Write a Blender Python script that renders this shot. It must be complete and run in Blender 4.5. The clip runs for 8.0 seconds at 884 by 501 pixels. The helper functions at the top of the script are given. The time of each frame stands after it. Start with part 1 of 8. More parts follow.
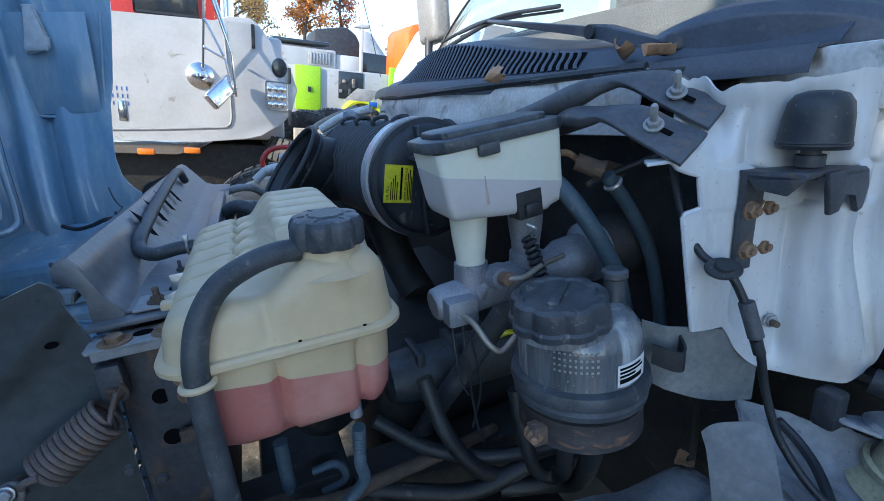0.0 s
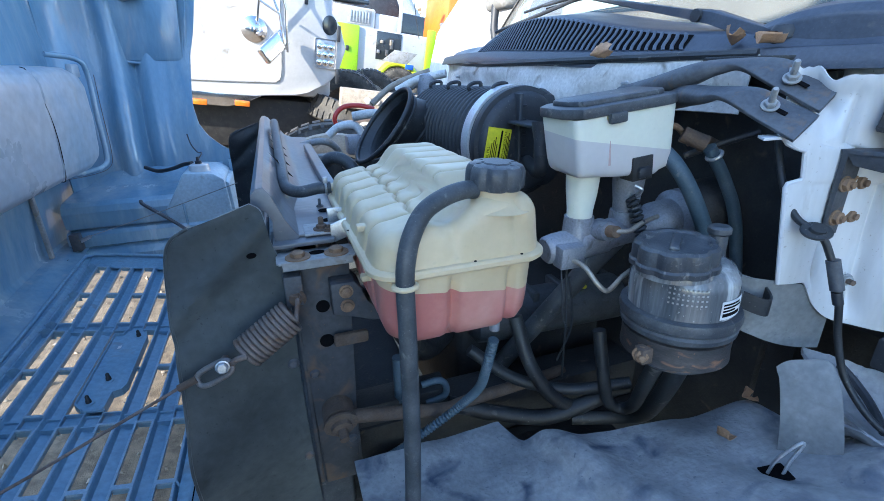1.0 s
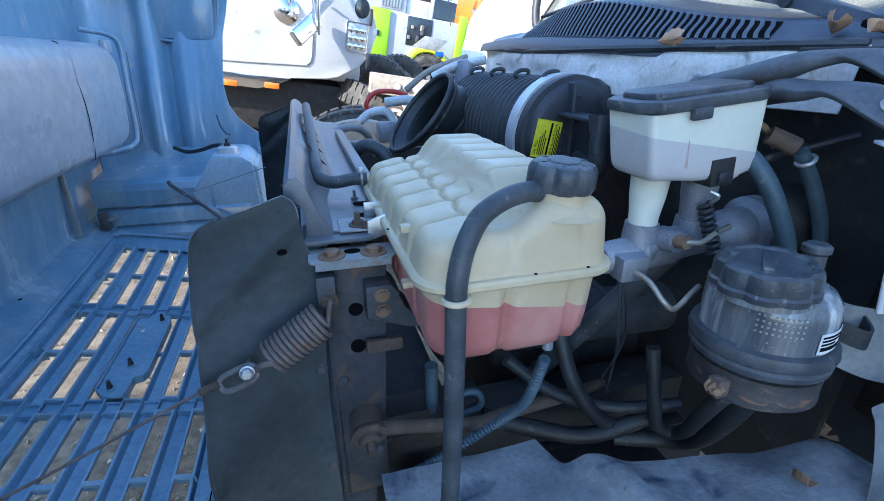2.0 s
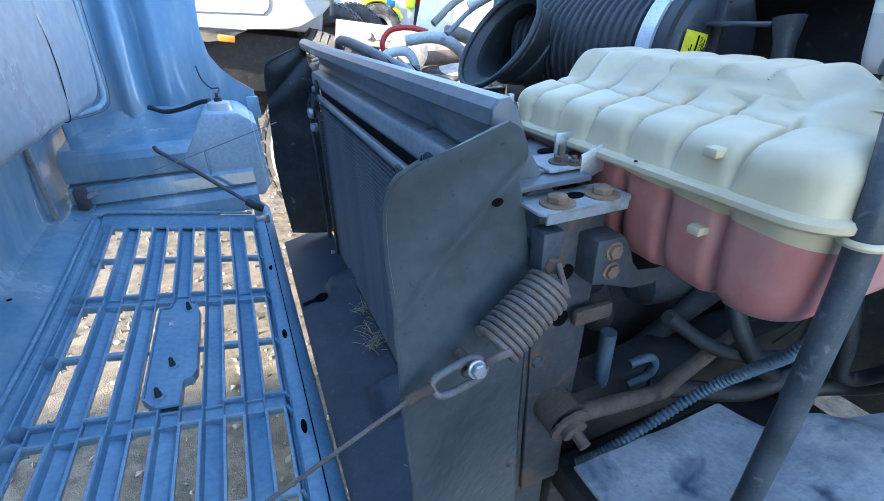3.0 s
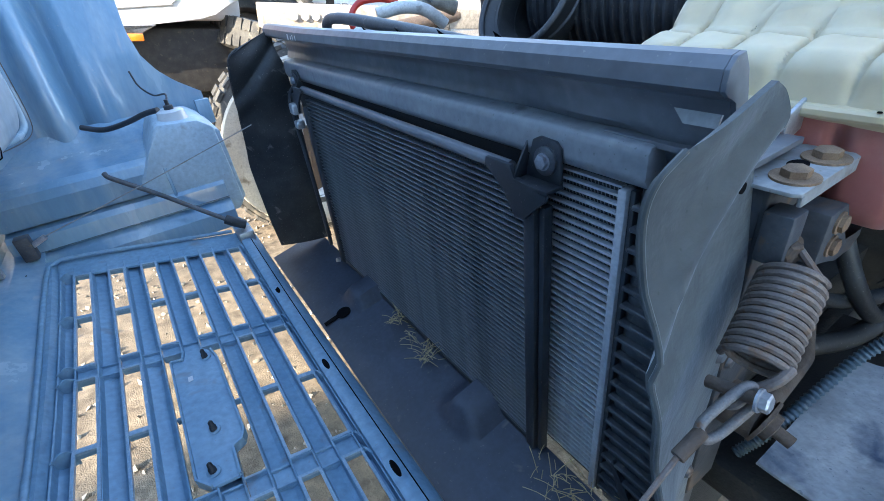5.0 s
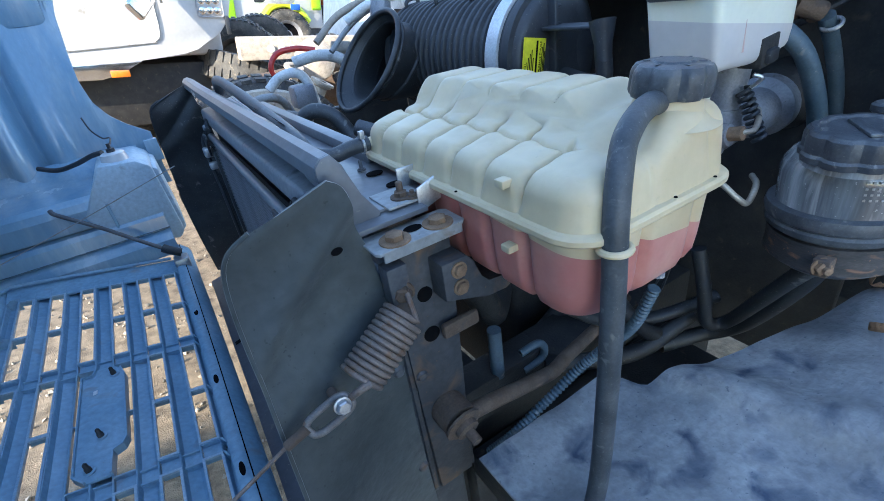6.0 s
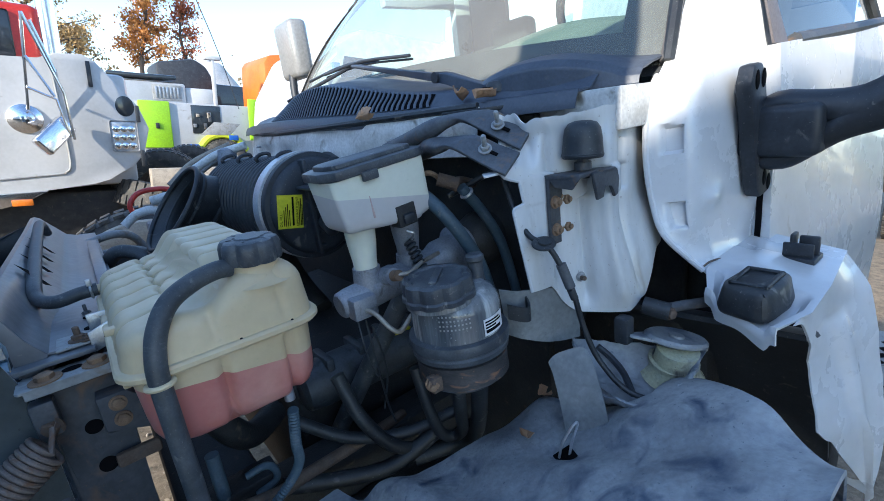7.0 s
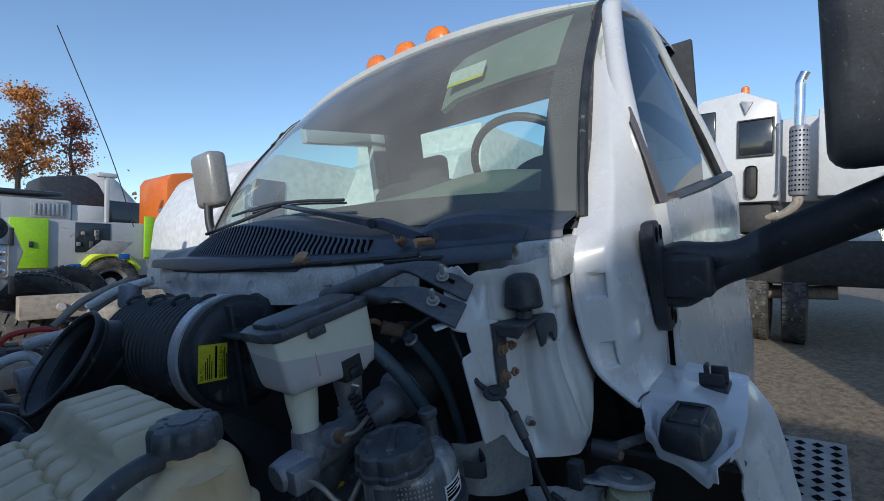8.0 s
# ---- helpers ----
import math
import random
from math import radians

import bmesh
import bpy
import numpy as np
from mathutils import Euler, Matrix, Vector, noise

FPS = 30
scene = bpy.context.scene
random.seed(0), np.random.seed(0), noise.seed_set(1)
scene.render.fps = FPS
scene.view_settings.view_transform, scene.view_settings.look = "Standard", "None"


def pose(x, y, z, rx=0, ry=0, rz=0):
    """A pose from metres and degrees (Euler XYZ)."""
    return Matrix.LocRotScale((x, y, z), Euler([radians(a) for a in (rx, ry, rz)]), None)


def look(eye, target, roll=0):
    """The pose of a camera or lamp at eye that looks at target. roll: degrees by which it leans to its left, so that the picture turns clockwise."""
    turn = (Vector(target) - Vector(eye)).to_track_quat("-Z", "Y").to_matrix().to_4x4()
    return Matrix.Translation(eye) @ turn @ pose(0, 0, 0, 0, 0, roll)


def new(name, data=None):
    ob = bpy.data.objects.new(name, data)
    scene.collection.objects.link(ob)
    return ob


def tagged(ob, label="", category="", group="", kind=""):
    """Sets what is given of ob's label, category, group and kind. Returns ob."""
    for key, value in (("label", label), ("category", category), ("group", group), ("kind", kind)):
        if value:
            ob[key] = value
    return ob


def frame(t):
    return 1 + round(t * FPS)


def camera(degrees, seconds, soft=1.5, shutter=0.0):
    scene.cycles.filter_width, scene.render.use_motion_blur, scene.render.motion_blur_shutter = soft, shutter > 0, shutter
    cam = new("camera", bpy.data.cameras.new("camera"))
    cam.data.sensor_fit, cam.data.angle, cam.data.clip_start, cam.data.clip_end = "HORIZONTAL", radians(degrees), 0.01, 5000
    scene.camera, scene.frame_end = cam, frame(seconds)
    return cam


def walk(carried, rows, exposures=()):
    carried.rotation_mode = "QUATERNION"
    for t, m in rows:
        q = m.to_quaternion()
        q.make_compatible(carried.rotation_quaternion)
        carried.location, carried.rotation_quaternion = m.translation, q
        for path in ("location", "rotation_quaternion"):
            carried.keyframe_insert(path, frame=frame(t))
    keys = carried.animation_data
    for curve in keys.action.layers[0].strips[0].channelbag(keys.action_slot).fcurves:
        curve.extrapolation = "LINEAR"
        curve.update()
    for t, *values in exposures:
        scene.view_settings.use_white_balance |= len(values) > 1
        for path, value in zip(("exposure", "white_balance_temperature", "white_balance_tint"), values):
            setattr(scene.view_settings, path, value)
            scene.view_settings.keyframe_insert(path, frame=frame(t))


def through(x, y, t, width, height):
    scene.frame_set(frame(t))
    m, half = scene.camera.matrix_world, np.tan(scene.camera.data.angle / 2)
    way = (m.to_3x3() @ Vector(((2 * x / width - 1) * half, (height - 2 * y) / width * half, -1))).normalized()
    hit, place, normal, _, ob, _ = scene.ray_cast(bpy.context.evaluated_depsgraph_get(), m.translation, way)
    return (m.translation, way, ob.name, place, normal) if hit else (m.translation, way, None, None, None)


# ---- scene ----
# ---- camera and walk ----
cam = camera(88.1, 8.0, 0.9)
PATH = [
    (0, (-0.005, 0.011, 1.489), (0.796, 1.739, 0.878), 4.8),
    (0.5, (-0.127, -0.037, 1.488), (0.652, 1.665, 0.783), 6.3),
    (1, (-0.203, -0.041, 1.475), (0.525, 1.667, 0.732), 8.3),
    (1.2, (-0.225, -0.04, 1.469), (0.479, 1.678, 0.725), 9.0),
    (2.3, (-0.213, 0.094, 1.454), (0.431, 1.792, 0.616), 10.2),
    (2.5, (-0.272, 0.137, 1.425), (0.411, 1.806, 0.559), 10.1),
    (3, (-0.462, 0.278, 1.335), (0.369, 1.849, 0.417), 8.7),
    (3.5, (-0.564, 0.411, 1.294), (0.415, 1.887, 0.366), 6.9),
    (4, (-0.602, 0.51, 1.26), (0.455, 1.914, 0.307), 5.1),
    (4.2, (-0.602, 0.517, 1.26), (0.466, 1.904, 0.293), 4.5),
    (5.3, (-0.61, 0.461, 1.324), (0.383, 1.881, 0.326), 2.1),
    (5.5, (-0.563, 0.405, 1.343), (0.412, 1.835, 0.34), 1.6),
    (6, (-0.368, 0.209, 1.413), (0.615, 1.674, 0.47), 1.1),
    (6.5, (-0.183, -0.008, 1.441), (0.899, 1.495, 0.687), 1.0),
    (7, (-0.1, -0.127, 1.505), (1.14, 1.364, 1.015), 1.4),
    (7.5, (-0.102, -0.118, 1.546), (1.315, 1.276, 1.322), 1.2),
    (8, (-0.144, -0.079, 1.57), (1.403, 1.188, 1.566), 0.9),
]
EXPOSURES = [(0.0, 1.65, 6100, 10), (0.5, 2.15, 6000, 10), (1.0, 2.4, 6150, 10), (2.5, 2.33, 5750, 10), (3.0, 2.95, 6150, 10), (3.5, 3.2, 6600, 10), (4.0, 3.2, 6950, 10), (5.5, 2.84, 6900, 10), (6.0, 2.6, 6500, 10), (6.5, 2.45, 6350, 10), (7.0, 1.65, 6150, 10), (7.5, 0.85, 5900, 10), (8.0, 0.22, 6050, 10)]
walk(cam, [(t, look(eye, target, roll)) for t, eye, target, roll in PATH], EXPOSURES)

# ---- world and sun ----
SUN_EL, SUN_FROM = 21.0, (-0.932, -0.363)
world = bpy.data.worlds.new("sky")
scene.world = world
world.use_nodes = True
wn = world.node_tree
sky = wn.nodes.new("ShaderNodeTexSky")
sky.sky_type = "NISHITA"
sky.sun_disc = False
sky.sun_elevation = radians(SUN_EL)
sky.sun_rotation = math.atan2(SUN_FROM[0], SUN_FROM[1])
sky.air_density, sky.dust_density, sky.ozone_density = 1.0, 0.25, 2.5
wn.nodes["Background"].inputs[1].default_value = 0.15
wn.links.new(sky.outputs[0], wn.nodes["Background"].inputs[0])
sun_data = bpy.data.lights.new("sun", "SUN")
sun_data.energy, sun_data.angle, sun_data.color = 2.7, radians(0.6), (1.0, 0.91, 0.76)
sun = new("sun", sun_data)
sun_vec = Vector((SUN_FROM[0], SUN_FROM[1], 0)).normalized() * math.cos(radians(SUN_EL)) + Vector((0, 0, math.sin(radians(SUN_EL))))
sun.matrix_world = look(sun_vec * 30, (0, 0, 0))

# ---- materials ----


def mat(name, base, second=None, rough=0.6, metal=0.0, scale=9.0, bump=0.1, mix=0.5, dirt=None, dirt_amount=0.35, stretch=(1, 1, 1), rough_var=0.15, coat=0.0, speck=0.55, fine_grain=0.75):
    """Two colours mixed by coarse noise, fine grain in the bump, and patches of dirt."""
    m = bpy.data.materials.new(name)
    m.use_nodes = True
    n, l = m.node_tree.nodes, m.node_tree.links
    p = n["Principled BSDF"]
    co = n.new("ShaderNodeTexCoord")
    mp = n.new("ShaderNodeMapping")
    mp.inputs["Scale"].default_value = stretch
    l.new(co.outputs["Object"], mp.inputs[0])
    big, fine = n.new("ShaderNodeTexNoise"), n.new("ShaderNodeTexNoise")
    big.inputs["Scale"].default_value, big.inputs["Detail"].default_value, big.inputs["Roughness"].default_value = scale, 6, 0.62
    fine.inputs["Scale"].default_value, fine.inputs["Detail"].default_value = scale * 14, 4
    for t in (big, fine):
        l.new(mp.outputs[0], t.inputs["Vector"])
    if second is None:
        second = tuple(c * 0.72 for c in base)
    ramp = n.new("ShaderNodeMapRange")
    ramp.inputs[1].default_value, ramp.inputs[2].default_value = 0.62 - mix * 0.4, 0.82 - mix * 0.25
    l.new(big.outputs["Fac"], ramp.inputs[0])
    c1 = n.new("ShaderNodeMix")
    c1.data_type = "RGBA"
    c1.inputs[6].default_value, c1.inputs[7].default_value = (*base, 1), (*second, 1)
    l.new(ramp.outputs[0], c1.inputs[0])
    out = c1.outputs[2]
    grain = n.new("ShaderNodeMix")
    grain.data_type, grain.blend_type = "RGBA", "MULTIPLY"
    grain.inputs[0].default_value = fine_grain
    l.new(out, grain.inputs[6])
    gr = n.new("ShaderNodeMapRange")
    gr.inputs[3].default_value, gr.inputs[4].default_value = 0.55, 1.4
    l.new(fine.outputs["Fac"], gr.inputs[0])
    cb = n.new("ShaderNodeCombineColor")
    for i in range(3):
        l.new(gr.outputs[0], cb.inputs[i])
    l.new(cb.outputs[0], grain.inputs[7])
    out = grain.outputs[2]
    if dirt:
        dn = n.new("ShaderNodeTexNoise")
        dn.inputs["Scale"].default_value, dn.inputs["Detail"].default_value, dn.inputs["Distortion"].default_value = scale * 2.3, 8, 0.6
        l.new(mp.outputs[0], dn.inputs["Vector"])
        dr = n.new("ShaderNodeMapRange")
        dr.inputs[1].default_value, dr.inputs[2].default_value = 0.72 - dirt_amount * 0.45, 0.80 - dirt_amount * 0.2
        l.new(dn.outputs["Fac"], dr.inputs[0])
        c2 = n.new("ShaderNodeMix")
        c2.data_type = "RGBA"
        c2.inputs[7].default_value = (*dirt, 1)
        l.new(out, c2.inputs[6])
        l.new(dr.outputs[0], c2.inputs[0])
        out = c2.outputs[2]
    sp, sr, c3 = n.new("ShaderNodeTexNoise"), n.new("ShaderNodeMapRange"), n.new("ShaderNodeMix")
    sp.inputs["Scale"].default_value, sp.inputs["Detail"].default_value = max(150, scale * 18), 2
    l.new(co.outputs["Object"], sp.inputs["Vector"])
    sr.inputs[1].default_value, sr.inputs[2].default_value, sr.inputs[4].default_value = 0.68, 0.74, speck
    l.new(sp.outputs["Fac"], sr.inputs[0])
    c3.data_type = "RGBA"
    c3.inputs[7].default_value = (*(dirt or second), 1)
    l.new(out, c3.inputs[6])
    l.new(sr.outputs[0], c3.inputs[0])
    out = c3.outputs[2]
    l.new(out, p.inputs["Base Color"])
    rr = n.new("ShaderNodeMapRange")
    rr.inputs[3].default_value, rr.inputs[4].default_value = max(0.02, rough - rough_var), min(1, rough + rough_var)
    l.new(big.outputs["Fac"], rr.inputs[0])
    l.new(rr.outputs[0], p.inputs["Roughness"])
    p.inputs["Metallic"].default_value = metal
    p.inputs["Coat Weight"].default_value = coat
    if bump:
        b = n.new("ShaderNodeBump")
        b.inputs["Strength"].default_value, b.inputs["Distance"].default_value = bump, 0.004
        l.new(fine.outputs["Fac"], b.inputs["Height"])
        l.new(b.outputs[0], p.inputs["Normal"])
    return m


def glass_mat(name, tint, rough=0.02, clear=0.8, dust=0.0):
    m = bpy.data.materials.new(name)
    m.use_nodes = True
    n, l = m.node_tree.nodes, m.node_tree.links
    n.remove(n["Principled BSDF"])
    tr, gl, mx, fr = n.new("ShaderNodeBsdfTransparent"), n.new("ShaderNodeBsdfGlossy"), n.new("ShaderNodeMixShader"), n.new("ShaderNodeFresnel")
    tr.inputs[0].default_value = (*[c * clear for c in tint], 1)
    gl.inputs["Roughness"].default_value = rough
    fr.inputs[0].default_value = 1.45
    l.new(fr.outputs[0], mx.inputs[0])
    l.new(tr.outputs[0], mx.inputs[1])
    l.new(gl.outputs[0], mx.inputs[2])
    out = mx.outputs[0]
    if dust:
        df, m2, ns, co, mr = n.new("ShaderNodeBsdfDiffuse"), n.new("ShaderNodeMixShader"), n.new("ShaderNodeTexNoise"), n.new("ShaderNodeTexCoord"), n.new("ShaderNodeMapRange")
        df.inputs[0].default_value = (0.62, 0.6, 0.56, 1)
        ns.inputs["Scale"].default_value, ns.inputs["Detail"].default_value = 5, 8
        l.new(co.outputs["Object"], ns.inputs["Vector"])
        mr.inputs[3].default_value, mr.inputs[4].default_value = dust * 0.4, dust * 1.6
        l.new(ns.outputs["Fac"], mr.inputs[0])
        l.new(mr.outputs[0], m2.inputs[0])
        l.new(out, m2.inputs[1])
        l.new(df.outputs[0], m2.inputs[2])
        out = m2.outputs[0]
    l.new(out, n["Material Output"].inputs[0])
    return m


def translucent_mat(name, base, second, rough=0.42, scale=6.0, through=0.35, dirt=(0.3, 0.27, 0.2)):
    """Milky polyethylene: scattering plastic with light passing through the wall."""
    m = mat(name, base, second, rough, 0, scale, 0.04, 0.5, dirt, 0.02, speck=0.12, fine_grain=0.15)
    p = m.node_tree.nodes["Principled BSDF"]
    p.inputs["Subsurface Weight"].default_value = through
    p.inputs["Subsurface Radius"].default_value = (0.02, 0.016, 0.010)
    p.inputs["Subsurface Scale"].default_value = 0.06
    return m


M_TANK = translucent_mat("tank_plastic", (0.64, 0.52, 0.335), (0.53, 0.41, 0.25))
M_COOLANT = translucent_mat("coolant_behind_plastic", (0.47, 0.165, 0.14), (0.57, 0.29, 0.235), 0.42, 9.0)
M_RESERVOIR = translucent_mat("reservoir_plastic", (0.72, 0.72, 0.61), (0.65, 0.65, 0.55))
M_FLUID = translucent_mat("brake_fluid_behind_plastic", (0.55, 0.525, 0.51), (0.49, 0.465, 0.455))
M_BLACK = mat("black_plastic", (0.022, 0.025, 0.030), (0.042, 0.047, 0.055), 0.5, 0, 12, 0.08, 0.5, (0.16, 0.15, 0.13), 0.12)
M_CAP = mat("dusty_black_plastic", (0.045, 0.05, 0.058), (0.10, 0.108, 0.115), 0.42, 0, 26, 0.12, 0.45, (0.22, 0.21, 0.19), 0.22)
M_RUBBER = mat("rubber", (0.018, 0.02, 0.023), (0.04, 0.044, 0.046), 0.48, 0, 14, 0.1, 0.5, (0.2, 0.19, 0.17), 0.15)
M_HOSE = mat("weathered_hose_rubber", (0.04, 0.046, 0.052), (0.085, 0.092, 0.1), 0.5, 0, 25, 0.08, 0.6, (0.2, 0.2, 0.19), 0.2)
M_FLAP = mat("dusty_rubber_sheet", (0.028, 0.036, 0.038), (0.088, 0.099, 0.097), 0.72, 0, 4.5, 0.35, 0.7, (0.015, 0.018, 0.02), 0.35)
M_FLAP.node_tree.nodes["Principled BSDF"].inputs["Sheen Weight"].default_value = 0.55
M_FLAP.node_tree.nodes["Principled BSDF"].inputs["Sheen Roughness"].default_value = 0.4
M_STEEL = mat("dark_painted_steel", (0.065, 0.07, 0.08), (0.13, 0.137, 0.147), 0.55, 0.2, 14, 0.12, 0.5, (0.2, 0.12, 0.07), 0.3)
M_POST = mat("rust_bitten_black_steel", (0.05, 0.053, 0.06), (0.095, 0.095, 0.10), 0.65, 0.2, 9, 0.25, 0.5, (0.17, 0.105, 0.065), 0.42)
M_RUST = mat("rusty_steel", (0.115, 0.078, 0.056), (0.18, 0.13, 0.098), 0.8, 0.2, 22, 0.3, 0.5, (0.1, 0.08, 0.07), 0.4)
M_RUSTBOLT = mat("rusted_bolt", (0.30, 0.19, 0.115), (0.20, 0.125, 0.08), 0.75, 0.3, 60, 0.3, 0.5)
M_ALU = mat("cast_aluminium", (0.33, 0.34, 0.37), (0.25, 0.26, 0.29), 0.55, 0.55, 20, 0.2, 0.5, (0.12, 0.11, 0.1), 0.25)
M_ZINC = mat("zinc_plate", (0.55, 0.55, 0.56), (0.42, 0.42, 0.43), 0.4, 0.8, 30, 0.1, 0.5, (0.25, 0.2, 0.15), 0.2)
M_SPRING = mat("spring_steel", (0.18, 0.14, 0.12), (0.27, 0.22, 0.19), 0.65, 0.3, 30, 0.2, 0.5, (0.2, 0.11, 0.06), 0.4)
M_BAFFLE = mat("grey_black_moulded_plastic", (0.105, 0.113, 0.127), (0.19, 0.198, 0.212), 0.36, 0, 4, 0.1, 0.6, (0.25, 0.24, 0.22), 0.15)
M_DARKFIN = mat("dark_fin_metal", (0.05, 0.053, 0.06), (0.025, 0.027, 0.031), 0.5, 0.4, 9, 0.1, 0.5, (0.2, 0.19, 0.17), 0.2)
M_CROSS = mat("dusty_crossmember_paint", (0.23, 0.24, 0.255), (0.32, 0.33, 0.34), 0.45, 0, 6, 0.1, 0.6, (0.10, 0.10, 0.10), 0.2)
M_TUBE = mat("sooty_condenser_metal", (0.24, 0.25, 0.265), (0.13, 0.137, 0.15), 0.4, 0.2, 12, 0.1)
M_DAM = mat("blue_dusted_black_plastic", (0.03, 0.038, 0.055), (0.05, 0.063, 0.09), 0.45, 0, 7, 0.08, 0.55, (0.14, 0.135, 0.12), 0.12)
M_FIN = mat("fin_metal", (0.58, 0.59, 0.61), (0.42, 0.43, 0.45), 0.45, 0.15, 12, 0.1)
M_CORE = mat("radiator_core_dark", (0.015, 0.017, 0.02), (0.03, 0.033, 0.04), 0.6, 0.3, 60, 0.3)
M_HOOD = mat("hood_overspray_blue", (0.17, 0.31, 0.43), (0.34, 0.44, 0.50), 0.24, 0.0, 3.0, 0.04, 0.5, (0.34, 0.39, 0.43), 0.18, stretch=(2.5, 2, 0.5), rough_var=0.12, coat=0.5, fine_grain=0.3)
M_HOODGREY = mat("hood_grey_primer", (0.46, 0.48, 0.49), (0.27, 0.37, 0.46), 0.3, 0.0, 2.2, 0.05, 0.5, (0.40, 0.40, 0.38), 0.15)
M_HOODPALE = mat("pale_blue_housing", (0.45, 0.56, 0.62), (0.35, 0.46, 0.54), 0.45, 0.0, 6.0, 0.05, 0.5, (0.30, 0.32, 0.33), 0.2)
M_GRILLE = mat("grille_plastic_blue", (0.17, 0.31, 0.43), (0.25, 0.39, 0.50), 0.4, 0, 6, 0.05, 0.5, (0.22, 0.25, 0.27), 0.2)
M_GRILLERIM = mat("scuffed_grille_edge", (0.30, 0.42, 0.52), (0.20, 0.33, 0.45), 0.38, 0, 18, 0.05, 0.5, (0.5, 0.55, 0.58), 0.25)
M_WHITE = mat("white_truck_paint", (0.62, 0.625, 0.63), (0.54, 0.545, 0.545), 0.28, 0, 5, 0.02, 0.3, (0.36, 0.33, 0.28), 0.07, coat=0.4, speck=0.2, fine_grain=0.12)
M_DUSTYWHITE = mat("dusty_white_truck_paint", (0.50, 0.50, 0.50), (0.42, 0.42, 0.41), 0.35, 0, 3, 0.02, 0.4, (0.26, 0.23, 0.19), 0.12, fine_grain=0.2, speck=0.25)
M_STREAK = mat("white_paint_with_dirt_runs", (0.60, 0.605, 0.60), (0.47, 0.465, 0.44), 0.4, 0, 9, 0.03, 0.45, (0.27, 0.23, 0.18), 0.2, stretch=(1, 1, 0.25), coat=0.3, speck=0.5, fine_grain=0.2)
M_DIRTYWHITE = mat("dirty_white_paint", (0.68, 0.68, 0.66), (0.46, 0.45, 0.42), 0.5, 0, 11, 0.08, 0.6, (0.18, 0.16, 0.13), 0.28)
M_GREYSTEEL = mat("grey_dusty_steel", (0.34, 0.345, 0.34), (0.24, 0.245, 0.245), 0.65, 0.1, 9, 0.15, 0.5, (0.2, 0.15, 0.1), 0.3)
M_MAT = mat("dusty_liner_plastic", (0.20, 0.21, 0.222), (0.37, 0.38, 0.38), 0.55, 0, 7, 0.5, 0.7, (0.055, 0.08, 0.125), 0.42)
M_YELLOW = mat("yellow_label", (0.75, 0.68, 0.03), (0.68, 0.62, 0.05), 0.4, 0, 8, 0)
# black for print, and to paint in the shade inside holes and slots
M_INKVOID = mat("black_ink_and_void", (0.006, 0.006, 0.007), None, 0.9, 0, 8, 0)
M_INKVOID.node_tree.nodes["Principled BSDF"].inputs["Specular IOR Level"].default_value = 0.05
M_PAPER = mat("paper_label", (0.72, 0.72, 0.72), (0.6, 0.6, 0.6), 0.5, 0, 60, 0)
M_BAND = mat("aluminium_band", (0.6, 0.61, 0.62), (0.5, 0.5, 0.52), 0.4, 0.5, 20, 0.05)
M_ORANGE = mat("amber_lens", (0.85, 0.22, 0.02), (0.7, 0.16, 0.02), 0.25, 0, 10, 0.0, coat=0.5)
M_GREEN = mat("lime_green_paint", (0.33, 0.62, 0.02), (0.28, 0.55, 0.03), 0.4, 0, 4, 0.02)
M_BLUEMARK = mat("blue_reflective_tape", (0.02, 0.12, 0.5), None, 0.4, 0, 4, 0)
M_YELLOWMARK = mat("fluorescent_yellow_tape", (0.75, 0.85, 0.05), None, 0.4, 0, 4, 0)
M_REDPAINT = mat("red_paint", (0.5, 0.03, 0.02), (0.4, 0.03, 0.02), 0.35, 0, 4, 0.02)
M_ORANGEPAINT = mat("orange_truck_paint", (0.7, 0.17, 0.02), (0.6, 0.13, 0.02), 0.4, 0, 3, 0.02)
M_CHROME = mat("chrome", (0.8, 0.8, 0.82), (0.65, 0.65, 0.67), 0.12, 1.0, 10, 0.0)
M_BARK = mat("bark", (0.12, 0.09, 0.07), (0.07, 0.055, 0.045), 0.9, 0, 4, 0.5)
M_TYRE = mat("tyre_rubber", (0.03, 0.03, 0.031), (0.1, 0.095, 0.085), 0.8, 0, 8, 0.25, 0.6, (0.25, 0.21, 0.16), 0.3)
M_EARTH = mat("gravelly_earth", (0.27, 0.21, 0.145), (0.11, 0.085, 0.06), 0.95, 0, 16, 0.9, 0.6, (0.30, 0.24, 0.17), 0.4, fine_grain=0.8)
M_STONE = mat("pebble", (0.38, 0.33, 0.27), (0.22, 0.19, 0.16), 0.9, 0, 30, 0.3)
M_DARK = mat("oily_engine_iron", (0.025, 0.025, 0.026), (0.05, 0.048, 0.045), 0.6, 0.2, 15, 0.3, 0.5, (0.1, 0.08, 0.06), 0.2)
M_BRASS = mat("old_copper_line", (0.45, 0.4, 0.33), (0.35, 0.28, 0.22), 0.5, 0.5, 30, 0.05)
M_LEAFDRY = mat("dry_leaf", (0.42, 0.24, 0.13), (0.52, 0.32, 0.2), 0.8, 0, 40, 0.3)
M_CARGO = mat("white_box_body", (0.75, 0.75, 0.75), (0.65, 0.65, 0.65), 0.4, 0, 1, 0.02)
M_DASH = mat("grey_green_dash_plastic", (0.2, 0.235, 0.215), (0.26, 0.29, 0.265), 0.7, 0, 8, 0.05)
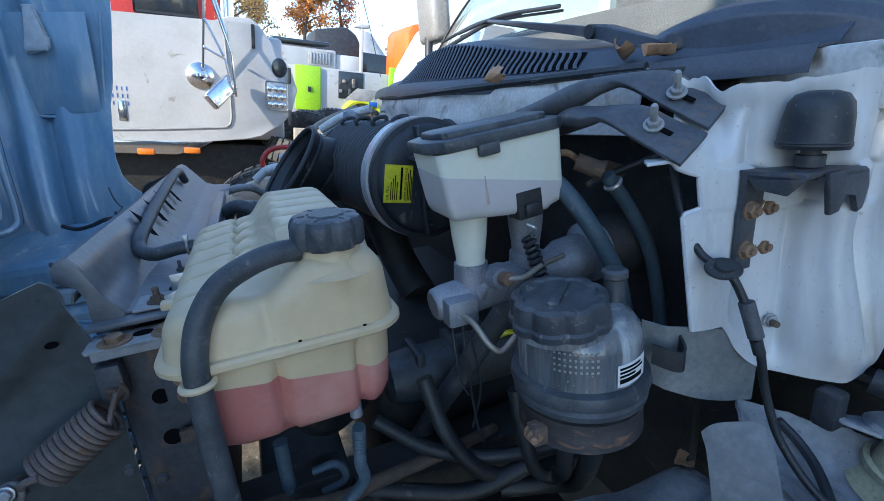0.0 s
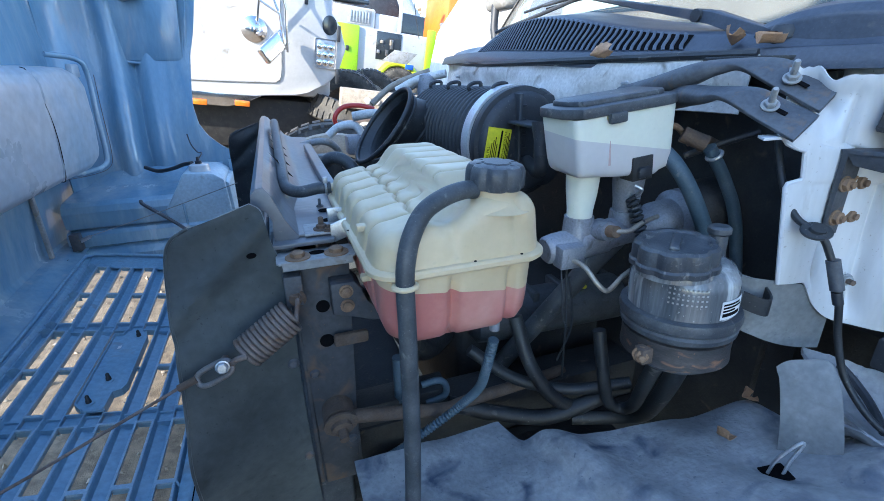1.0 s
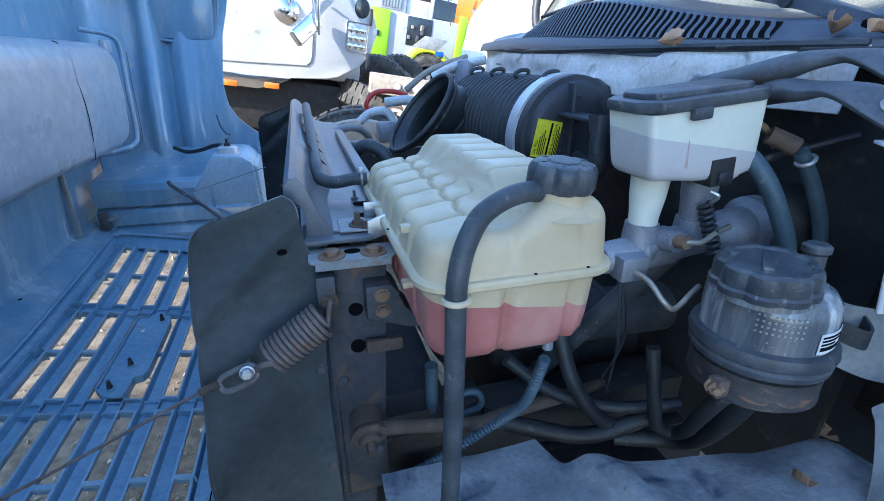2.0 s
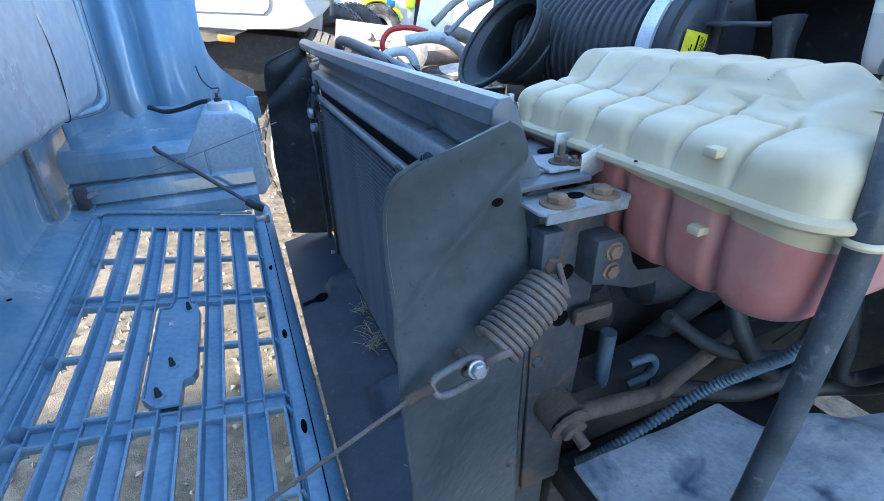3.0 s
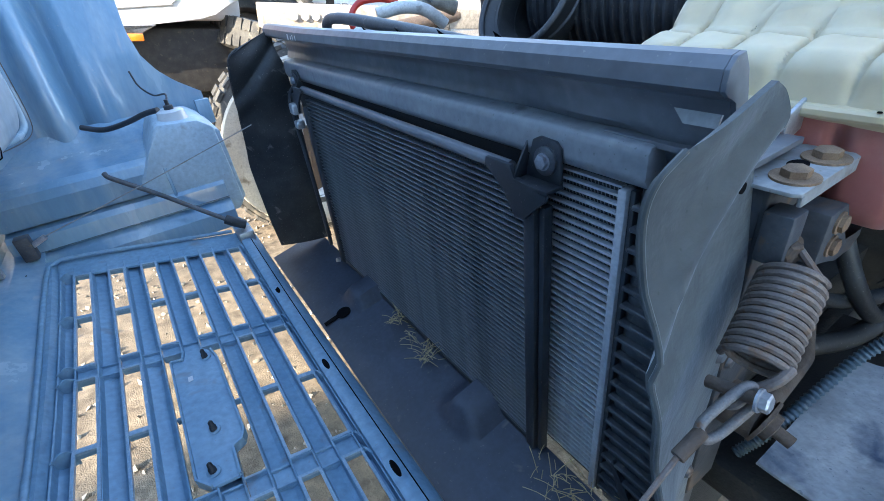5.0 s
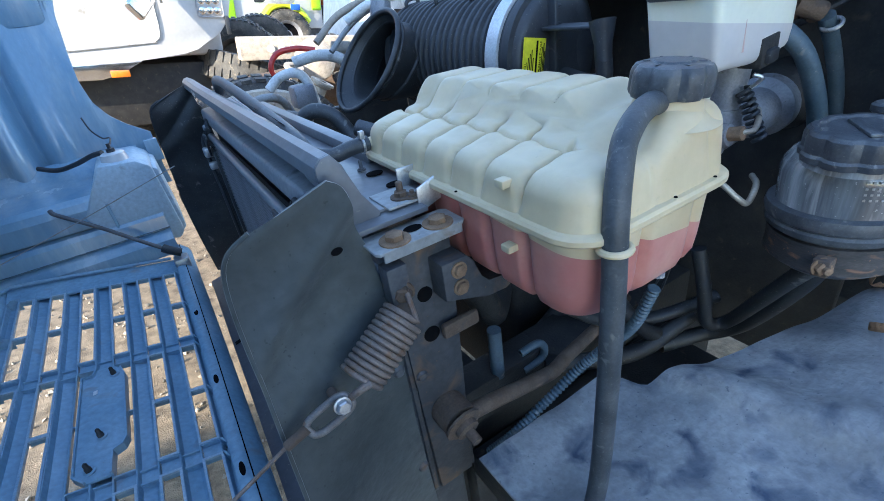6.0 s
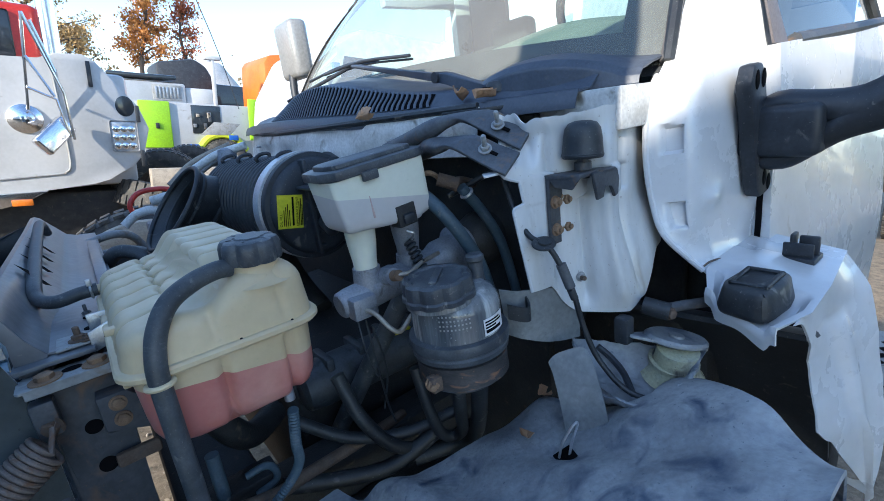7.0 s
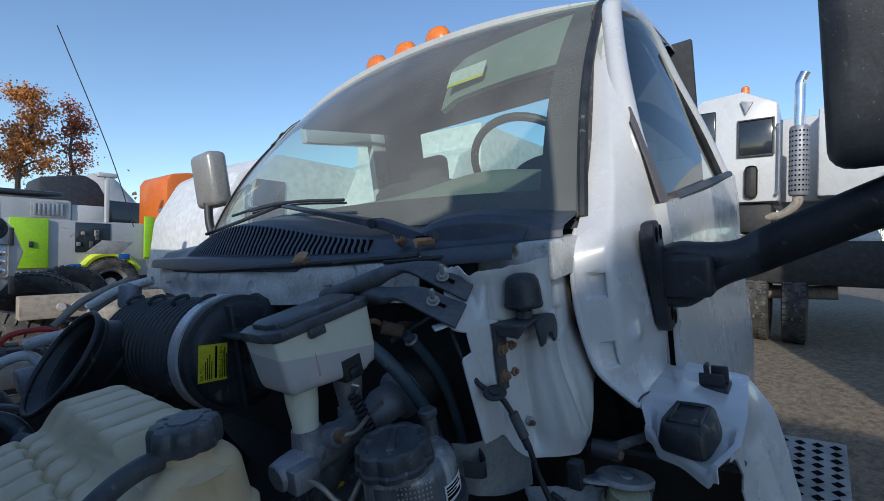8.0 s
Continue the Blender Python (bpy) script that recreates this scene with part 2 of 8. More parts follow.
M_SEAT = mat("dark_grey_seat_cloth", (0.04, 0.043, 0.048), (0.06, 0.065, 0.07), 0.9, 0, 40, 0.3)
M_GLASS = glass_mat("window_glass", (0.86, 0.97, 0.92), 0.02, 0.86)
M_DUSTGLASS = glass_mat("dusty_windshield_glass", (0.72, 0.98, 0.85), 0.05, 0.78, 0.17)
M_BLUEHOSE = mat("blue_grey_hose", (0.05, 0.085, 0.11), (0.085, 0.12, 0.15), 0.55, 0, 20, 0.08, 0.5, (0.2, 0.2, 0.19), 0.15)
M_WINDARK = mat("dark_window", (0.02, 0.025, 0.03), (0.03, 0.035, 0.04), 0.1, 0, 3, 0.0, coat=0.6)
M_HILL = mat("bare_woodland", (0.16, 0.13, 0.09), (0.2, 0.12, 0.06), 0.95, 0, 0.3, 0.5)
M_SMOKE = mat("smoky_reservoir_plastic", (0.07, 0.077, 0.085), (0.24, 0.25, 0.255), 0.22, 0, 14, 0.05, 0.7, (0.42, 0.43, 0.42), 0.38, stretch=(1.6, 1.6, 0.16), coat=0.5)

# ---- mesh tools ----
I4 = Matrix.Identity(4)
PIVOT = Vector((0, 0.8, 1.2))
T = Matrix.Translation(PIVOT) @ pose(0, 0, 0, 0, -8, 0) @ pose(0, 0, 0, -3.5, 0, 0) @ Matrix.Translation(-PIVOT)  # the truck stands nose down
BASES = {}


def thing(name, label, category, base=(0, 0, 0), at=T, group="", kind=""):
    ob = new(name)
    ob.empty_display_size = 0.05
    ob.matrix_basis = at @ Matrix.Translation(base)
    BASES[ob.name] = Vector(base)
    return tagged(ob, label, category, group, kind)


def finish(bm, angle=38):
    bmesh.ops.remove_doubles(bm, verts=bm.verts, dist=1e-6)
    bmesh.ops.recalc_face_normals(bm, faces=bm.faces)
    lim = radians(angle)
    for f in bm.faces:
        f.smooth = True
    for e in bm.edges:
        e.smooth = len(e.link_faces) == 2 and e.calc_face_angle(0) < lim


def part(name, bm, material, parent, label="", angle=38):
    top = parent
    while top.parent:
        top = top.parent
    bmesh.ops.translate(bm, verts=bm.verts, vec=-BASES[top.name])
    finish(bm, angle)
    me = bpy.data.meshes.new(name)
    bm.to_mesh(me)
    bm.free()
    me.materials.append(material)
    ob = new(name, me)
    ob.parent = parent
    return tagged(ob, label)


def solid(name, bm, material, label, category, base=(0, 0, 0), at=T, group="", kind="", angle=38):
    """A thing of one mesh."""
    bmesh.ops.translate(bm, verts=bm.verts, vec=-Vector(base))
    finish(bm, angle)
    me = bpy.data.meshes.new(name)
    bm.to_mesh(me)
    bm.free()
    me.materials.append(material)
    ob = new(name, me)
    ob.matrix_basis = at @ Matrix.Translation(base)
    BASES[ob.name] = Vector(base)
    return tagged(ob, label, category, group, kind)


def add(bm, verts, faces, m=I4):
    vs = [bm.verts.new(m @ Vector(v)) for v in verts]
    for f in faces:
        try:
            bm.faces.new([vs[i] for i in f])
        except ValueError:
            pass
    return vs


def merge(bm, other, m=I4):
    me = bpy.data.meshes.new("tmp")
    other.to_mesh(me)
    me.transform(m)
    bm.from_mesh(me)
    bpy.data.meshes.remove(me)
    other.free()


def box(x0, x1, y0, y1, z0, z1, bev=0.003, seg=2, bm=None, m=I4):
    b = bmesh.new()
    add(b, [(x, y, z) for x in (x0, x1) for y in (y0, y1) for z in (z0, z1)], [(0, 1, 3, 2), (4, 6, 7, 5), (0, 4, 5, 1), (2, 3, 7, 6), (0, 2, 6, 4), (1, 5, 7, 3)])
    if bev:
        bmesh.ops.bevel(b, geom=b.edges[:], offset=bev, segments=seg, affect="EDGES", profile=0.5)
    if bm is None:
        bmesh.ops.transform(b, matrix=m, verts=b.verts)
        return b
    merge(bm, b, m)
    return bm


def prism(pts, axis, lo, hi, bev=0.0, bm=None, m=I4, seg=2):
    """A flat outline, given in the two axes other than axis, pulled from lo to hi along axis."""
    b = bmesh.new()
    k = "xyz".index(axis)

    def full(p, h):
        v = list(p)
        v.insert(k, h)
        return v
    n = len(pts)
    add(b, [full(p, lo) for p in pts] + [full(p, hi) for p in pts], [tuple(range(n))[::-1], tuple(range(n, 2 * n))] + [(i, (i + 1) % n, n + (i + 1) % n, n + i) for i in range(n)])
    if bev:
        bmesh.ops.bevel(b, geom=b.edges[:], offset=bev, segments=seg, affect="EDGES", profile=0.5)
    if bm is None:
        bmesh.ops.transform(b, matrix=m, verts=b.verts)
        return b
    merge(bm, b, m)
    return bm


def curve(pts, n=8):
    """A smooth line through the points."""
    p = [Vector(v) for v in pts]
    p = [2 * p[0] - p[1]] + p + [2 * p[-1] - p[-2]]
    out = []
    for i in range(1, len(p) - 2):
        for j in range(n):
            s = j / n
            a, b, c, d = p[i - 1:i + 3]
            out.append(0.5 * (2 * b + (c - a) * s + (2 * a - 5 * b + 4 * c - d) * s * s + (3 * b - a - 3 * c + d) * s ** 3))
    return out + [p[-2]]


def tube(pts, r, n=12, smooth=8, bm=None, cap=True, m=I4):
    """A round hose, wire or pipe; r is a radius or a function of the share of the way."""
    line = curve(pts, smooth) if smooth and len(pts) > 2 else [Vector(v) for v in pts]
    b = bmesh.new()
    rings = []
    d0 = (line[1] - line[0]).normalized()
    side = d0.orthogonal().normalized()
    for i, p in enumerate(line):
        d = (line[min(i + 1, len(line) - 1)] - line[max(i - 1, 0)]).normalized()
        side = (side - d * side.dot(d)).normalized()
        up = d.cross(side)
        rr = r(i / (len(line) - 1)) if callable(r) else r
        rings.append([b.verts.new(p + (side * math.cos(a) + up * math.sin(a)) * rr) for a in [2 * math.pi * k / n for k in range(n)]])
    for a, c in zip(rings, rings[1:]):
        for k in range(n):
            b.faces.new((a[k], a[(k + 1) % n], c[(k + 1) % n], c[k]))
    if cap:
        b.faces.new(rings[0][::-1])
        b.faces.new(rings[-1])
    if bm is None:
        bmesh.ops.transform(b, matrix=m, verts=b.verts)
        return b
    merge(bm, b, m)
    return bm


def axis_pose(at, way):
    """A pose whose z runs along way."""
    return Matrix.Translation(at) @ Vector(way).to_track_quat("Z", "Y").to_matrix().to_4x4()


def lathe(profile, n=32, m=I4, bm=None, lobes=0, depth=0.0):
    """A profile of (radius, height) turned about z; lobes cut grips into it."""
    b = bmesh.new()
    rings = []
    for r, z in profile:
        if r < 1e-5:
            rings.append([b.verts.new((0, 0, z))])
        else:
            rings.append([b.verts.new((math.cos(a) * r * (1 - depth * (0.5 + 0.5 * math.cos(lobes * a)) ** 3), math.sin(a) * r * (1 - depth * (0.5 + 0.5 * math.cos(lobes * a)) ** 3), z)) for a in [2 * math.pi * k / n for k in range(n)]])
    for a, c in zip(rings, rings[1:]):
        for k in range(n):
            k2 = (k + 1) % n
            if len(a) == 1 and len(c) == 1:
                continue
            if len(a) == 1:
                b.faces.new((a[0], c[k2], c[k]))
            elif len(c) == 1:
                b.faces.new((a[k], a[k2], c[0]))
            else:
                b.faces.new((a[k], a[k2], c[k2], c[k]))
    if bm is None:
        bmesh.ops.transform(b, matrix=m, verts=b.verts)
        return b
    merge(bm, b, m)
    return bm


def sheet(fn, nu, nv, thick=0.0, bm=None, us=(0, 1), vs=(0, 1), m=I4):
    """A surface fn(u, v), made thick along its normals."""
    b = bmesh.new()
    g = [[b.verts.new(fn(us[0] + (us[1] - us[0]) * i / nu, vs[0] + (vs[1] - vs[0]) * j / nv)) for j in range(nv + 1)] for i in range(nu + 1)]
    for i in range(nu):
        for j in range(nv):
            b.faces.new((g[i][j], g[i + 1][j], g[i + 1][j + 1], g[i][j + 1]))
    if thick:
        bmesh.ops.recalc_face_normals(b, faces=b.faces)
        bmesh.ops.solidify(b, geom=b.faces[:], thickness=thick)
    if bm is None:
        bmesh.ops.transform(b, matrix=m, verts=b.verts)
        return b
    merge(bm, b, m)
    return bm


def bolt(at, way, r=0.008, h=0.007, washer=1.7, stud=0.0, bm=None):
    """A hexagon head on its washer, with a stud end where there is one."""
    m = axis_pose(at, way)
    b = bm or bmesh.new()
    if washer:
        lathe([(0, 0), (r * washer, 0), (r * washer, 0.002), (r, 0.0025)], 20, m, b)
    lathe([(r * 1.08, 0.0022), (r * 1.08, h * 0.85), (r * 0.85, h), (0, h)], 6, m, b)
    if stud:
        lathe([(r * 0.55, h * 0.9), (r * 0.55, h + stud * 0.9), (r * 0.4, h + stud), (0, h + stud)], 12, m, b)
    return b


def ring(at, way, r, t, n=28, k=8):
    b = bmesh.new()
    lathe([(r + t * math.cos(a), t * math.sin(a)) for a in [2 * math.pi * i / k for i in range(k + 1)]], n, axis_pose(at, way), b)
    return b


def S(a, b, x):
    """A smooth step from 0 at a to 1 at b."""
    s = min(1.0, max(0.0, (x - a) / (b - a)))
    return s * s * (3 - 2 * s)

# ---- ground ----


def ground_z(x, y):
    r = math.hypot(x - 0.3, y - 1.2)
    return 0.41 * S(2.2, 6.5, r) + 0.03 * noise.noise((x * 0.7, y * 0.7, 0)) + 0.012 * noise.noise((x * 4, y * 4, 1)) + 0.006 * noise.noise((x * 13, y * 13, 3)) * (1 - S(4, 8, r))


def spread(u):
    s = 2 * u - 1
    return math.copysign(abs(s) * 4.5 + 400 * abs(s) ** 7, s)


solid("ground", sheet(lambda u, v: Vector((spread(u), 1.5 + spread(v), ground_z(spread(u), 1.5 + spread(v)))), 170, 170), M_EARTH, "dry gravelly earth of the vehicle yard", "ground", at=I4, kind="structure")


def pebbles():
    b = bmesh.new()
    rnd = random.Random(4)
    for i in range(1900):
        x, y = rnd.uniform(-1.5, 0.4), rnd.uniform(0.2, 3.6)
        r = rnd.choice((0.004, 0.006, 0.009, 0.014)) * rnd.uniform(0.7, 1.3)
        m = Matrix.Translation((x, y, ground_z(x, y) + r * 0.3)) @ Euler((rnd.uniform(0, 6), rnd.uniform(0, 6), rnd.uniform(0, 6))).to_matrix().to_4x4() @ Matrix.Diagonal((r, r * rnd.uniform(0.6, 1), r * rnd.uniform(0.4, 0.8), 1))
        add(b, [(1, 0, 0), (-1, 0, 0), (0, 1, 0), (0, -1, 0), (0, 0, 1), (0, 0, -1)], [(0, 2, 4), (2, 1, 4), (1, 3, 4), (3, 0, 4), (2, 0, 5), (1, 2, 5), (3, 1, 5), (0, 3, 5)], m)
    solid("gravel", b, M_STONE, "loose pebbles scattered on the dry earth", "gravel", at=I4, kind="stuff", angle=80)


pebbles()

# ---- coolant tank ----


def rounded(x0, x1, y0, y1, r, n):
    """Points round a rectangle with round corners, evenly spaced."""
    pts = []
    for cx, cy, a0 in ((x1 - r, y1 - r, 0), (x0 + r, y1 - r, 90), (x0 + r, y0 + r, 180), (x1 - r, y0 + r, 270)):
        pts += [(cx + r * math.cos(radians(a0 + 90 * k / 8)), cy + r * math.sin(radians(a0 + 90 * k / 8))) for k in range(9)]
    pts.append(pts[0])
    seg = [math.dist(a, b) for a, b in zip(pts, pts[1:])]
    total, out = sum(seg), []
    for i in range(n):
        d = total * i / n
        for k, s in enumerate(seg):
            if d <= s:
                f = d / s if s else 0
                out.append((pts[k][0] + (pts[k + 1][0] - pts[k][0]) * f, pts[k][1] + (pts[k + 1][1] - pts[k][1]) * f))
                break
            d -= s
    return out


def rings_mesh(rings, bottom=True, top=False):
    b = bmesh.new()
    rs = [[b.verts.new(v) for v in r] for r in rings]
    n = len(rs[0])
    for a, c in zip(rs, rs[1:]):
        for k in range(n):
            b.faces.new((a[k], a[(k + 1) % n], c[(k + 1) % n], c[k]))
    for on, r in ((bottom, rs[-1]), (top, rs[0])):
        if on:
            b.faces.new(r)
    return b


def below_level(b, level, keep_low, thick=0.0):
    """Cuts a mesh along the level surface of the liquid, which is level in the world, not in the truck."""
    inv = T.inverted()
    bmesh.ops.bisect_plane(b, geom=b.verts[:] + b.edges[:] + b.faces[:], plane_co=inv @ Vector((0.03, 0.6, level)), plane_no=(inv.to_3x3() @ Vector((0, 0, 1))).normalized(), clear_outer=keep_low, clear_inner=not keep_low)
    return b


TX0, TX1, TY0, TY1 = -0.070, 0.150, 0.428, 0.870
SEAM = 1.222
RIBS = [0.812, 0.752, 0.692, 0.630, 0.570, 0.508]
FLUTES = [0.024, 0.108]


def dent(x, y):
    """How deep a groove of the shell runs at a place on its outline."""
    g = max(math.exp(-((y - r) / 0.0065) ** 2) for r in RIBS)
    h = max(math.exp(-((x - r) / 0.006) ** 2) for r in FLUTES)
    near_end = y < TY0 + 0.03 or y > TY1 - 0.03
    return h if near_end else g


def tank_top(x, y):
    """Two rows of pillowed pads, a swept hump behind them, and the mound under the filler cap."""
    ramp = S(0.018, 0.060, x + 0.004 * math.sin(y * 104)) * S(0.525, 0.575, y + 0.25 * max(0, x - 0.04))
    z = 1.270 + 0.008 * S(-0.05, 0.0, x) + 0.036 * ramp
    mound = math.exp(-((x - 0.100) / 0.062) ** 4 - ((y - 0.470) / 0.060) ** 4)
    z += 0.024 * mound * (1 - ramp)
    z -= 0.010 * math.exp(-((x - 0.030) / 0.026) ** 2 - ((y - 0.470) / 0.030) ** 2)
    keep = 1 - S(0.004, 0.022, x) * (1 - S(0.545, 0.575, y))
    for r in RIBS:
        g = r + 0.008 * S(-0.005, 0.02, x) - 0.006 * S(0.03, 0.07, x)
        z -= (0.0085 * math.exp(-abs((y - g) / 0.0024) ** 1.5) + 0.0030 * math.exp(-((y - g) / 0.011) ** 2)) * keep
    bend = -0.003 + 0.004 * math.sin(y * 104)
    z -= (0.0066 * math.exp(-abs((x - bend) / 0.0026) ** 1.5) + 0.003 * math.exp(-((x - bend) / 0.011) ** 2)) * S(0.485, 0.51, y)
    return z


def tank_upper():
    R, out = 0.024, []
    for d in [-0.003, -0.002, -0.001, 0.0] + [R * (1 - math.cos(math.pi / 2 * k / 8)) for k in range(1, 9)] + [R + 0.0025 * k for k in range(1, 31)] + [0.1012]:
        wall = d <= 0
        row_pts = []
        for x, y in rounded(TX0 + max(d, 0), TX1 - max(d, 0), TY0 + max(d, 0), TY1 - max(d, 0), max(0.0015, 0.034 - max(d, 0)), 620):
            g = dent(x, y) * S(0.03, 0.0, d)
            cx, cy = min(max(x, TX0 + 0.05), TX1 - 0.05), min(max(y, TY0 + 0.05), TY1 - 0.05)
            o = Vector((x - cx, y - cy))
            o = o.normalized() if o.length > 1e-6 else o
            top = tank_top(x, y)
            if wall:
                f = -d / 0.003
                z = SEAM + (top - R - SEAM) * (1 - f)
                x, y = x + o.x * (0.005 * f - 0.0040 * g * (1 - f)), y + o.y * (0.005 * f - 0.0040 * g * (1 - f))
            else:
                z = top - (R - math.sqrt(max(0, R * R - max(0, R - d) ** 2))) - 0.002 * g
                x, y = x - o.x * 0.0040 * g, y - o.y * 0.0040 * g
            row_pts.append((x, y, z))
        out.append(row_pts)
    return rings_mesh(out)


def tank_lower():
    levels = [(SEAM, 0.0), (SEAM - 0.012, 0.002), (1.195, 0.003), (1.175, 0.004), (1.155, 0.005), (1.136, 0.007), (1.122, 0.012), (1.112, 0.022), (1.106, 0.036), (1.104, 0.06)]
    out = []
    for z, inset in levels:
        ring_pts = []
        for x, y in rounded(TX0 + inset, TX1 - inset, TY0 + inset, TY1 - inset, 0.036, 300):
            k = 0.011 * dent(x, y) * S(SEAM, SEAM - 0.03, z)
            cx, cy = min(max(x, TX0 + 0.06), TX1 - 0.06), min(max(y, TY0 + 0.06), TY1 - 0.06)
            o = Vector((x - cx, y - cy)).normalized()
            ring_pts.append((x - o.x * k, y - o.y * k, z + 0.028 * S(0.66, 0.80, y) * S(SEAM, 1.11, z) + 0.6 * k * S(1.14, 1.11, z)))
        out.append(ring_pts)
    return rings_mesh(out)


tank = thing("coolant_tank", "milky plastic coolant tank, half full of pink coolant", "coolant tank", (0.04, 0.65, 1.116))
part("upper_shell", tank_upper(), M_TANK, tank, "cream ribbed upper shell", 60)
part("lower_shell", below_level(tank_lower(), 1.211, False), M_TANK, tank, "cream plastic above the coolant", 60)
part("coolant", below_level(tank_lower(), 1.211, True), M_COOLANT, tank, "pink coolant behind milky plastic", 60)
part("seam_flange", rings_mesh([[(x, y, z) for x, y in rounded(TX0 - o, TX1 + o, TY0 - o, TY1 + o, 0.042, 160)] for o, z in ((0.001, SEAM + 0.006), (0.009, SEAM + 0.005), (0.0115, SEAM + 0.002), (0.0115, SEAM - 0.003), (0.009, SEAM - 0.006), (-0.003, SEAM - 0.007))], False), M_TANK, tank)
for x, y in ((0.115, TY0 - 0.0095), (0.05, TY0 - 0.0095), (TX0 - 0.0095, 0.60)):
    part("mould_pip", lathe([(0, 0.0012), (0.0016, 0.001), (0.002, 0)], 10, Matrix.Translation((x, y + 0.004, SEAM + 0.0055))), M_INKVOID, tank)
CAP = Matrix.Translation((0.097, 0.472, 1.296)) @ pose(0, 0, 0, 3, 2, 0)
part("filler_neck", lathe([(0.052, -0.012), (0.043, -0.008), (0.035, -0.001), (0.0325, 0.006), (0.0325, 0.016)], 40, CAP), M_TANK, tank)
part("cap", lathe([(0.0, 0.0445), (0.018, 0.0445), (0.020, 0.0428), (0.030, 0.0425), (0.0345, 0.041), (0.037, 0.0375), (0.0385, 0.033), (0.039, 0.016), (0.0375, 0.0125), (0.029, 0.012)], 96, CAP, lobes=8, depth=0.10), M_CAP, tank, "dusty black octagonal screw cap", 26)
for k in range(6):
    a = 2 * math.pi * k / 6
    part("cap_mark", box(-0.0035, 0.0035, -0.0012, 0.0012, 0.0, 0.0007, 0.0003, 1, m=CAP @ Matrix.Rotation(a, 4, "Z") @ Matrix.Translation((0.0245, 0, 0.0428))), M_HOSE, tank)
hose = part("overflow_hose", tube([(0.066, 0.462, 1.308), (0.048, 0.458, 1.310), (0.020, 0.450, 1.306), (-0.010, 0.438, 1.294), (-0.030, 0.426, 1.270), (-0.040, 0.419, 1.240), (-0.043, 0.416, 1.212), (-0.0435, 0.414, 1.15), (-0.044, 0.414, 1.02), (-0.047, 0.417, 0.88), (-0.052, 0.43, 0.76)], 0.0115, 18, 10), M_HOSE, tank, "weathered black rubber overflow hose")
part("hose_clip", ring((-0.043, 0.416, 1.213), (0, 0.05, 1), 0.0135, 0.0034), M_TANK, tank)
part("clip_arm", box(-0.052, -0.034, 0.420, 0.440, 1.210, 1.217, 0.002), M_TANK, tank)
for y, z in ((0.525, 1.183), (0.528, 1.255)):
    part("tab", box(-0.078, -0.058, y - 0.007, y + 0.007, z - 0.0045, z + 0.0045, 0.002), M_TANK, tank)
part("inlet_neck", tube([(-0.058, 0.846, 1.240), (-0.092, 0.850, 1.240)], 0.0085, 16, 0), M_TANK, tank)
part("vent_hose", tube([(-0.074, 0.848, 1.240), (-0.10, 0.848, 1.240), (-0.135, 0.850, 1.236), (-0.158, 0.875, 1.244), (-0.160, 0.95, 1.262), (-0.160, 1.25, 1.290), (-0.160, 1.55, 1.305), (-0.155, 1.62, 1.27)], 0.0115, 16, 8), M_HOSE, tank, "grey rubber hose along the baffle")
part("hose_clamp", ring((-0.084, 0.849, 1.240), (1, 0, 0), 0.0128, 0.0022), M_ZINC, tank)
part("clamp_ear", box(-0.088, -0.080, 0.838, 0.846, 1.250, 1.262, 0.001), M_ZINC, tank)
part("outlet_neck", tube([(0.098, 0.462, 1.128), (0.098, 0.460, 1.098)], 0.0075, 12, 0), M_ALU, tank)

# ---- brake master cylinder and reservoir ----
BM = Matrix.Translation((0.25, 0.578, 1.38)) @ pose(0, 0, 0, 0, -6, -1) @ Matrix.Translation((-0.25, -0.578, -1.38))


def reservoir_shell():
    out = []
    for z, o in ((1.378, 0.0), (1.31, 0.0015), (1.298, 0.0025), (1.292, 0.005), (1.2885, 0.009), (1.287, 0.015)):
        low = S(1.34, 1.295, z)
        out.append([BM @ Vector((x, y, z - 0.012 * low * S(0.26, 0.36, x) - 0.006 * low * S(0.36, 0.37, x) * S(0.41, 0.40, x))) for x, y in rounded(0.248 + o + 0.005 * low, 0.430 - o, 0.516 + o, 0.616 - o, 0.009, 160)])
    return rings_mesh(out)


brake = thing("brake_master_cylinder", "cast aluminium brake cylinder with a milky fluid reservoir", "brake cylinder", (0.35, 0.575, 1.15))
part("reservoir", below_level(reservoir_shell(), 1.401, False), M_RESERVOIR, brake, "pale green-white plastic reservoir", 30)
part("fluid", below_level(reservoir_shell(), 1.401, True), M_FLUID, brake, "grey brake fluid behind milky plastic", 30)
lid = part("lid", prism([(0.240, 0.545), (0.258, 0.510), (0.418, 0.510), (0.434, 0.520), (0.434, 0.612), (0.424, 0.622), (0.262, 0.626), (0.240, 0.606)], "z", 1.378, 1.394, 0.004, m=BM), M_CAP, brake, "dusty black plastic lid")
prism([(0.258, 0.552), (0.270, 0.528), (0.412, 0.528), (0.420, 0.536), (0.420, 0.600), (0.412, 0.606), (0.272, 0.608), (0.258, 0.596)], "z", 1.390, 1.402, 0.004, bm=(b := bmesh.new()), m=BM)
part("lid_rib", b, M_CAP, lid)
part("lid_latch", box(0.300, 0.330, 0.505, 0.514, 1.366, 1.382, 0.003, m=BM), M_CAP, lid)
part("lid_latch", box(0.424, 0.440, 0.535, 0.556, 1.368, 1.384, 0.003, m=BM), M_CAP, lid)
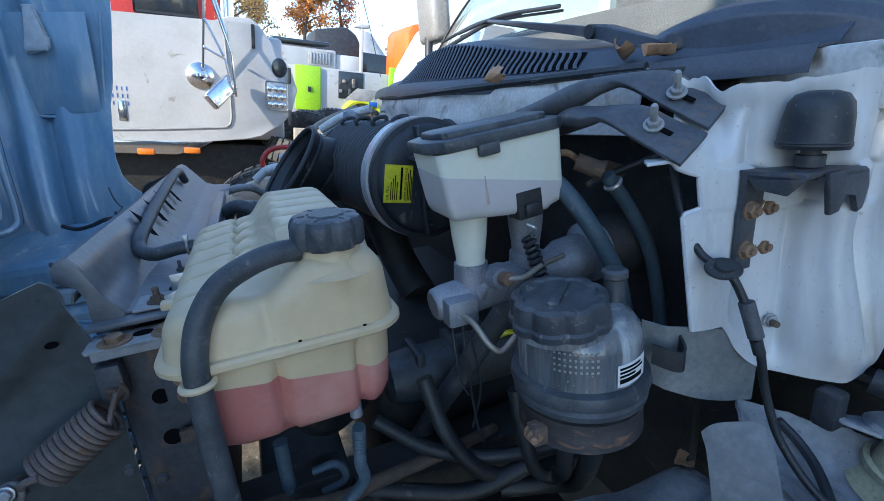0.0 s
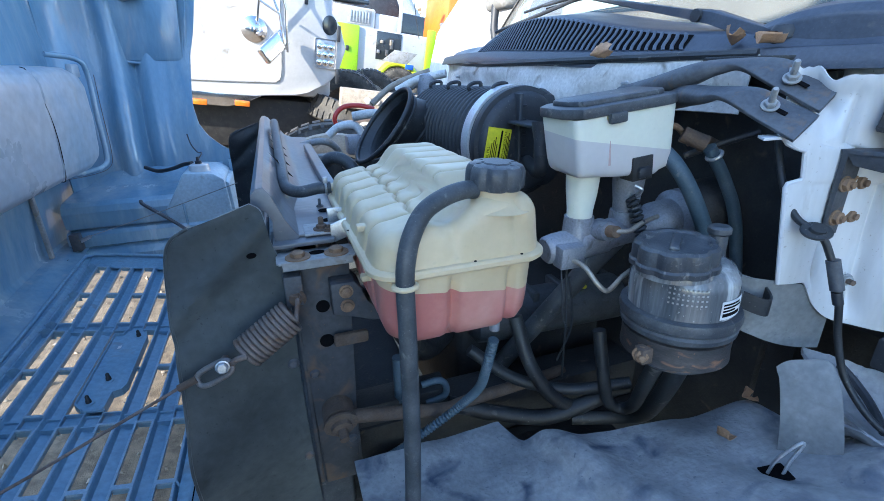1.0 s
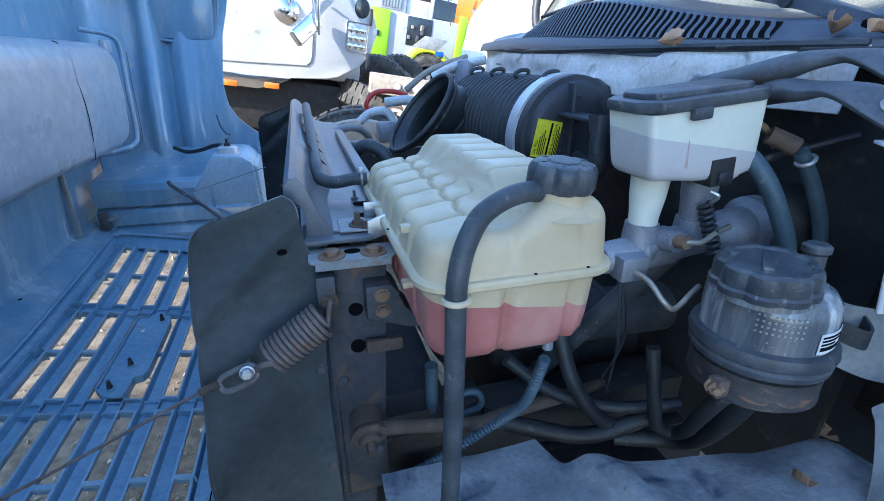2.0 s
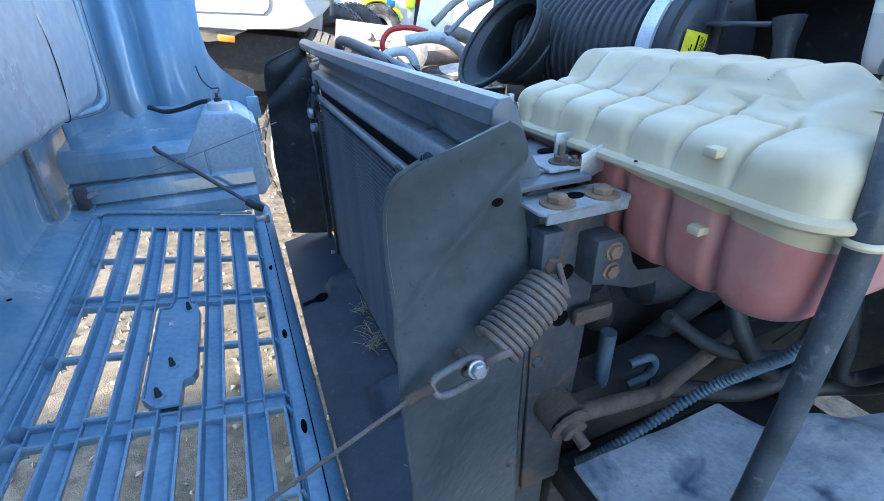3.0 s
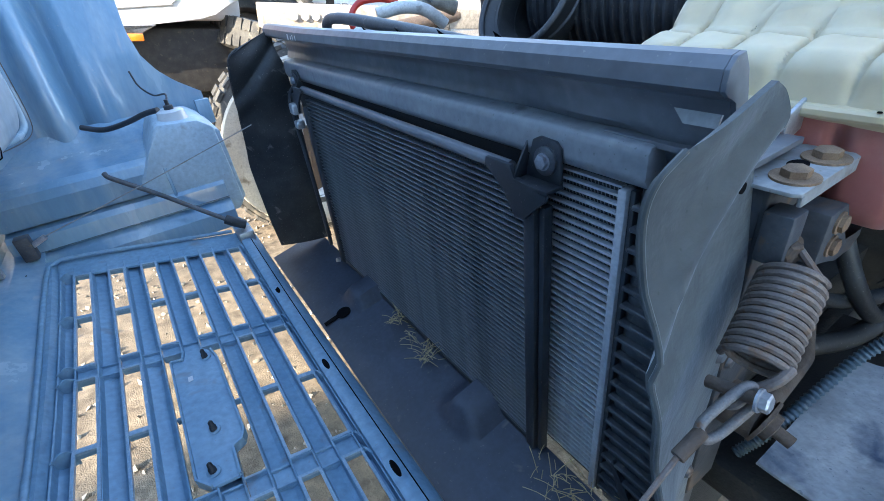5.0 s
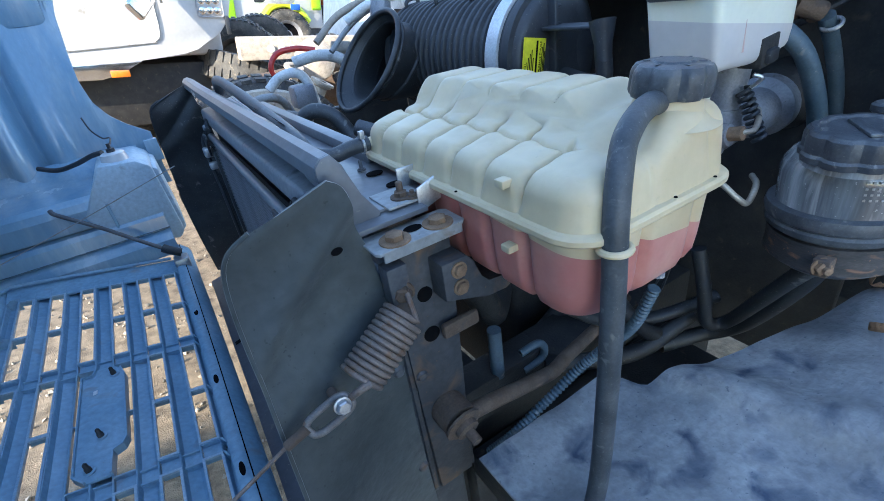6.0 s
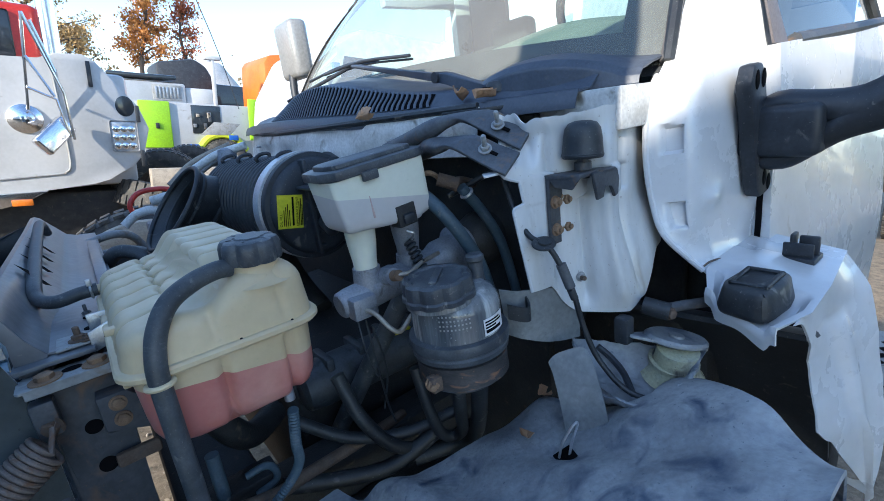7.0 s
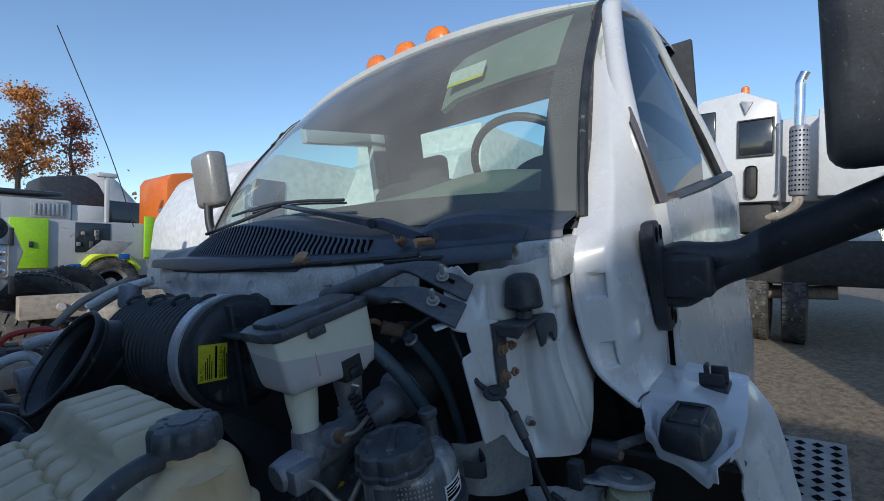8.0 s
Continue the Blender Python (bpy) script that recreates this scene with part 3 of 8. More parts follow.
for x in (0.312, 0.408):
    part("neck", lathe([(0.028, 0.06), (0.026, 0.03), (0.022, 0.0), (0.020, -0.05)], 24, Matrix.Translation((x, 0.575, 1.225))), M_RESERVOIR if x < 0.35 else M_ALU, brake)
    part("neck_boss", lathe([(0.028, -0.03), (0.026, 0.0), (0.025, 0.012), (0.021, 0.012)], 24, Matrix.Translation((x, 0.575, 1.20))), M_ALU, brake)
part("cylinder_body", lathe([(0, 0), (0.020, 0.0), (0.024, 0.004), (0.026, 0.02), (0.026, 0.06), (0.031, 0.065), (0.031, 0.12), (0.027, 0.13), (0.027, 0.21), (0.036, 0.23), (0.036, 0.27), (0.05, 0.28), (0.05, 0.30), (0, 0.30)], 28, axis_pose((0.245, 0.572, 1.158), (1, 0.01, 0.10))), M_ALU, brake)
part("port_block", box(0.252, 0.30, 0.528, 0.56, 1.135, 1.175, 0.006, m=I4), M_ALU, brake)
part("side_port", tube([(0.335, 0.56, 1.188), (0.337, 0.525, 1.195)], 0.016, 16, 0), M_ALU, brake)
part("pressure_switch", tube([(0.337, 0.527, 1.196), (0.338, 0.508, 1.20)], 0.010, 14, 0), M_RUSTBOLT, brake)
part("brake_line", tube([(0.275, 0.535, 1.152), (0.277, 0.50, 1.15), (0.285, 0.475, 1.13), (0.30, 0.468, 1.12), (0.33, 0.475, 1.135), (0.37, 0.50, 1.13)], 0.0042, 10), M_BRASS, brake, "thin bent brake pipe")
part("brake_line", tube([(0.338, 0.512, 1.20), (0.36, 0.505, 1.20), (0.40, 0.52, 1.205), (0.46, 0.55, 1.20)], 0.0042, 10), M_BRASS, brake, "thin bent brake pipe")


def coil_points(a, c, r, turns, n=18):
    m = axis_pose(a, Vector(c) - Vector(a))
    ln = (Vector(c) - Vector(a)).length
    return [m @ Vector((r * math.cos(2 * math.pi * i / n), r * math.sin(2 * math.pi * i / n), ln * i / (n * turns))) for i in range(int(n * turns) + 1)]


part("coil_lead", tube(coil_points((0.392, 0.545, 1.245), (0.40, 0.512, 1.172), 0.0085, 9), 0.0032, 7, 0), M_BLACK, brake, "coiled black sensor lead")
# no notch is cut: a dark block on the wall stands for its shade
part("plug_shade", box(0.350, 0.388, 0.5145, 0.545, 1.268, 1.306, 0.001, m=BM), M_DARK, brake, "dark brown block standing in for the shaded level sensor notch")
part("sensor_plug", box(0.358, 0.382, 0.508, 0.530, 1.272, 1.290, 0.004, m=BM), M_BLACK, brake)
part("sight_tube", tube([BM @ Vector((0.308, 0.5195, 1.302)), BM @ Vector((0.308, 0.5195, 1.340))], 0.0030, 8, 0), mat("faded_pink_plastic", (0.5, 0.36, 0.33), (0.45, 0.3, 0.28), 0.4), brake, "faded pink sight rib on the reservoir")
part("sensor_wire", tube([(0.382, 0.53, 1.268), (0.39, 0.522, 1.262), (0.393, 0.535, 1.248)], 0.003, 8), M_ZINC, brake)
part("hanging_wire", tube([(0.262, 0.545, 1.14), (0.258, 0.53, 1.10), (0.264, 0.53, 1.05), (0.275, 0.53, 1.02)], 0.0016, 6), M_BLACK, brake)

# ---- power steering reservoir ----
M_CLAMP = mat("dark_scuffed_clamp", (0.05, 0.048, 0.048), (0.10, 0.09, 0.085), 0.5, 0.3, 14, 0.2, 0.5, (0.32, 0.16, 0.09), 0.32, stretch=(1, 1, 3))
PS = Matrix.Translation((0.358, 0.381, 1.014)) @ pose(0, 0, 0, -2, 0, 0)
steer = thing("power_steering_reservoir", "smoky round power steering reservoir on a rusty clamp", "fluid reservoir", (0.362, 0.386, 1.03))
part("body", lathe([(0.0, 0.187), (0.050, 0.187), (0.061, 0.181), (0.069, 0.170), (0.0715, 0.158), (0.071, 0.115), (0.072, 0.112)], 48, PS), M_SMOKE, steer, "smoky translucent plastic stained with dust", 60)
part("flange", lathe([(0.071, 0.118), (0.080, 0.116), (0.082, 0.108), (0.080, 0.100), (0.076, 0.097), (0.079, 0.093), (0.078, 0.086), (0.070, 0.083)], 48, PS), M_CAP, steer)
part("base_bowl", lathe([(0.069, 0.088), (0.068, 0.05), (0.064, 0.035), (0.052, 0.026), (0, 0.024)], 48, PS), M_STEEL, steer)
part("clamp_band", lathe([(0.070, 0.080), (0.0745, 0.079), (0.0735, 0.060), (0.0745, 0.044), (0.070, 0.042)], 48, PS), M_CLAMP, steer, "dark clamp band with rust scuffs")
PC = PS @ Matrix.Translation((-0.026, -0.006, 0.0)) @ pose(0, 0, 0, 2, -3, 0)
part("cap_collar", lathe([(0.052, 0.178), (0.050, 0.188), (0.048, 0.196)], 48, PC), M_SMOKE, steer)
part("cap", lathe([(0.0, 0.2165), (0.040, 0.2165), (0.0425, 0.2195), (0.0485, 0.2195), (0.0525, 0.216), (0.054, 0.210), (0.054, 0.196), (0.0565, 0.193), (0.0565, 0.186), (0.05, 0.184)], 90, PC, lobes=9, depth=0.075), M_CAP, steer, "dusty black screw cap", 28)
part("cap_bar", box(-0.006, 0.006, -0.030, 0.030, 0.2155, 0.2205, 0.002, m=PC @ pose(0, 0, 0, 0, 0, -50)), M_CAP, steer)
part("small_cap", lathe([(0, 0.238), (0.012, 0.238), (0.0155, 0.235), (0.0155, 0.228), (0.0125, 0.225), (0.0125, 0.20), (0.015, 0.185)], 24, PS @ Matrix.Translation((0.050, -0.004, -0.012))), M_CAP, steer)


def wrap(a0, a1, z0, z1, r, m, thick=0.0006):
    """A label that follows a round wall."""
    return sheet(lambda u, v: m @ Vector((r * math.cos(a0 + (a1 - a0) * u), r * math.sin(a0 + (a1 - a0) * u), z0 + (z1 - z0) * v)), 12, 2, thick)


lab = part("label", wrap(radians(-96), radians(-58), 0.122, 0.148, 0.0725, PS), M_PAPER, steer, "small white printed label")
b = bmesh.new()
for i, (w, z) in enumerate(((26, 0.142), (30, 0.1375), (18, 0.133), (28, 0.126))):
    merge(b, wrap(radians(-94), radians(-94 + w), z, z + (0.0025 if i < 3 else 0.005), 0.0733, PS, 0.0003))
part("label_print", b, M_INKVOID, lab)
b = bmesh.new()
for j in range(4):
    for i in range(9):
        a = radians(-150 + 4.5 * i)
        merge(b, wrap(a, a + 0.035, 0.142 + j * 0.007, 0.1445 + j * 0.007, 0.0716, PS, 0.0006))
part("moulded_text", b, M_GREYSTEEL, steer)
part("clamp_bolt", bolt(PS @ Vector((-0.078, -0.02, 0.058)), (-0.6, -0.8, 0), 0.009, 0.009, 1.4, 0.006), M_RUSTBOLT, steer)
part("clamp_ear", box(-0.085, -0.066, -0.03, -0.012, 0.046, 0.070, 0.002, m=PS), M_RUST, steer)
part("return_hose", tube([(0.350, 0.39, 1.03), (0.368, 0.42, 0.98), (0.405, 0.47, 0.89), (0.432, 0.507, 0.825), (0.425, 0.53, 0.80), (0.398, 0.54, 0.82), (0.378, 0.54, 0.89), (0.372, 0.56, 0.98)], 0.0125, 14), M_RUBBER, steer, "bent black rubber hose")
part("feed_hose", tube([(0.395, 0.39, 1.03), (0.408, 0.41, 0.97), (0.44, 0.46, 0.87), (0.46, 0.51, 0.79), (0.44, 0.56, 0.75), (0.36, 0.60, 0.74)], 0.016, 14), M_RUBBER, steer, "thick black rubber hose")

# ---- air cleaner ----
AC = axis_pose((0.388, 0.90, 1.285), (-0.10, 1, 0.0))
air = thing("air_cleaner", "large black corrugated air cleaner with a yellow label", "air cleaner", (0.37, 1.2, 1.16))
part("end_cap", lathe([(0, 0.0), (0.08, 0.001), (0.104, 0.003), (0.112, 0.008), (0.118, 0.016), (0.1265, 0.045), (0.1265, 0.05)], 64, AC), M_BLACK, air, "black dished end cap", 30)
part("clamp_band", lathe([(0.124, 0.046), (0.1325, 0.047), (0.1325, 0.078), (0.124, 0.079)], 64, AC), M_BAND, air, "bright metal clamp band")
part("cap_rib", lathe([(0.118, 0.018), (0.129, 0.020), (0.1305, 0.030), (0.129, 0.038), (0.122, 0.040)], 64, AC), M_BLACK, air)
part("cap_fin", box(0.356, 0.366, 0.880, 0.91, 1.175, 1.40, 0.003), M_BLACK, air)
part("outlet_cover", lathe([(0, -0.03), (0.06, -0.028), (0.08, -0.015), (0.09, 0.02)], 40, AC @ Matrix.Translation((-0.07, 0.0, 0.03)) @ Matrix.Diagonal((0.75, 1.35, 1, 1))), M_BLACK, air)
for k in range(7):
    part("stiffening_rib", box(0.362, 0.378, 0.884, 0.90, 1.19 + 0.03 * k, 1.196 + 0.03 * k, 0.0015, 1), M_BLACK, air)
prof = []
for i in range(18):
    z = 0.088 + i * 0.021
    r = 0.122
    prof += [(r - 0.007, z), (r - 0.005, z + 0.004), (r + 0.002, z + 0.007), (r + 0.003, z + 0.012), (r - 0.005, z + 0.016), (r - 0.007, z + 0.019)]
part("corrugated_body", lathe(prof + [(0.10, 0.475), (0, 0.478)], 56, AC), M_BLACK, air, "black corrugated plastic body", 25)


def elbow(v, u):
    """The intake elbow: from the housing's far end it turns forward and flares into an open mouth."""
    line = [Vector((0.335, 1.32, 1.285)), Vector((0.27, 1.305, 1.285)), Vector((0.215, 1.285, 1.292)), Vector((0.165, 1.265, 1.302)), Vector((0.133, 1.255, 1.307))]
    rad = [0.115, 0.108, 0.098, 0.100, 0.122]
    c = curve(line, 6)
    i = min(int(v * (len(c) - 1)), len(c) - 2)
    f = v * (len(c) - 1) - i
    p = c[i].lerp(c[i + 1], f)
    k = v * 4
    i2 = min(int(k), 3)
    r = rad[i2] + (rad[i2 + 1] - rad[i2]) * S(0, 1, k - i2)
    d = Vector((-0.76, -0.12, 0.62)).normalized()
    side = Vector((0, 0, 1)).cross(d).normalized()
    up = d.cross(side)
    a = 2 * math.pi * u
    return p + side * (r * 0.8 * math.cos(a)) + up * (r * math.sin(a))


part("intake_elbow", sheet(elbow, 24, 48, 0.005), M_RUBBER, air, "black rubber intake mouth, open")
b = bmesh.new()
rimpts = [elbow(1.0, k / 48) + Vector((-0.004, -0.002, 0.0015)) for k in range(49)]
tube(rimpts, 0.0065, 10, 0, b)
tube([elbow(0.8, k / 48) for k in range(49)], 0.006, 8, 0, b)
tube([elbow(0.45, k / 48) for k in range(49)], 0.006, 8, 0, b)
part("mouth_rim", b, M_RUBBER, air)
for dy in (-0.012, 0.11, 0.23, 0.35):
    latch = AC @ pose(0, 0, 0, 0, 0, -12)
    part("latch", tube([latch @ Vector((-0.016, 0.120, 0.09 + dy)), latch @ Vector((-0.018, 0.132, 0.09 + dy)), latch @ Vector((0.0, 0.136, 0.095 + dy)), latch @ Vector((0.018, 0.132, 0.09 + dy)), latch @ Vector((0.016, 0.120, 0.09 + dy))], 0.005, 8, 4), M_BLACK, air)
LBL = Matrix.Translation((0.309, 0.8905, 1.289)) @ pose(0, 0, 0, 0, 10, 5.7)
lab = part("label", box(-0.031, 0.031, -0.0008, 0.0, -0.0385, 0.0385, 0.0, m=LBL), M_YELLOW, air, "yellow oil filling label with small print")
part("print_bar", box(0.004, 0.0085, -0.0015, -0.0008, -0.032, 0.034, 0, m=LBL), M_INKVOID, lab)
for k, x in enumerate((-0.017, -0.0125, -0.008, -0.0035, 0.0205, 0.0245, 0.028)):
    part("print_line", box(x, x + 0.0018, -0.0014, -0.0008, -0.033, 0.004 + 0.007 * (k % 3) + (0.012 if k > 3 else 0), 0, m=LBL), M_INKVOID, lab)


def words(text, at, size, material, parent, label=""):
    """Letters of the built-in font, flat in the x-z plane of their pose."""
    cu = bpy.data.curves.new("letters", "FONT")
    cu.body, cu.size, cu.extrude, cu.resolution_u = text, size, 0.0002, 3
    tmp = bpy.data.objects.new("letters", cu)
    scene.collection.objects.link(tmp)
    me = bpy.data.meshes.new_from_object(tmp.evaluated_get(bpy.context.evaluated_depsgraph_get()))
    bpy.data.objects.remove(tmp)
    b = bmesh.new()
    b.from_mesh(me)
    bmesh.ops.transform(b, matrix=at, verts=b.verts)
    return part("letters", b, material, parent, label)


UPTEXT = Matrix(((0, -1, 0, 0), (0, 0, -1, -0.0012), (1, 0, 0, 0), (0, 0, 0, 1)))
words("OIL FILL", LBL @ Matrix.Translation((-0.0205, 0, -0.034)) @ UPTEXT, 0.0085, M_INKVOID, lab, "black lettering reading OIL FILL")
words("REMPLISSAGE D'HUILE", LBL @ Matrix.Translation((0.0185, 0, -0.034)) @ UPTEXT, 0.0068, M_INKVOID, lab, "black lettering reading REMPLISSAGE D'HUILE")

cup = thing("breather_pipe", "open black plastic breather pipe beside the air cleaner", "pipe", (0.335, 0.745, 1.28))
part("pipe", lathe([(0.014, 0.0), (0.015, 0.03), (0.020, 0.055), (0.022, 0.066), (0.020, 0.066), (0.016, 0.05), (0.012, 0.02)], 28, Matrix.Translation((0.335, 0.748, 1.285)) @ pose(0, 0, 0, -10, 6, 0)), M_BLACK, cup)
part("elbow", tube([(0.335, 0.748, 1.29), (0.34, 0.752, 1.26), (0.36, 0.80, 1.245), (0.38, 0.88, 1.25)], 0.0145, 14), M_BLACK, cup)
part("bracket", box(0.335, 0.39, 0.78, 0.90, 1.335, 1.342, 0.003), M_BLACK, cup)

# ---- radiator, condenser and baffle ----
RY0, RY1 = 0.70, 1.92
rad = thing("radiator", "black radiator with fine horizontal fins behind the condenser", "radiator", (-0.13, 1.28, 0.60))
part("core", box(-0.172, -0.12, RY0 + 0.02, RY1 - 0.02, 0.60, 1.15, 0.002), M_CORE, rad)
fin = part("fin", box(-0.180, -0.170, 0.770, 0.90, 0.620, 0.6228, 0), M_FIN, rad)
for k in range(1, 46):
    f2 = new("fin", fin.data)
    f2.parent = rad
    f2.location.z = k * 0.0116
b = bmesh.new()
rnd = random.Random(9)
for k in range(46):
    for j in range(24):
        y = 0.772 + j * 0.0054 + rnd.uniform(-0.0006, 0.0006)
        z = 0.6245 + k * 0.0116
        add(b, [(-0.1745, y, z), (-0.1745, y + 0.0014, z), (-0.1745, y + 0.0034, z + 0.0074), (-0.1745, y + 0.002, z + 0.0074)], [(0, 1, 2, 3)])
tagged(part("louvre_fin", b, M_TUBE, rad), kind="stuff")
part("side_bar", box(-0.190, -0.168, 0.757, 0.768, 0.60, 1.145, 0.0015), M_FIN, rad, "bright bare metal side bar")
part("crimp_edge", box(-0.184, -0.170, 0.750, 0.757, 0.60, 1.145, 0.0015), M_BLACK, rad)
stank = part("side_tank", box(-0.178, -0.11, 0.64, 0.752, 0.58, 1.15, 0.010, 3), M_CAP, rad, "black ribbed plastic side tank")
for k in range(20):
    z = 0.615 + k * 0.0268
    part("rib", box(-0.188, -0.165, 0.648, 0.751, z, z + 0.0065, 0.0015, 1), M_CAP, stank)
part("lower_bracket", prism([(0.655, 0.60), (0.70, 0.61), (0.735, 0.70), (0.728, 0.705), (0.69, 0.64), (0.655, 0.63)], "x", -0.188, -0.180, 0.002), M_BLACK, rad)
cross = solid("radiator_crossmember", prism([(-0.192, 1.200), (-0.16, 1.204), (-0.150, 1.19), (-0.150, 1.165), (-0.178, 1.150), (-0.190, 1.155), (-0.196, 1.165), (-0.196, 1.192)], "y", 0.733, 1.90, 0.004), M_CROSS, "dusty grey crossmember above the radiator", "crossmember", (-0.17, 1.2, 1.15))

cond = thing("condenser", "black air-conditioning condenser with dense horizontal tubes", "condenser", (-0.2, 1.3, 0.6))
CX, CY0, CY1, CZ0, CZ1 = -0.205, 0.892, 1.73, 0.615, 1.128
part("backing", box(CX + 0.006, CX + 0.022, CY0, CY1, CZ0, CZ1, 0.001), M_CORE, cond)
row = part("tube", box(CX - 0.005, CX + 0.007, CY0, CY1, CZ0 + 0.006, CZ0 + 0.0076, 0), M_TUBE, cond)
PITCH = 0.0101
for k in range(1, 50):
    r2 = new("tube", row.data)
    r2.parent = cond
    r2.location.z = k * PITCH
b = bmesh.new()
for k in range(50):
    for j in range(190):
        y, z = CY0 + 0.001 + j * 0.0044, CZ0 + 0.0084 + k * PITCH
        add(b, [(CX + 0.001, y, z), (CX + 0.001, y + 0.0012, z), (CX + 0.001, y + 0.0030, z + 0.0076), (CX + 0.001, y + 0.0018, z + 0.0076)], [(0, 1, 2, 3)])
tagged(part("louvre_fin", b, M_DARKFIN, cond), kind="stuff")
part("header", box(CX - 0.013, CX + 0.012, CY0 - 0.024, CY0 - 0.002, CZ0 - 0.01, CZ1 - 0.03, 0.005), M_BLACK, cond)
part("header_strip", box(CX - 0.006, CX + 0.010, CY0 - 0.036, CY0 - 0.026, CZ0 - 0.005, CZ1 - 0.03, 0.002), M_BLACK, cond)
part("header", box(CX - 0.013, CX + 0.012, CY1 - 0.002, CY1 + 0.022, CZ0 - 0.01, CZ1 - 0.03, 0.005), M_BLACK, cond)
part("top_rail", tube([(CX - 0.002, CY0 + 0.03, CZ1 + 0.008), (CX - 0.002, CY1 + 0.005, CZ1 + 0.014)], 0.0095, 14, 0), M_BAFFLE, cond)
part("bottom_rail", box(CX - 0.006, CX + 0.012, CY0, CY1, CZ0 - 0.012, CZ0 + 0.002, 0.003), M_BLACK, cond)
for y, s in ((0.867, 1), (1.795, -1)):
    br = part("bracket", prism([(y + 0.085 * s, 1.150), (y + 0.035 * s, 1.150), (y + 0.030 * s, 1.132), (y - 0.028 * s, 1.125), (y - 0.026 * s, 1.118), (y + 0.012 * s, 1.080), (y + 0.030 * s, 1.078), (y + 0.048 * s, 1.112), (y + 0.088 * s, 1.138)], "x", -0.226, -0.220, 0.0015), M_BLACK, cond)
    part("bracket_ear", prism([(y + 0.034 * s, 1.130), (y + 0.020 * s, 1.180), (y + 0.008 * s, 1.186), (y - 0.018 * s, 1.184), (y - 0.026 * s, 1.176), (y - 0.028 * s, 1.128)], "x", -0.202, -0.197, 0.0015), M_BLACK, br)
    part("bracket_foot", prism([(-0.226, y - 0.028 * s), (-0.197, y - 0.028 * s), (-0.197, y + 0.034 * s), (-0.226, y + 0.034 * s)], "z", 1.126, 1.131, 0.001), M_BLACK, br)
    part("bracket_gusset", prism([(-0.226, 1.131), (-0.199, 1.131), (-0.199, 1.176)], "y", min(y + 0.030 * s, y + 0.034 * s), max(y + 0.030 * s, y + 0.034 * s), 0.001), M_BLACK, br)
    part("washer", lathe([(0.007, 0), (0.018, 0), (0.018, 0.004), (0.013, 0.006), (0.007, 0.006)], 28, axis_pose((-0.202, y - 0.004 * s, 1.158), (-1, 0, 0.05))), M_CAP, br)
    part("bolt", bolt((-0.207, y - 0.004 * s, 1.158), (-1, 0, 0.05), 0.0085, 0.008, 1.3), M_ALU, br)
b = tube([(-0.215, 1.772, 1.15), (-0.228, 1.80, 1.12), (-0.230, 1.80, 1.06), (-0.228, 1.79, 0.9), (-0.228, 1.775, 0.66)], 0.006, 10)
part("refrigerant_pipe", b, M_BLACK, cond)
part("pipe_union", box(-0.240, -0.212, 1.765, 1.80, 1.075, 1.105, 0.006), M_ZINC, cond)
part("pipe_union", box(-0.238, -0.214, 1.768, 1.795, 1.035, 1.058, 0.005), M_ZINC, cond)
part("drain_fitting", lathe([(0, 0), (0.007, 0.0), (0.007, 0.012), (0, 0.014)], 14, axis_pose((-0.225, 1.735, 0.618), (-1, 0, 0.3))), M_ZINC, cond)


def baffle(u, v):
    y = 0.672 + 1.29 * u
    far = [(-0.045, 1.198), (-0.10, 1.203), (-0.125, 1.213), (-0.160, 1.258), (-0.180, 1.284), (-0.192, 1.291), (-0.203, 1.289), (-0.211, 1.280), (-0.212, 1.264), (-0.204, 1.257), (-0.168, 1.253), (-0.156, 1.236), (-0.154, 1.214), (-0.160, 1.196 - 0.03 * S(0.77, 0.735, y))]
    near = [(-0.045, 1.204), (-0.10, 1.206), (-0.148, 1.208), (-0.168, 1.236), (-0.181, 1.276)] + far[5:9] + [(-0.203, 1.258), (-0.190, 1.252), (-0.182, 1.236), (-0.180, 1.214), far[13]]
    w = S(0.82, 1.0, y)
    prof_pts = [(a[0] + (c[0] - a[0]) * w, a[1] + (c[1] - a[1]) * w) for a, c in zip(near, far)]
    k = v * (len(prof_pts) - 1)
    i = min(int(k), len(prof_pts) - 2)
    a, c = prof_pts[i], prof_pts[i + 1]
    f = k - i
    return Vector((a[0] + (c[0] - a[0]) * f, y, a[1] + (c[1] - a[1]) * f + 0.004 * S(0.75, 1.0, u)))


baf = thing("radiator_baffle", "dusty grey-black moulded baffle over the radiator", "baffle", (-0.17, 1.25, 1.17))
part("panel", sheet(baffle, 40, 52, 0.003), M_BAFFLE, baf)
for y in (0.735, 0.80):
    part("hole", lathe([(0, 0), (0.013, 0.0), (0.013, 0.0016), (0, 0.0016)], 18, Matrix.Translation((-0.093, y, 1.2075)) @ Matrix.Diagonal((1, 0.75, 1, 1))), M_INKVOID, baf)
for k, y in enumerate((0.93, 1.06, 1.19, 1.32)):
    b = bmesh.new()
    add(b, [(-0.15, y, 1.248), (-0.185, y + 0.05, 1.29), (-0.17, y + 0.058, 1.272), (-0.142, y + 0.014, 1.24)], [(0, 1, 2, 3)], Matrix.Translation((0.004, 0, 0.006)))
    part("slot", b, M_INKVOID, baf)
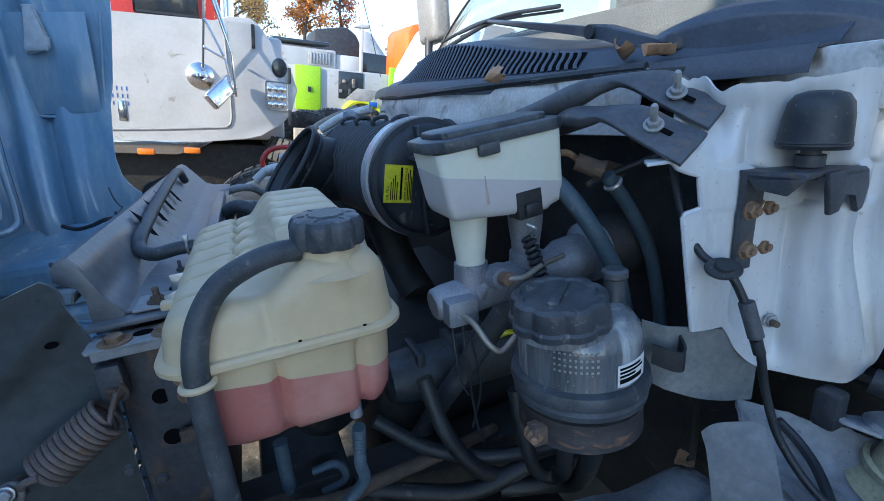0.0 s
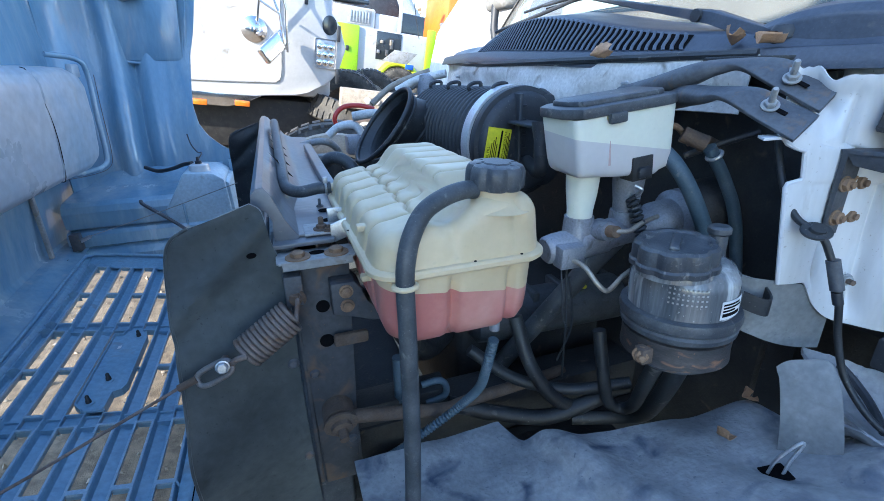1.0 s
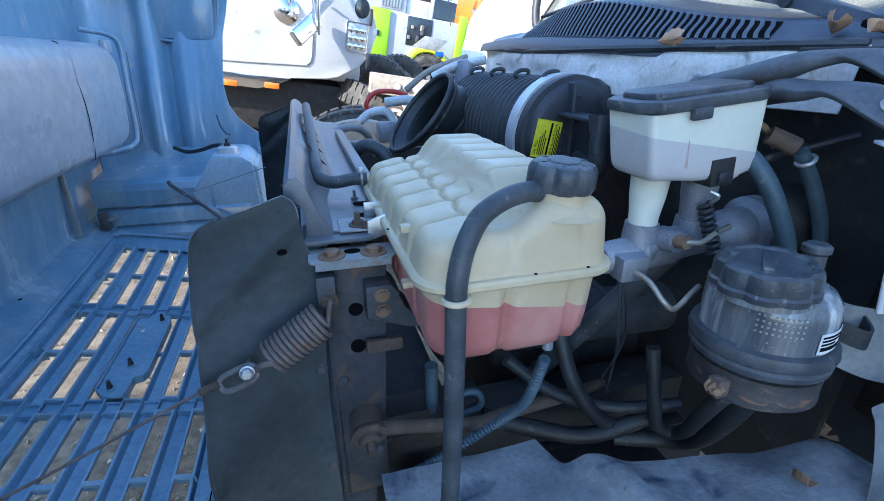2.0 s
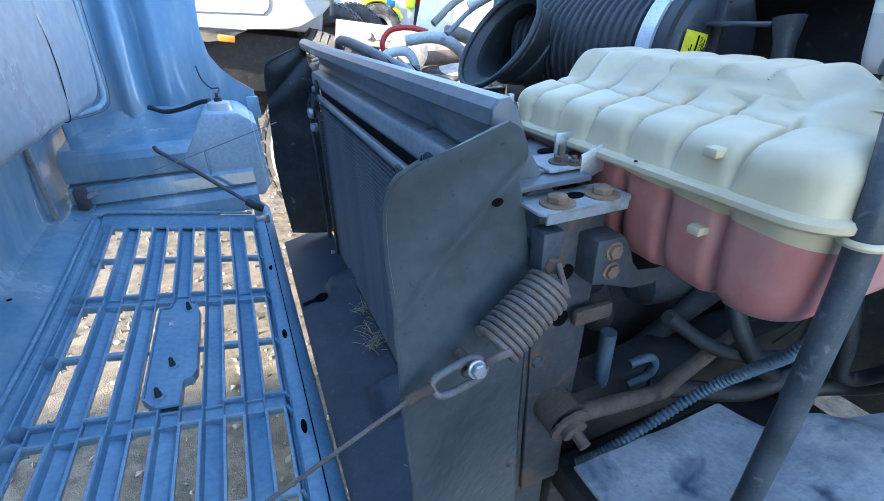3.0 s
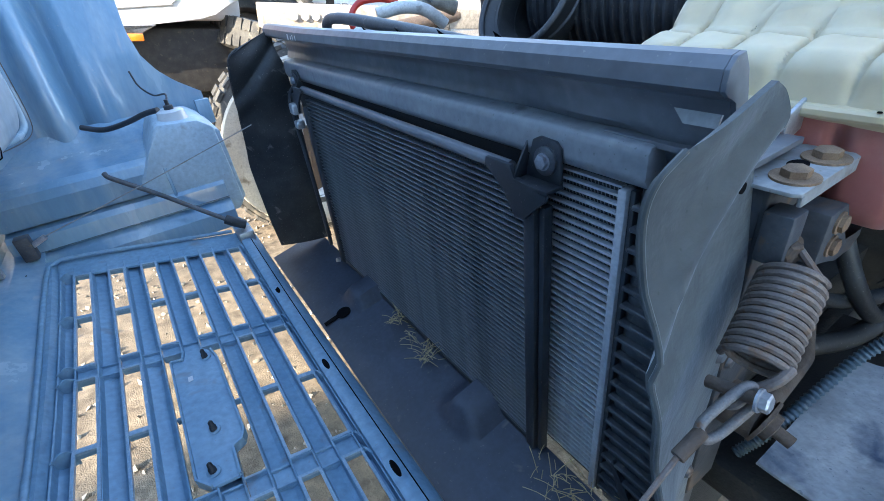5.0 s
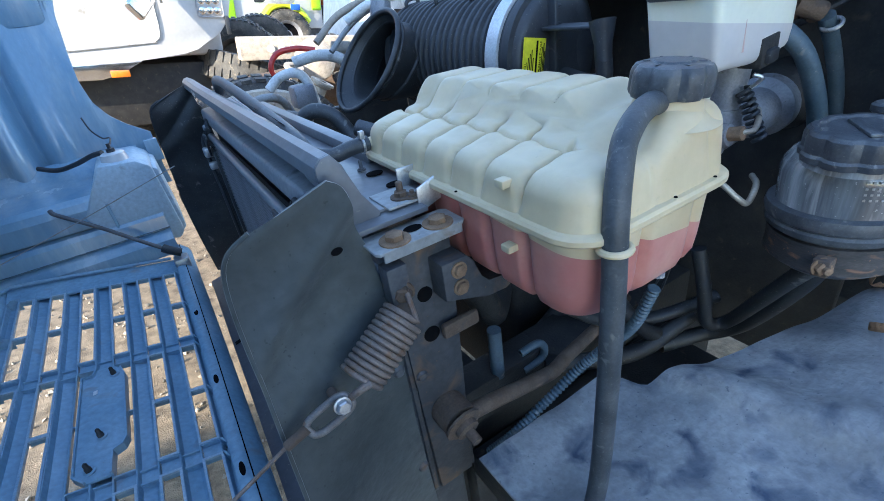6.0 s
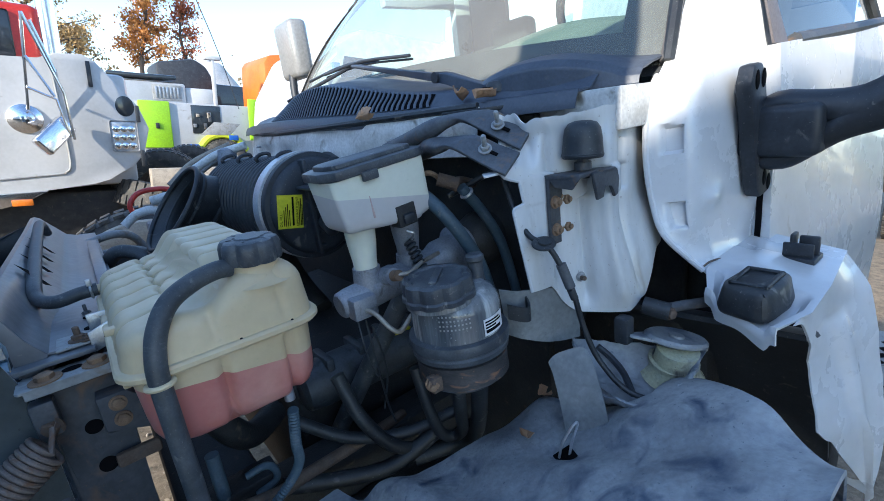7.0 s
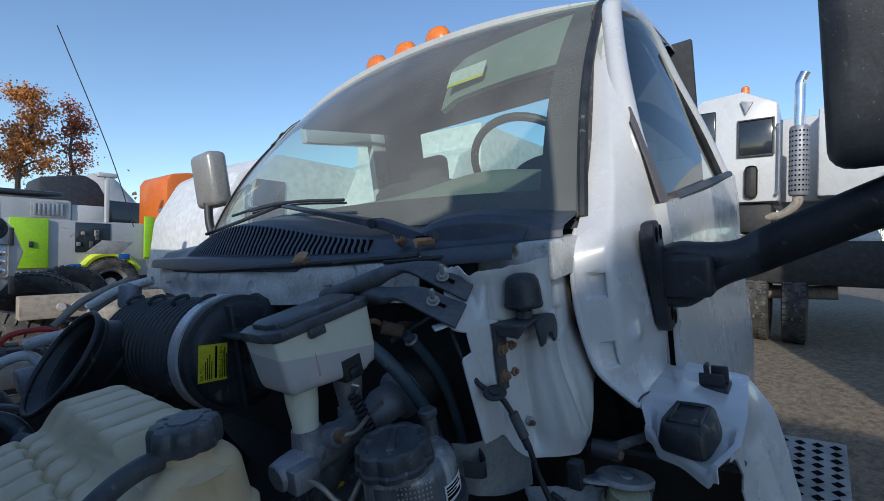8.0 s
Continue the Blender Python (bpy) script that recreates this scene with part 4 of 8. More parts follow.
part("end_cap", prism([(-0.148, 1.208), (-0.168, 1.236), (-0.181, 1.276), (-0.192, 1.291), (-0.203, 1.289), (-0.211, 1.280), (-0.212, 1.264), (-0.204, 1.257), (-0.190, 1.252), (-0.184, 1.236), (-0.186, 1.214), (-0.186, 1.185), (-0.160, 1.185)], "y", 0.667, 0.672, 0.001), M_BAFFLE, baf)
part("end_plate", prism([(-0.190, 0.645), (-0.096, 0.645), (-0.096, 0.70), (-0.150, 0.80), (-0.182, 0.80)], "z", 1.197, 1.2035, 0.001), M_BAFFLE, baf)
part("stud", bolt((-0.10, 0.83, 1.208), (0, 0, 1), 0.005, 0.004, 1.4, 0.012), M_STEEL, baf)
part("seal_strip", box(-0.075, -0.05, 0.86, 1.62, 1.20, 1.222, 0.004), M_BAFFLE, baf)
part("chalk_mark", box(-0.2125, -0.2118, 1.735, 1.742, 1.262, 1.276, 0.0), M_PAPER, baf)
for k, (y, h) in enumerate(((1.715, 0.010), (1.70, 0.013), (1.682, 0.012))):
    part("chalk_mark", box(-0.2125, -0.2118, y, y + 0.003, 1.262, 1.262 + h, 0.0), M_PAPER, baf)
part("end_tab", sheet(lambda u, v: Vector((-0.199 - 0.004 * v, 0.672 + 0.042 * u * (1 - 0.3 * v), 1.243 - 0.011 * v)), 8, 6, 0.003), M_GREYSTEEL, baf, "bare grey tab at the baffle end")

dam = thing("air_dam", "black plastic air dam below the condenser", "air dam", (-0.3, 1.3, 0.57))


def dam_fn(u, v):
    y = 0.66 + 1.36 * u
    x = -0.195 - 0.200 * v + 0.02 * u * v
    z = 0.602 - 0.040 * v + 0.004 * math.sin(y * 9)
    for yb in (1.02, 1.53):
        z += 0.038 * math.exp(-((y - yb) / 0.046) ** 8) * (1 - S(0.40, 0.55, v))
    return Vector((x, y, z))


part("panel", sheet(dam_fn, 60, 16, 0.004), M_DAM, dam)
b = bmesh.new()
lathe([(0, 0), (0.021, 0), (0.021, 0.002), (0, 0.002)], 24, Matrix.Translation((-0.316, 1.520, 0.5815)) @ pose(0, 0, 0, 0, -12, 0), b)
box(-0.060, -0.012, -0.008, 0.008, 0.0, 0.002, 0.0005, 1, b, Matrix.Translation((-0.316, 1.520, 0.5815)) @ pose(0, 0, 0, 0, -12, 0))
part("keyhole", b, M_INKVOID, dam)
rnd = random.Random(12)
b = bmesh.new()
for c, w in (((-0.225, 1.25, 0.603), 0.07), ((-0.24, 1.20, 0.60), 0.05), ((-0.23, 0.80, 0.605), 0.09), ((-0.21, 0.74, 0.605), 0.07), ((-0.22, 1.36, 0.605), 0.05)):
    for i in range(26):
        p = Vector(c) + Vector((rnd.gauss(0, 0.012), rnd.gauss(0, w * 0.4), rnd.uniform(0.0, 0.012)))
        d = Vector((rnd.uniform(-1, 1), rnd.uniform(-1, 1), rnd.uniform(-0.1, 0.5))).normalized() * rnd.uniform(0.015, 0.05)
        tube([p, p + d * 0.5 + Vector((0, 0, 0.004)), p + d], 0.0007, 4, 2, b)
solid("dry_grass", b, mat("straw", (0.5, 0.4, 0.22), (0.4, 0.3, 0.16), 0.9, 0, 30, 0), "wisps of dry grass caught below the condenser", "dry grass", kind="stuff")

# ---- rubber side flaps ----
FLAP_ROOT = [(-0.212, 0.633, 1.276), (-0.199, 0.634, 1.266), (-0.194, 0.640, 1.243), (-0.192, 0.6445, 1.214), (-0.184, 0.643, 1.182), (-0.178, 0.635, 1.12), (-0.176, 0.63, 1.06), (-0.178, 0.63, 0.98), (-0.178, 0.63, 0.88), (-0.175, 0.63, 0.74), (-0.17, 0.63, 0.60)]
FLAP_EDGE = [(-0.298, 0.645, 1.247), (-0.323, 0.643, 1.232), (-0.335, 0.639, 1.205), (-0.340, 0.629, 1.15), (-0.341, 0.622, 1.09), (-0.343, 0.603, 1.05), (-0.345, 0.590, 1.00), (-0.347, 0.576, 0.95), (-0.350, 0.562, 0.88), (-0.345, 0.56, 0.74), (-0.335, 0.565, 0.60)]


def flap_fn(side):
    """A hanging rubber sheet between its fixed edge and its free edge, which curls toward the outside."""
    root, edge = curve([Vector(p) for p in FLAP_ROOT], 6), curve([Vector(p) for p in FLAP_EDGE], 6)

    def fn(u, v):
        k = v * (len(root) - 1)
        i = min(int(k), len(root) - 2)
        a, c = root[i].lerp(root[i + 1], k - i), edge[i].lerp(edge[i + 1], k - i)
        p = a.lerp(c, u)
        y = a.y + (c.y - a.y) * u ** 1.6 - 0.636
        y -= 0.013 * math.exp(-((p.z - 1.185 - 0.9 * (p.x + 0.26)) / 0.022) ** 2)
        y += 0.004 * math.sin(p.z * 31 + p.x * 12) * u + 0.003 * noise.noise((p.x * 14, 0, p.z * 14))
        return Vector((p.x, side * y, p.z))
    return fn


for y, lbl, sc in ((0.636, "dusty black rubber flap beside the radiator, edge curled", 1), (1.945, "black rubber flap at the radiator's far end", -1)):
    b = sheet(flap_fn(1 if sc == 1 else -1), 20, 44, 0.005)
    bmesh.ops.translate(b, verts=b.verts, vec=(0, y, 0))
    fl = thing("side_flap", lbl, "rubber flap", (-0.25, y, 0.6), group="flaps beside the radiator")
    part("sheet", b, M_FLAP if sc == 1 else M_RUBBER, fl)
    part("edge_bead", tube([flap_fn(sc)(1.0, k / 24) + Vector((0, y, 0)) for k in range(25)], 0.0026, 8, 2), M_FLAP if sc == 1 else M_RUBBER, fl)
    if sc == 1:
        spot = min((flap_fn(1)(u / 40, v / 80) for u in range(41) for v in range(81)), key=lambda p: (p.x + 0.222) ** 2 + (p.z - 1.197) ** 2)
        part("worn_hole", lathe([(0, 0), (0.0048, 0), (0.0048, 0.001), (0, 0.001)], 18, axis_pose((spot.x, y + spot.y - 0.0035, spot.z), (0.15, -1, 0.1)) @ Matrix.Diagonal((1.5, 0.9, 1, 1))), M_INKVOID, fl)
        for x, z in ((-0.182, 1.0), (-0.180, 0.80)):
            part("rivet", lathe([(0, 0.006), (0.006, 0.005), (0.010, 0.0), (0, 0)], 16, axis_pose((x - 0.005, y - 0.006, z), (0, -1, 0))), M_STEEL, fl)

# ---- radiator support post, spring and stay ----
post = thing("radiator_support_post", "dark steel support post with rust and round holes", "support post", (-0.12, 0.62, 0.75))
b = bmesh.new()
prism([(-0.172, 1.185), (-0.078, 1.185), (-0.088, 0.95), (-0.098, 0.72), (-0.16, 0.72), (-0.165, 0.95)], "y", 0.632, 0.640, 0.002, b)
box(-0.172, -0.164, 0.636, 0.70, 0.72, 1.185, 0.002, 2, b)
box(-0.098, -0.09, 0.636, 0.70, 0.72, 1.185, 0.002, 2, b)
part("channel", b, M_POST, post)
for z, r in ((1.095, 0.011), (1.03, 0.012)):
    part("hole", lathe([(0, 0), (r, 0), (r, 0.0012), (0, 0.0012)], 22, axis_pose((-0.128, 0.632, z), (0, -1, 0))), M_INKVOID, post)
b = prism([(-0.184, 0.606), (-0.074, 0.606), (-0.068, 0.612), (-0.068, 0.652), (-0.074, 0.658), (-0.182, 0.658), (-0.188, 0.65), (-0.188, 0.612)], "z", 1.184, 1.188, 0.0012)
box(-0.18, -0.075, 0.606, 0.610, 1.174, 1.187, 0.001, 1, b)
part("top_plate", b, M_GREYSTEEL, post, "bare metal plate on top of the post")
b = bmesh.new()
lathe([(0, 0), (0.010, 0), (0.010, 0.001), (0, 0.001)], 20, Matrix.Translation((-0.127, 0.634, 1.1885)) @ Matrix.Diagonal((1.2, 0.8, 1, 1)), b)
part("plate_hole", b, M_INKVOID, post)
for x in (-0.156, -0.098):
    part("bolt", bolt((x, 0.624, 1.188), (0, 0, 1), 0.0105, 0.010, 1.8), M_RUSTBOLT, post)
b = prism([(-0.115, 1.145), (-0.078, 1.145), (-0.066, 1.13), (-0.062, 1.105), (-0.05, 1.092), (-0.02, 1.088), (-0.004, 1.095), (0.0, 1.08), (-0.02, 1.068), (-0.055, 1.07), (-0.08, 1.085), (-0.115, 1.09)], "y", 0.60, 0.66, 0.003)
part("tank_bracket", b, M_POST, post, "dark bent bracket under the coolant tank")
for z in (1.13, 1.105):
    part("bracket_bolt", bolt((-0.092, 0.60, z), (0, -1, 0), 0.008, 0.007, 1.4), M_RUSTBOLT, post)
part("lower_tab", box(-0.118, -0.06, 0.614, 0.626, 1.022, 1.045, 0.005, m=Matrix.Translation((0, 0, 0)) @ pose(0, 0, 0, 0, 0, 0)), M_RUST, post)
b = tube([(-0.125, 0.645, 0.887), (-0.125, 0.592, 0.887)], 0.028, 24, 0)
part("bush", b, M_RUST, post, "rusty round rubber bush")
b = bmesh.new()
lathe([(0.030, 0), (0.030, 0.004), (0.018, 0.006), (0.018, 0.014), (0.008, 0.016), (0.008, 0.034), (0, 0.035)], 12, axis_pose((-0.125, 0.592, 0.887), (0.05, -1, -0.28)), b)
part("bush_bolt", b, M_RUST, post)
b = tube([(-0.12, 0.598, 0.890), (-0.08, 0.602, 0.882), (0.06, 0.618, 0.838), (0.095, 0.625, 0.830), (0.14, 0.64, 0.822), (0.285, 0.685, 0.789), (0.42, 0.73, 0.76)], 0.0125, 14, 6)
part("stay_rod", b, M_RUST, post, "long rusty stay rod")
for x, y, r in ((-0.105, 0.63, 0.006), (-0.155, 0.632, 0.006)):
    part("rivet", lathe([(0, 0.005), (0.006, 0.004), (0.009, 0), (0, 0)], 14, axis_pose((x, y - 0.001, 0.97 if x < -0.13 else 0.815), (0, -1, 0))), M_STEEL, post)
mount = thing("tank_mount", "light grey bracket bolted beside the coolant tank", "bracket", (-0.08, 0.73, 1.2))
part("foot", prism([(-0.14, 0.662), (-0.085, 0.662), (-0.085, 0.72), (-0.14, 0.72)], "z", 1.206, 1.210, 0.0015), M_GREYSTEEL, mount)
part("arm", prism([(-0.100, 1.192), (-0.094, 1.192), (-0.052, 1.205), (-0.046, 1.236), (-0.060, 1.236), (-0.100, 1.222)], "y", 0.660, 0.664, 0.0015), M_ZINC, mount)
part("arm", prism([(-0.098, 1.208), (-0.070, 1.208), (-0.064, 1.235), (-0.098, 1.235)], "y", 0.712, 0.716, 0.0015), M_ZINC, mount)
part("nut", bolt((-0.112, 0.682, 1.210), (0, 0, 1), 0.008, 0.009, 1.7, 0.012), M_RUST, mount)
part("nut", bolt((-0.102, 0.670, 1.210), (0, 0, 1), 0.0055, 0.006, 1.6, 0.004), M_RUST, mount)

M_SHACKLE = mat("weathered_galvanised_steel", (0.25, 0.23, 0.22), (0.18, 0.15, 0.13), 0.6, 0.4, 40, 0.2, 0.5, (0.26, 0.14, 0.08), 0.3)
spring = thing("hood_spring", "rusty coil spring with a shackle and hood cable", "spring", (-0.22, 0.58, 1.08))
SA, SB = Vector((-0.176, 0.596, 1.108)), Vector((-0.248, 0.583, 1.064))
pts = [Vector((-0.160, 0.615, 1.135)), Vector((-0.165, 0.60, 1.13))] + coil_points(SA, SB, 0.0240, 11.5, 20)
part("coil", tube(pts, 0.0035, 8, 0), M_SPRING, spring, "rusty tightly wound coil")
part("anchor_bolt", bolt((-0.165, 0.612, 1.128), (-0.5, -1, -0.1), 0.010, 0.012, 1.5), M_RUST, spring)
part("anchor_plate", box(-0.182, -0.155, 0.606, 0.63, 1.115, 1.165, 0.003), M_STEEL, spring)
part("hook", tube([SB + Vector((0.004, -0.024, 0.010)), SB + Vector((-0.012, -0.022, 0.006)), (-0.270, 0.572, 1.056), (-0.282, 0.576, 1.048), (-0.280, 0.584, 1.042), (-0.272, 0.585, 1.046)], 0.0046, 9, 6), M_SPRING, spring)
BOW = Vector((-0.046, 0.010, -0.024)).normalized()
BOWS = Vector((-0.25, -0.95, 0.35)).cross(BOW).normalized()
ring_pts = [Vector((-0.272, 0.570, 1.058)) + BOW * (0.024 + 0.028 * math.copysign(abs(math.cos(a)) ** 0.6, math.cos(a))) + BOWS * 0.0115 * math.copysign(abs(math.sin(a)) ** 0.6, math.sin(a)) for a in [2 * math.pi * k / 32 for k in range(33)]]
part("shackle", tube(ring_pts, 0.0042, 10, 0), M_SHACKLE, spring, "weathered grey bow shackle")
part("shackle_pin", tube([(-0.279, 0.558, 1.064), (-0.280, 0.600, 1.053)], 0.0055, 10, 0), M_RUST, spring)
part("shackle_bolt", bolt((-0.279, 0.563, 1.062), (0.05, -1, 0.2), 0.0075, 0.009, 1.3), M_ZINC, spring)
part("ferrule", tube([(-0.318, 0.580, 1.040), (-0.344, 0.582, 1.029)], 0.0058, 10, 0), M_RUST, spring)
part("cable", tube([(-0.338, 0.582, 1.032), (-0.62, 0.577, 0.91), (-0.95, 0.570, 0.79)], 0.0024, 7, 4), M_SPRING, spring, "thin twisted steel cable")

# ---- tilted hood, seen from its inside ----
hood = thing("tilted_hood", "hood tilted forward, its blue oversprayed inside with the grille", "hood", (-0.7, 1.3, 0.62))


def gz(x, y=1.25):
    """The rim level of the grille, which bows upward to its far end."""
    return 0.646 + 0.20 * (-0.585 - x) + 0.075 * max(0.0, y - 1.25) ** 2


def beam(section, y0, y1, n=18):
    """A closed section (x, height below the rim) carried along the bowed grille."""
    out = []
    for k in range(n + 1):
        y = y0 + (y1 - y0) * k / n
        out.append([(x, y, gz(x, y) + h) for x, h in section])
    return rings_mesh(out, True, True)


COLS = [(-0.900 + 0.078 * i, -0.864 + 0.078 * i) for i in range(6)]
PAIRS = [(1.980, 1.765, 1.560), (1.520, 1.308, 1.104), (1.060, 0.848, 0.644), (0.600, 0.388, 0.20)]
grille = part("grille", beam([(-0.965, 0.004), (-0.945, 0.006), (-0.930, -0.012), (-0.930, -0.03), (-0.965, -0.03)], 0.18, 2.07), M_GRILLE, hood, "blue plastic grille with rectangular slots")
edges = [-0.932] + [c for pair in COLS for c in pair] + [-0.458]
for i in range(0, len(edges) - 1, 2):
    x0, x1 = edges[i], edges[i + 1]
    part("slat", beam([(x0, -0.001), (x0 + 0.0015, 0.0), (x0 + 0.0035, -0.001), (x0 + 0.006, -0.017), (x1 - 0.014, -0.023), (x1 - 0.006, -0.019), (x1 - 0.0035, -0.001), (x1 - 0.0015, 0.0), (x1, -0.001), (x1 - 0.001, -0.012), (x1 - 0.010, -0.027), (x0 + 0.006, -0.027), (x0 + 0.001, -0.012)], 0.18, 2.06), M_GRILLE, grille, angle=30)


part("end_panel", sheet(lambda u, v: Vector((-0.934 + 0.478 * u, 1.981 + 0.092 * v, gz(-0.934 + 0.478 * u, 1.981 + 0.092 * v) - 0.002 + 0.004 * v)), 24, 6, 0.006), M_GRILLE, grille)


def cell_wall(bm, x0, x1, y, th, top, low=-0.016):
    """An upright wall of the grille across a slot or a slat."""
    add(bm, [(x, yy, gz(x, yy) + h) for x in (x0, x1) for yy in (y - th / 2, y + th / 2) for h in (low, top)], [(0, 1, 3, 2), (4, 6, 7, 5), (0, 4, 5, 1), (2, 3, 7, 6), (0, 2, 6, 4), (1, 5, 7, 3)])


for far, mid, near in PAIRS:
    for y in (far, mid, near):
        for i, (x0, x1) in enumerate(COLS):
            b = bmesh.new()
            if i in (2, 3) and y == 1.308:
                cell_wall(b, x0 if i == 2 else x1 - 0.012, x0 + 0.012 if i == 2 else x1, y, 0.004, -0.002)
            else:
                cell_wall(b, x0, x1, y, 0.0045, -0.0005)
            part("cross_rib", b, M_GRILLE, grille)
    for y1, y0 in ((far, mid), (mid, near)):
        for i, (x0, x1) in enumerate(COLS):
            if i in (2, 3) and y1 < 1.6 and y0 > 1.0:
                continue
            b = bmesh.new()
            for yy in (y0 + 0.003, y1 - 0.003):
                cell_wall(b, x0 - 0.002, x1 + 0.002, yy, 0.006, 0.0022, -0.004)
            for xx in (x0, x1):
                add(b, [(x, yy, gz(x, yy) + h) for x in (xx - 0.0025, xx + 0.0025) for yy in (y0 + 0.006, y1 - 0.006) for h in (-0.004, 0.0022)], [(0, 1, 3, 2), (4, 6, 7, 5), (0, 4, 5, 1), (2, 3, 7, 6), (0, 2, 6, 4), (1, 5, 7, 3)])
            part("slot_rim", b, M_GRILLERIM, grille)
    for x0, x1, s in ((-0.932, -0.900, 1), (-0.474, -0.458, -1)):
        for y in (far, mid, near):
            b = sheet(lambda u, v: Vector((x0 + (x1 - x0) * u, y + s * 0.012 * S(0.2, 0.9, u) - 0.006, gz(x0 + (x1 - x0) * u, y) - 0.030 + 0.032 * v + 0.010 * v * math.sin(math.pi * u) ** 2)), 12, 3, 0.004)
            part("curved_rib", b, M_GRILLE, grille)
for (far, mid, near), nxt in zip(PAIRS, PAIRS[1:]):
    for i in range(2, len(edges) - 3, 2):
        x0, x1 = edges[i] + 0.004, edges[i + 1] - 0.004
        b = bmesh.new()
        for y in (near - 0.003, nxt[0] + 0.003):
            cell_wall(b, x0, x1, y, 0.004, -0.008)
        cell_wall(b, x0, x1, (near + nxt[0]) / 2, near - nxt[0], -0.014, -0.026)
        part("stiffening_rib", b, M_GRILLE, grille)
    for x0, x1 in COLS:
        b = bmesh.new()
        cell_wall(b, x0, x1, (near + nxt[0]) / 2, near - nxt[0] - 0.004, -0.010, -0.022)
        part("rib_web", b, M_GRILLE, grille)
b = bmesh.new()
EP = lambda x, y: gz(x, y) + 0.0025
g0 = [(-0.731, 1.482), (-0.708, 1.482), (-0.702, 1.510), (-0.668, 1.512), (-0.650, 1.494), (-0.642, 1.46), (-0.641, 1.21), (-0.648, 1.190), (-0.666, 1.178), (-0.668, 1.112), (-0.712, 1.110), (-0.732, 1.135)]
add(b, [(x, y, EP(x, y)) for x, y in g0] + [(x, y, EP(x, y) - 0.006) for x, y in g0], [tuple(range(len(g0)))[::-1], tuple(range(len(g0), 2 * len(g0)))] + [(i, (i + 1) % len(g0), len(g0) + (i + 1) % len(g0), len(g0) + i) for i in range(len(g0))])
emb = part("emblem_panel", b, M_GRILLE, grille)
b = bmesh.new()
for (xa, ya), (xb, yb) in ((g0[-1], g0[0]), (g0[0], g0[1]), (g0[1], g0[2]), (g0[4], g0[5]), (g0[5], g0[6]), (g0[6], g0[7]), (g0[7], g0[8]), (g0[8], g0[9]), (g0[10], g0[11])):
    m = Vector((xb - xa, yb - ya, 0)).normalized().cross(Vector((0, 0, 1))) * 0.002
    add(b, [(x + k * m.x, y + k * m.y, EP(x, y) + h) for x, y in ((xa, ya), (xb, yb)) for k in (-1, 1) for h in (-0.014, 0.007)], [(0, 1, 3, 2), (4, 6, 7, 5), (0, 4, 5, 1), (2, 3, 7, 6), (0, 2, 6, 4), (1, 5, 7, 3)])
part("panel_rim", b, M_GRILLE, emb)
for x, y in ((-0.665, 1.472), (-0.688, 1.240), (-0.706, 1.142)):
    b = lathe([(0.0125, 0), (0.0125, 0.0015), (0.0105, 0.003), (0.007, 0.003)], 20, Matrix.Translation((x, y, EP(x, y))))
    part("clip_seat", b, M_GRILLE, emb)
    part("clip", lathe([(0.0065, 0), (0.0065, 0.010), (0.005, 0.013), (0.0045, 0.022), (0.002, 0.025), (0, 0.025)], 14, Matrix.Translation((x, y, EP(x, y)))), M_BLACK, emb)
part("sticker", box(-0.718, -0.698, 1.402, 1.418, EP(-0.708, 1.41) + 0.0005, EP(-0.708, 1.41) + 0.0012, 0), M_PAPER, emb)
b = []
for k in range(25):
    y = 0.16 + 2.0 * k / 24
    z = gz(-0.46, y)
    b.append([(-0.460, y, z - 0.004), (-0.458, y, z + 0.013), (-0.450, y, z + 0.016), (-0.436, y, z + 0.015), (-0.424, y, z + 0.010), (-0.412, y, z - 0.004), (-0.404, y, z - 0.012), (-0.398, y, z - 0.030), (-0.402, y, z - 0.042), (-0.410, y, z - 0.030), (-0.44, y, z - 0.008)])
part("side_rail", rings_mesh(b, True, True), M_GRILLE, hood, "", 30)
part("rail_seam", tube([(-0.428, 0.16 + 0.25 * k, gz(-0.46, 0.16 + 0.25 * k) + 0.0118) for k in range(9)], 0.0014, 6, 4), M_INKVOID, hood)
for y in (1.66, 1.30, 0.975):
    part("rail_hole", lathe([(0, 0), (0.010, 0), (0.010, 0.001), (0, 0.001)], 16, Matrix.Translation((-0.444, y, gz(-0.46, y) + 0.0152)) @ Matrix.Diagonal((0.6, 2.0, 1, 1))), M_INKVOID, hood)
b = tube([(-0.955, 0.3, gz(-0.955) + 0.012), (-0.955, 1.3, gz(-0.955) + 0.012), (-0.955, 1.95, gz(-0.955, 1.95) + 0.012), (-0.935, 2.04, gz(-0.935, 2.04) + 0.014), (-0.88, 2.062, gz(-0.88, 2.06) + 0.014), (-0.66, 2.068, gz(-0.66, 2.07) + 0.012), (-0.47, 2.07, gz(-0.47, 2.07) + 0.012)], 0.006, 10, 6)
part("seal_bead", b, M_GRILLE, hood)


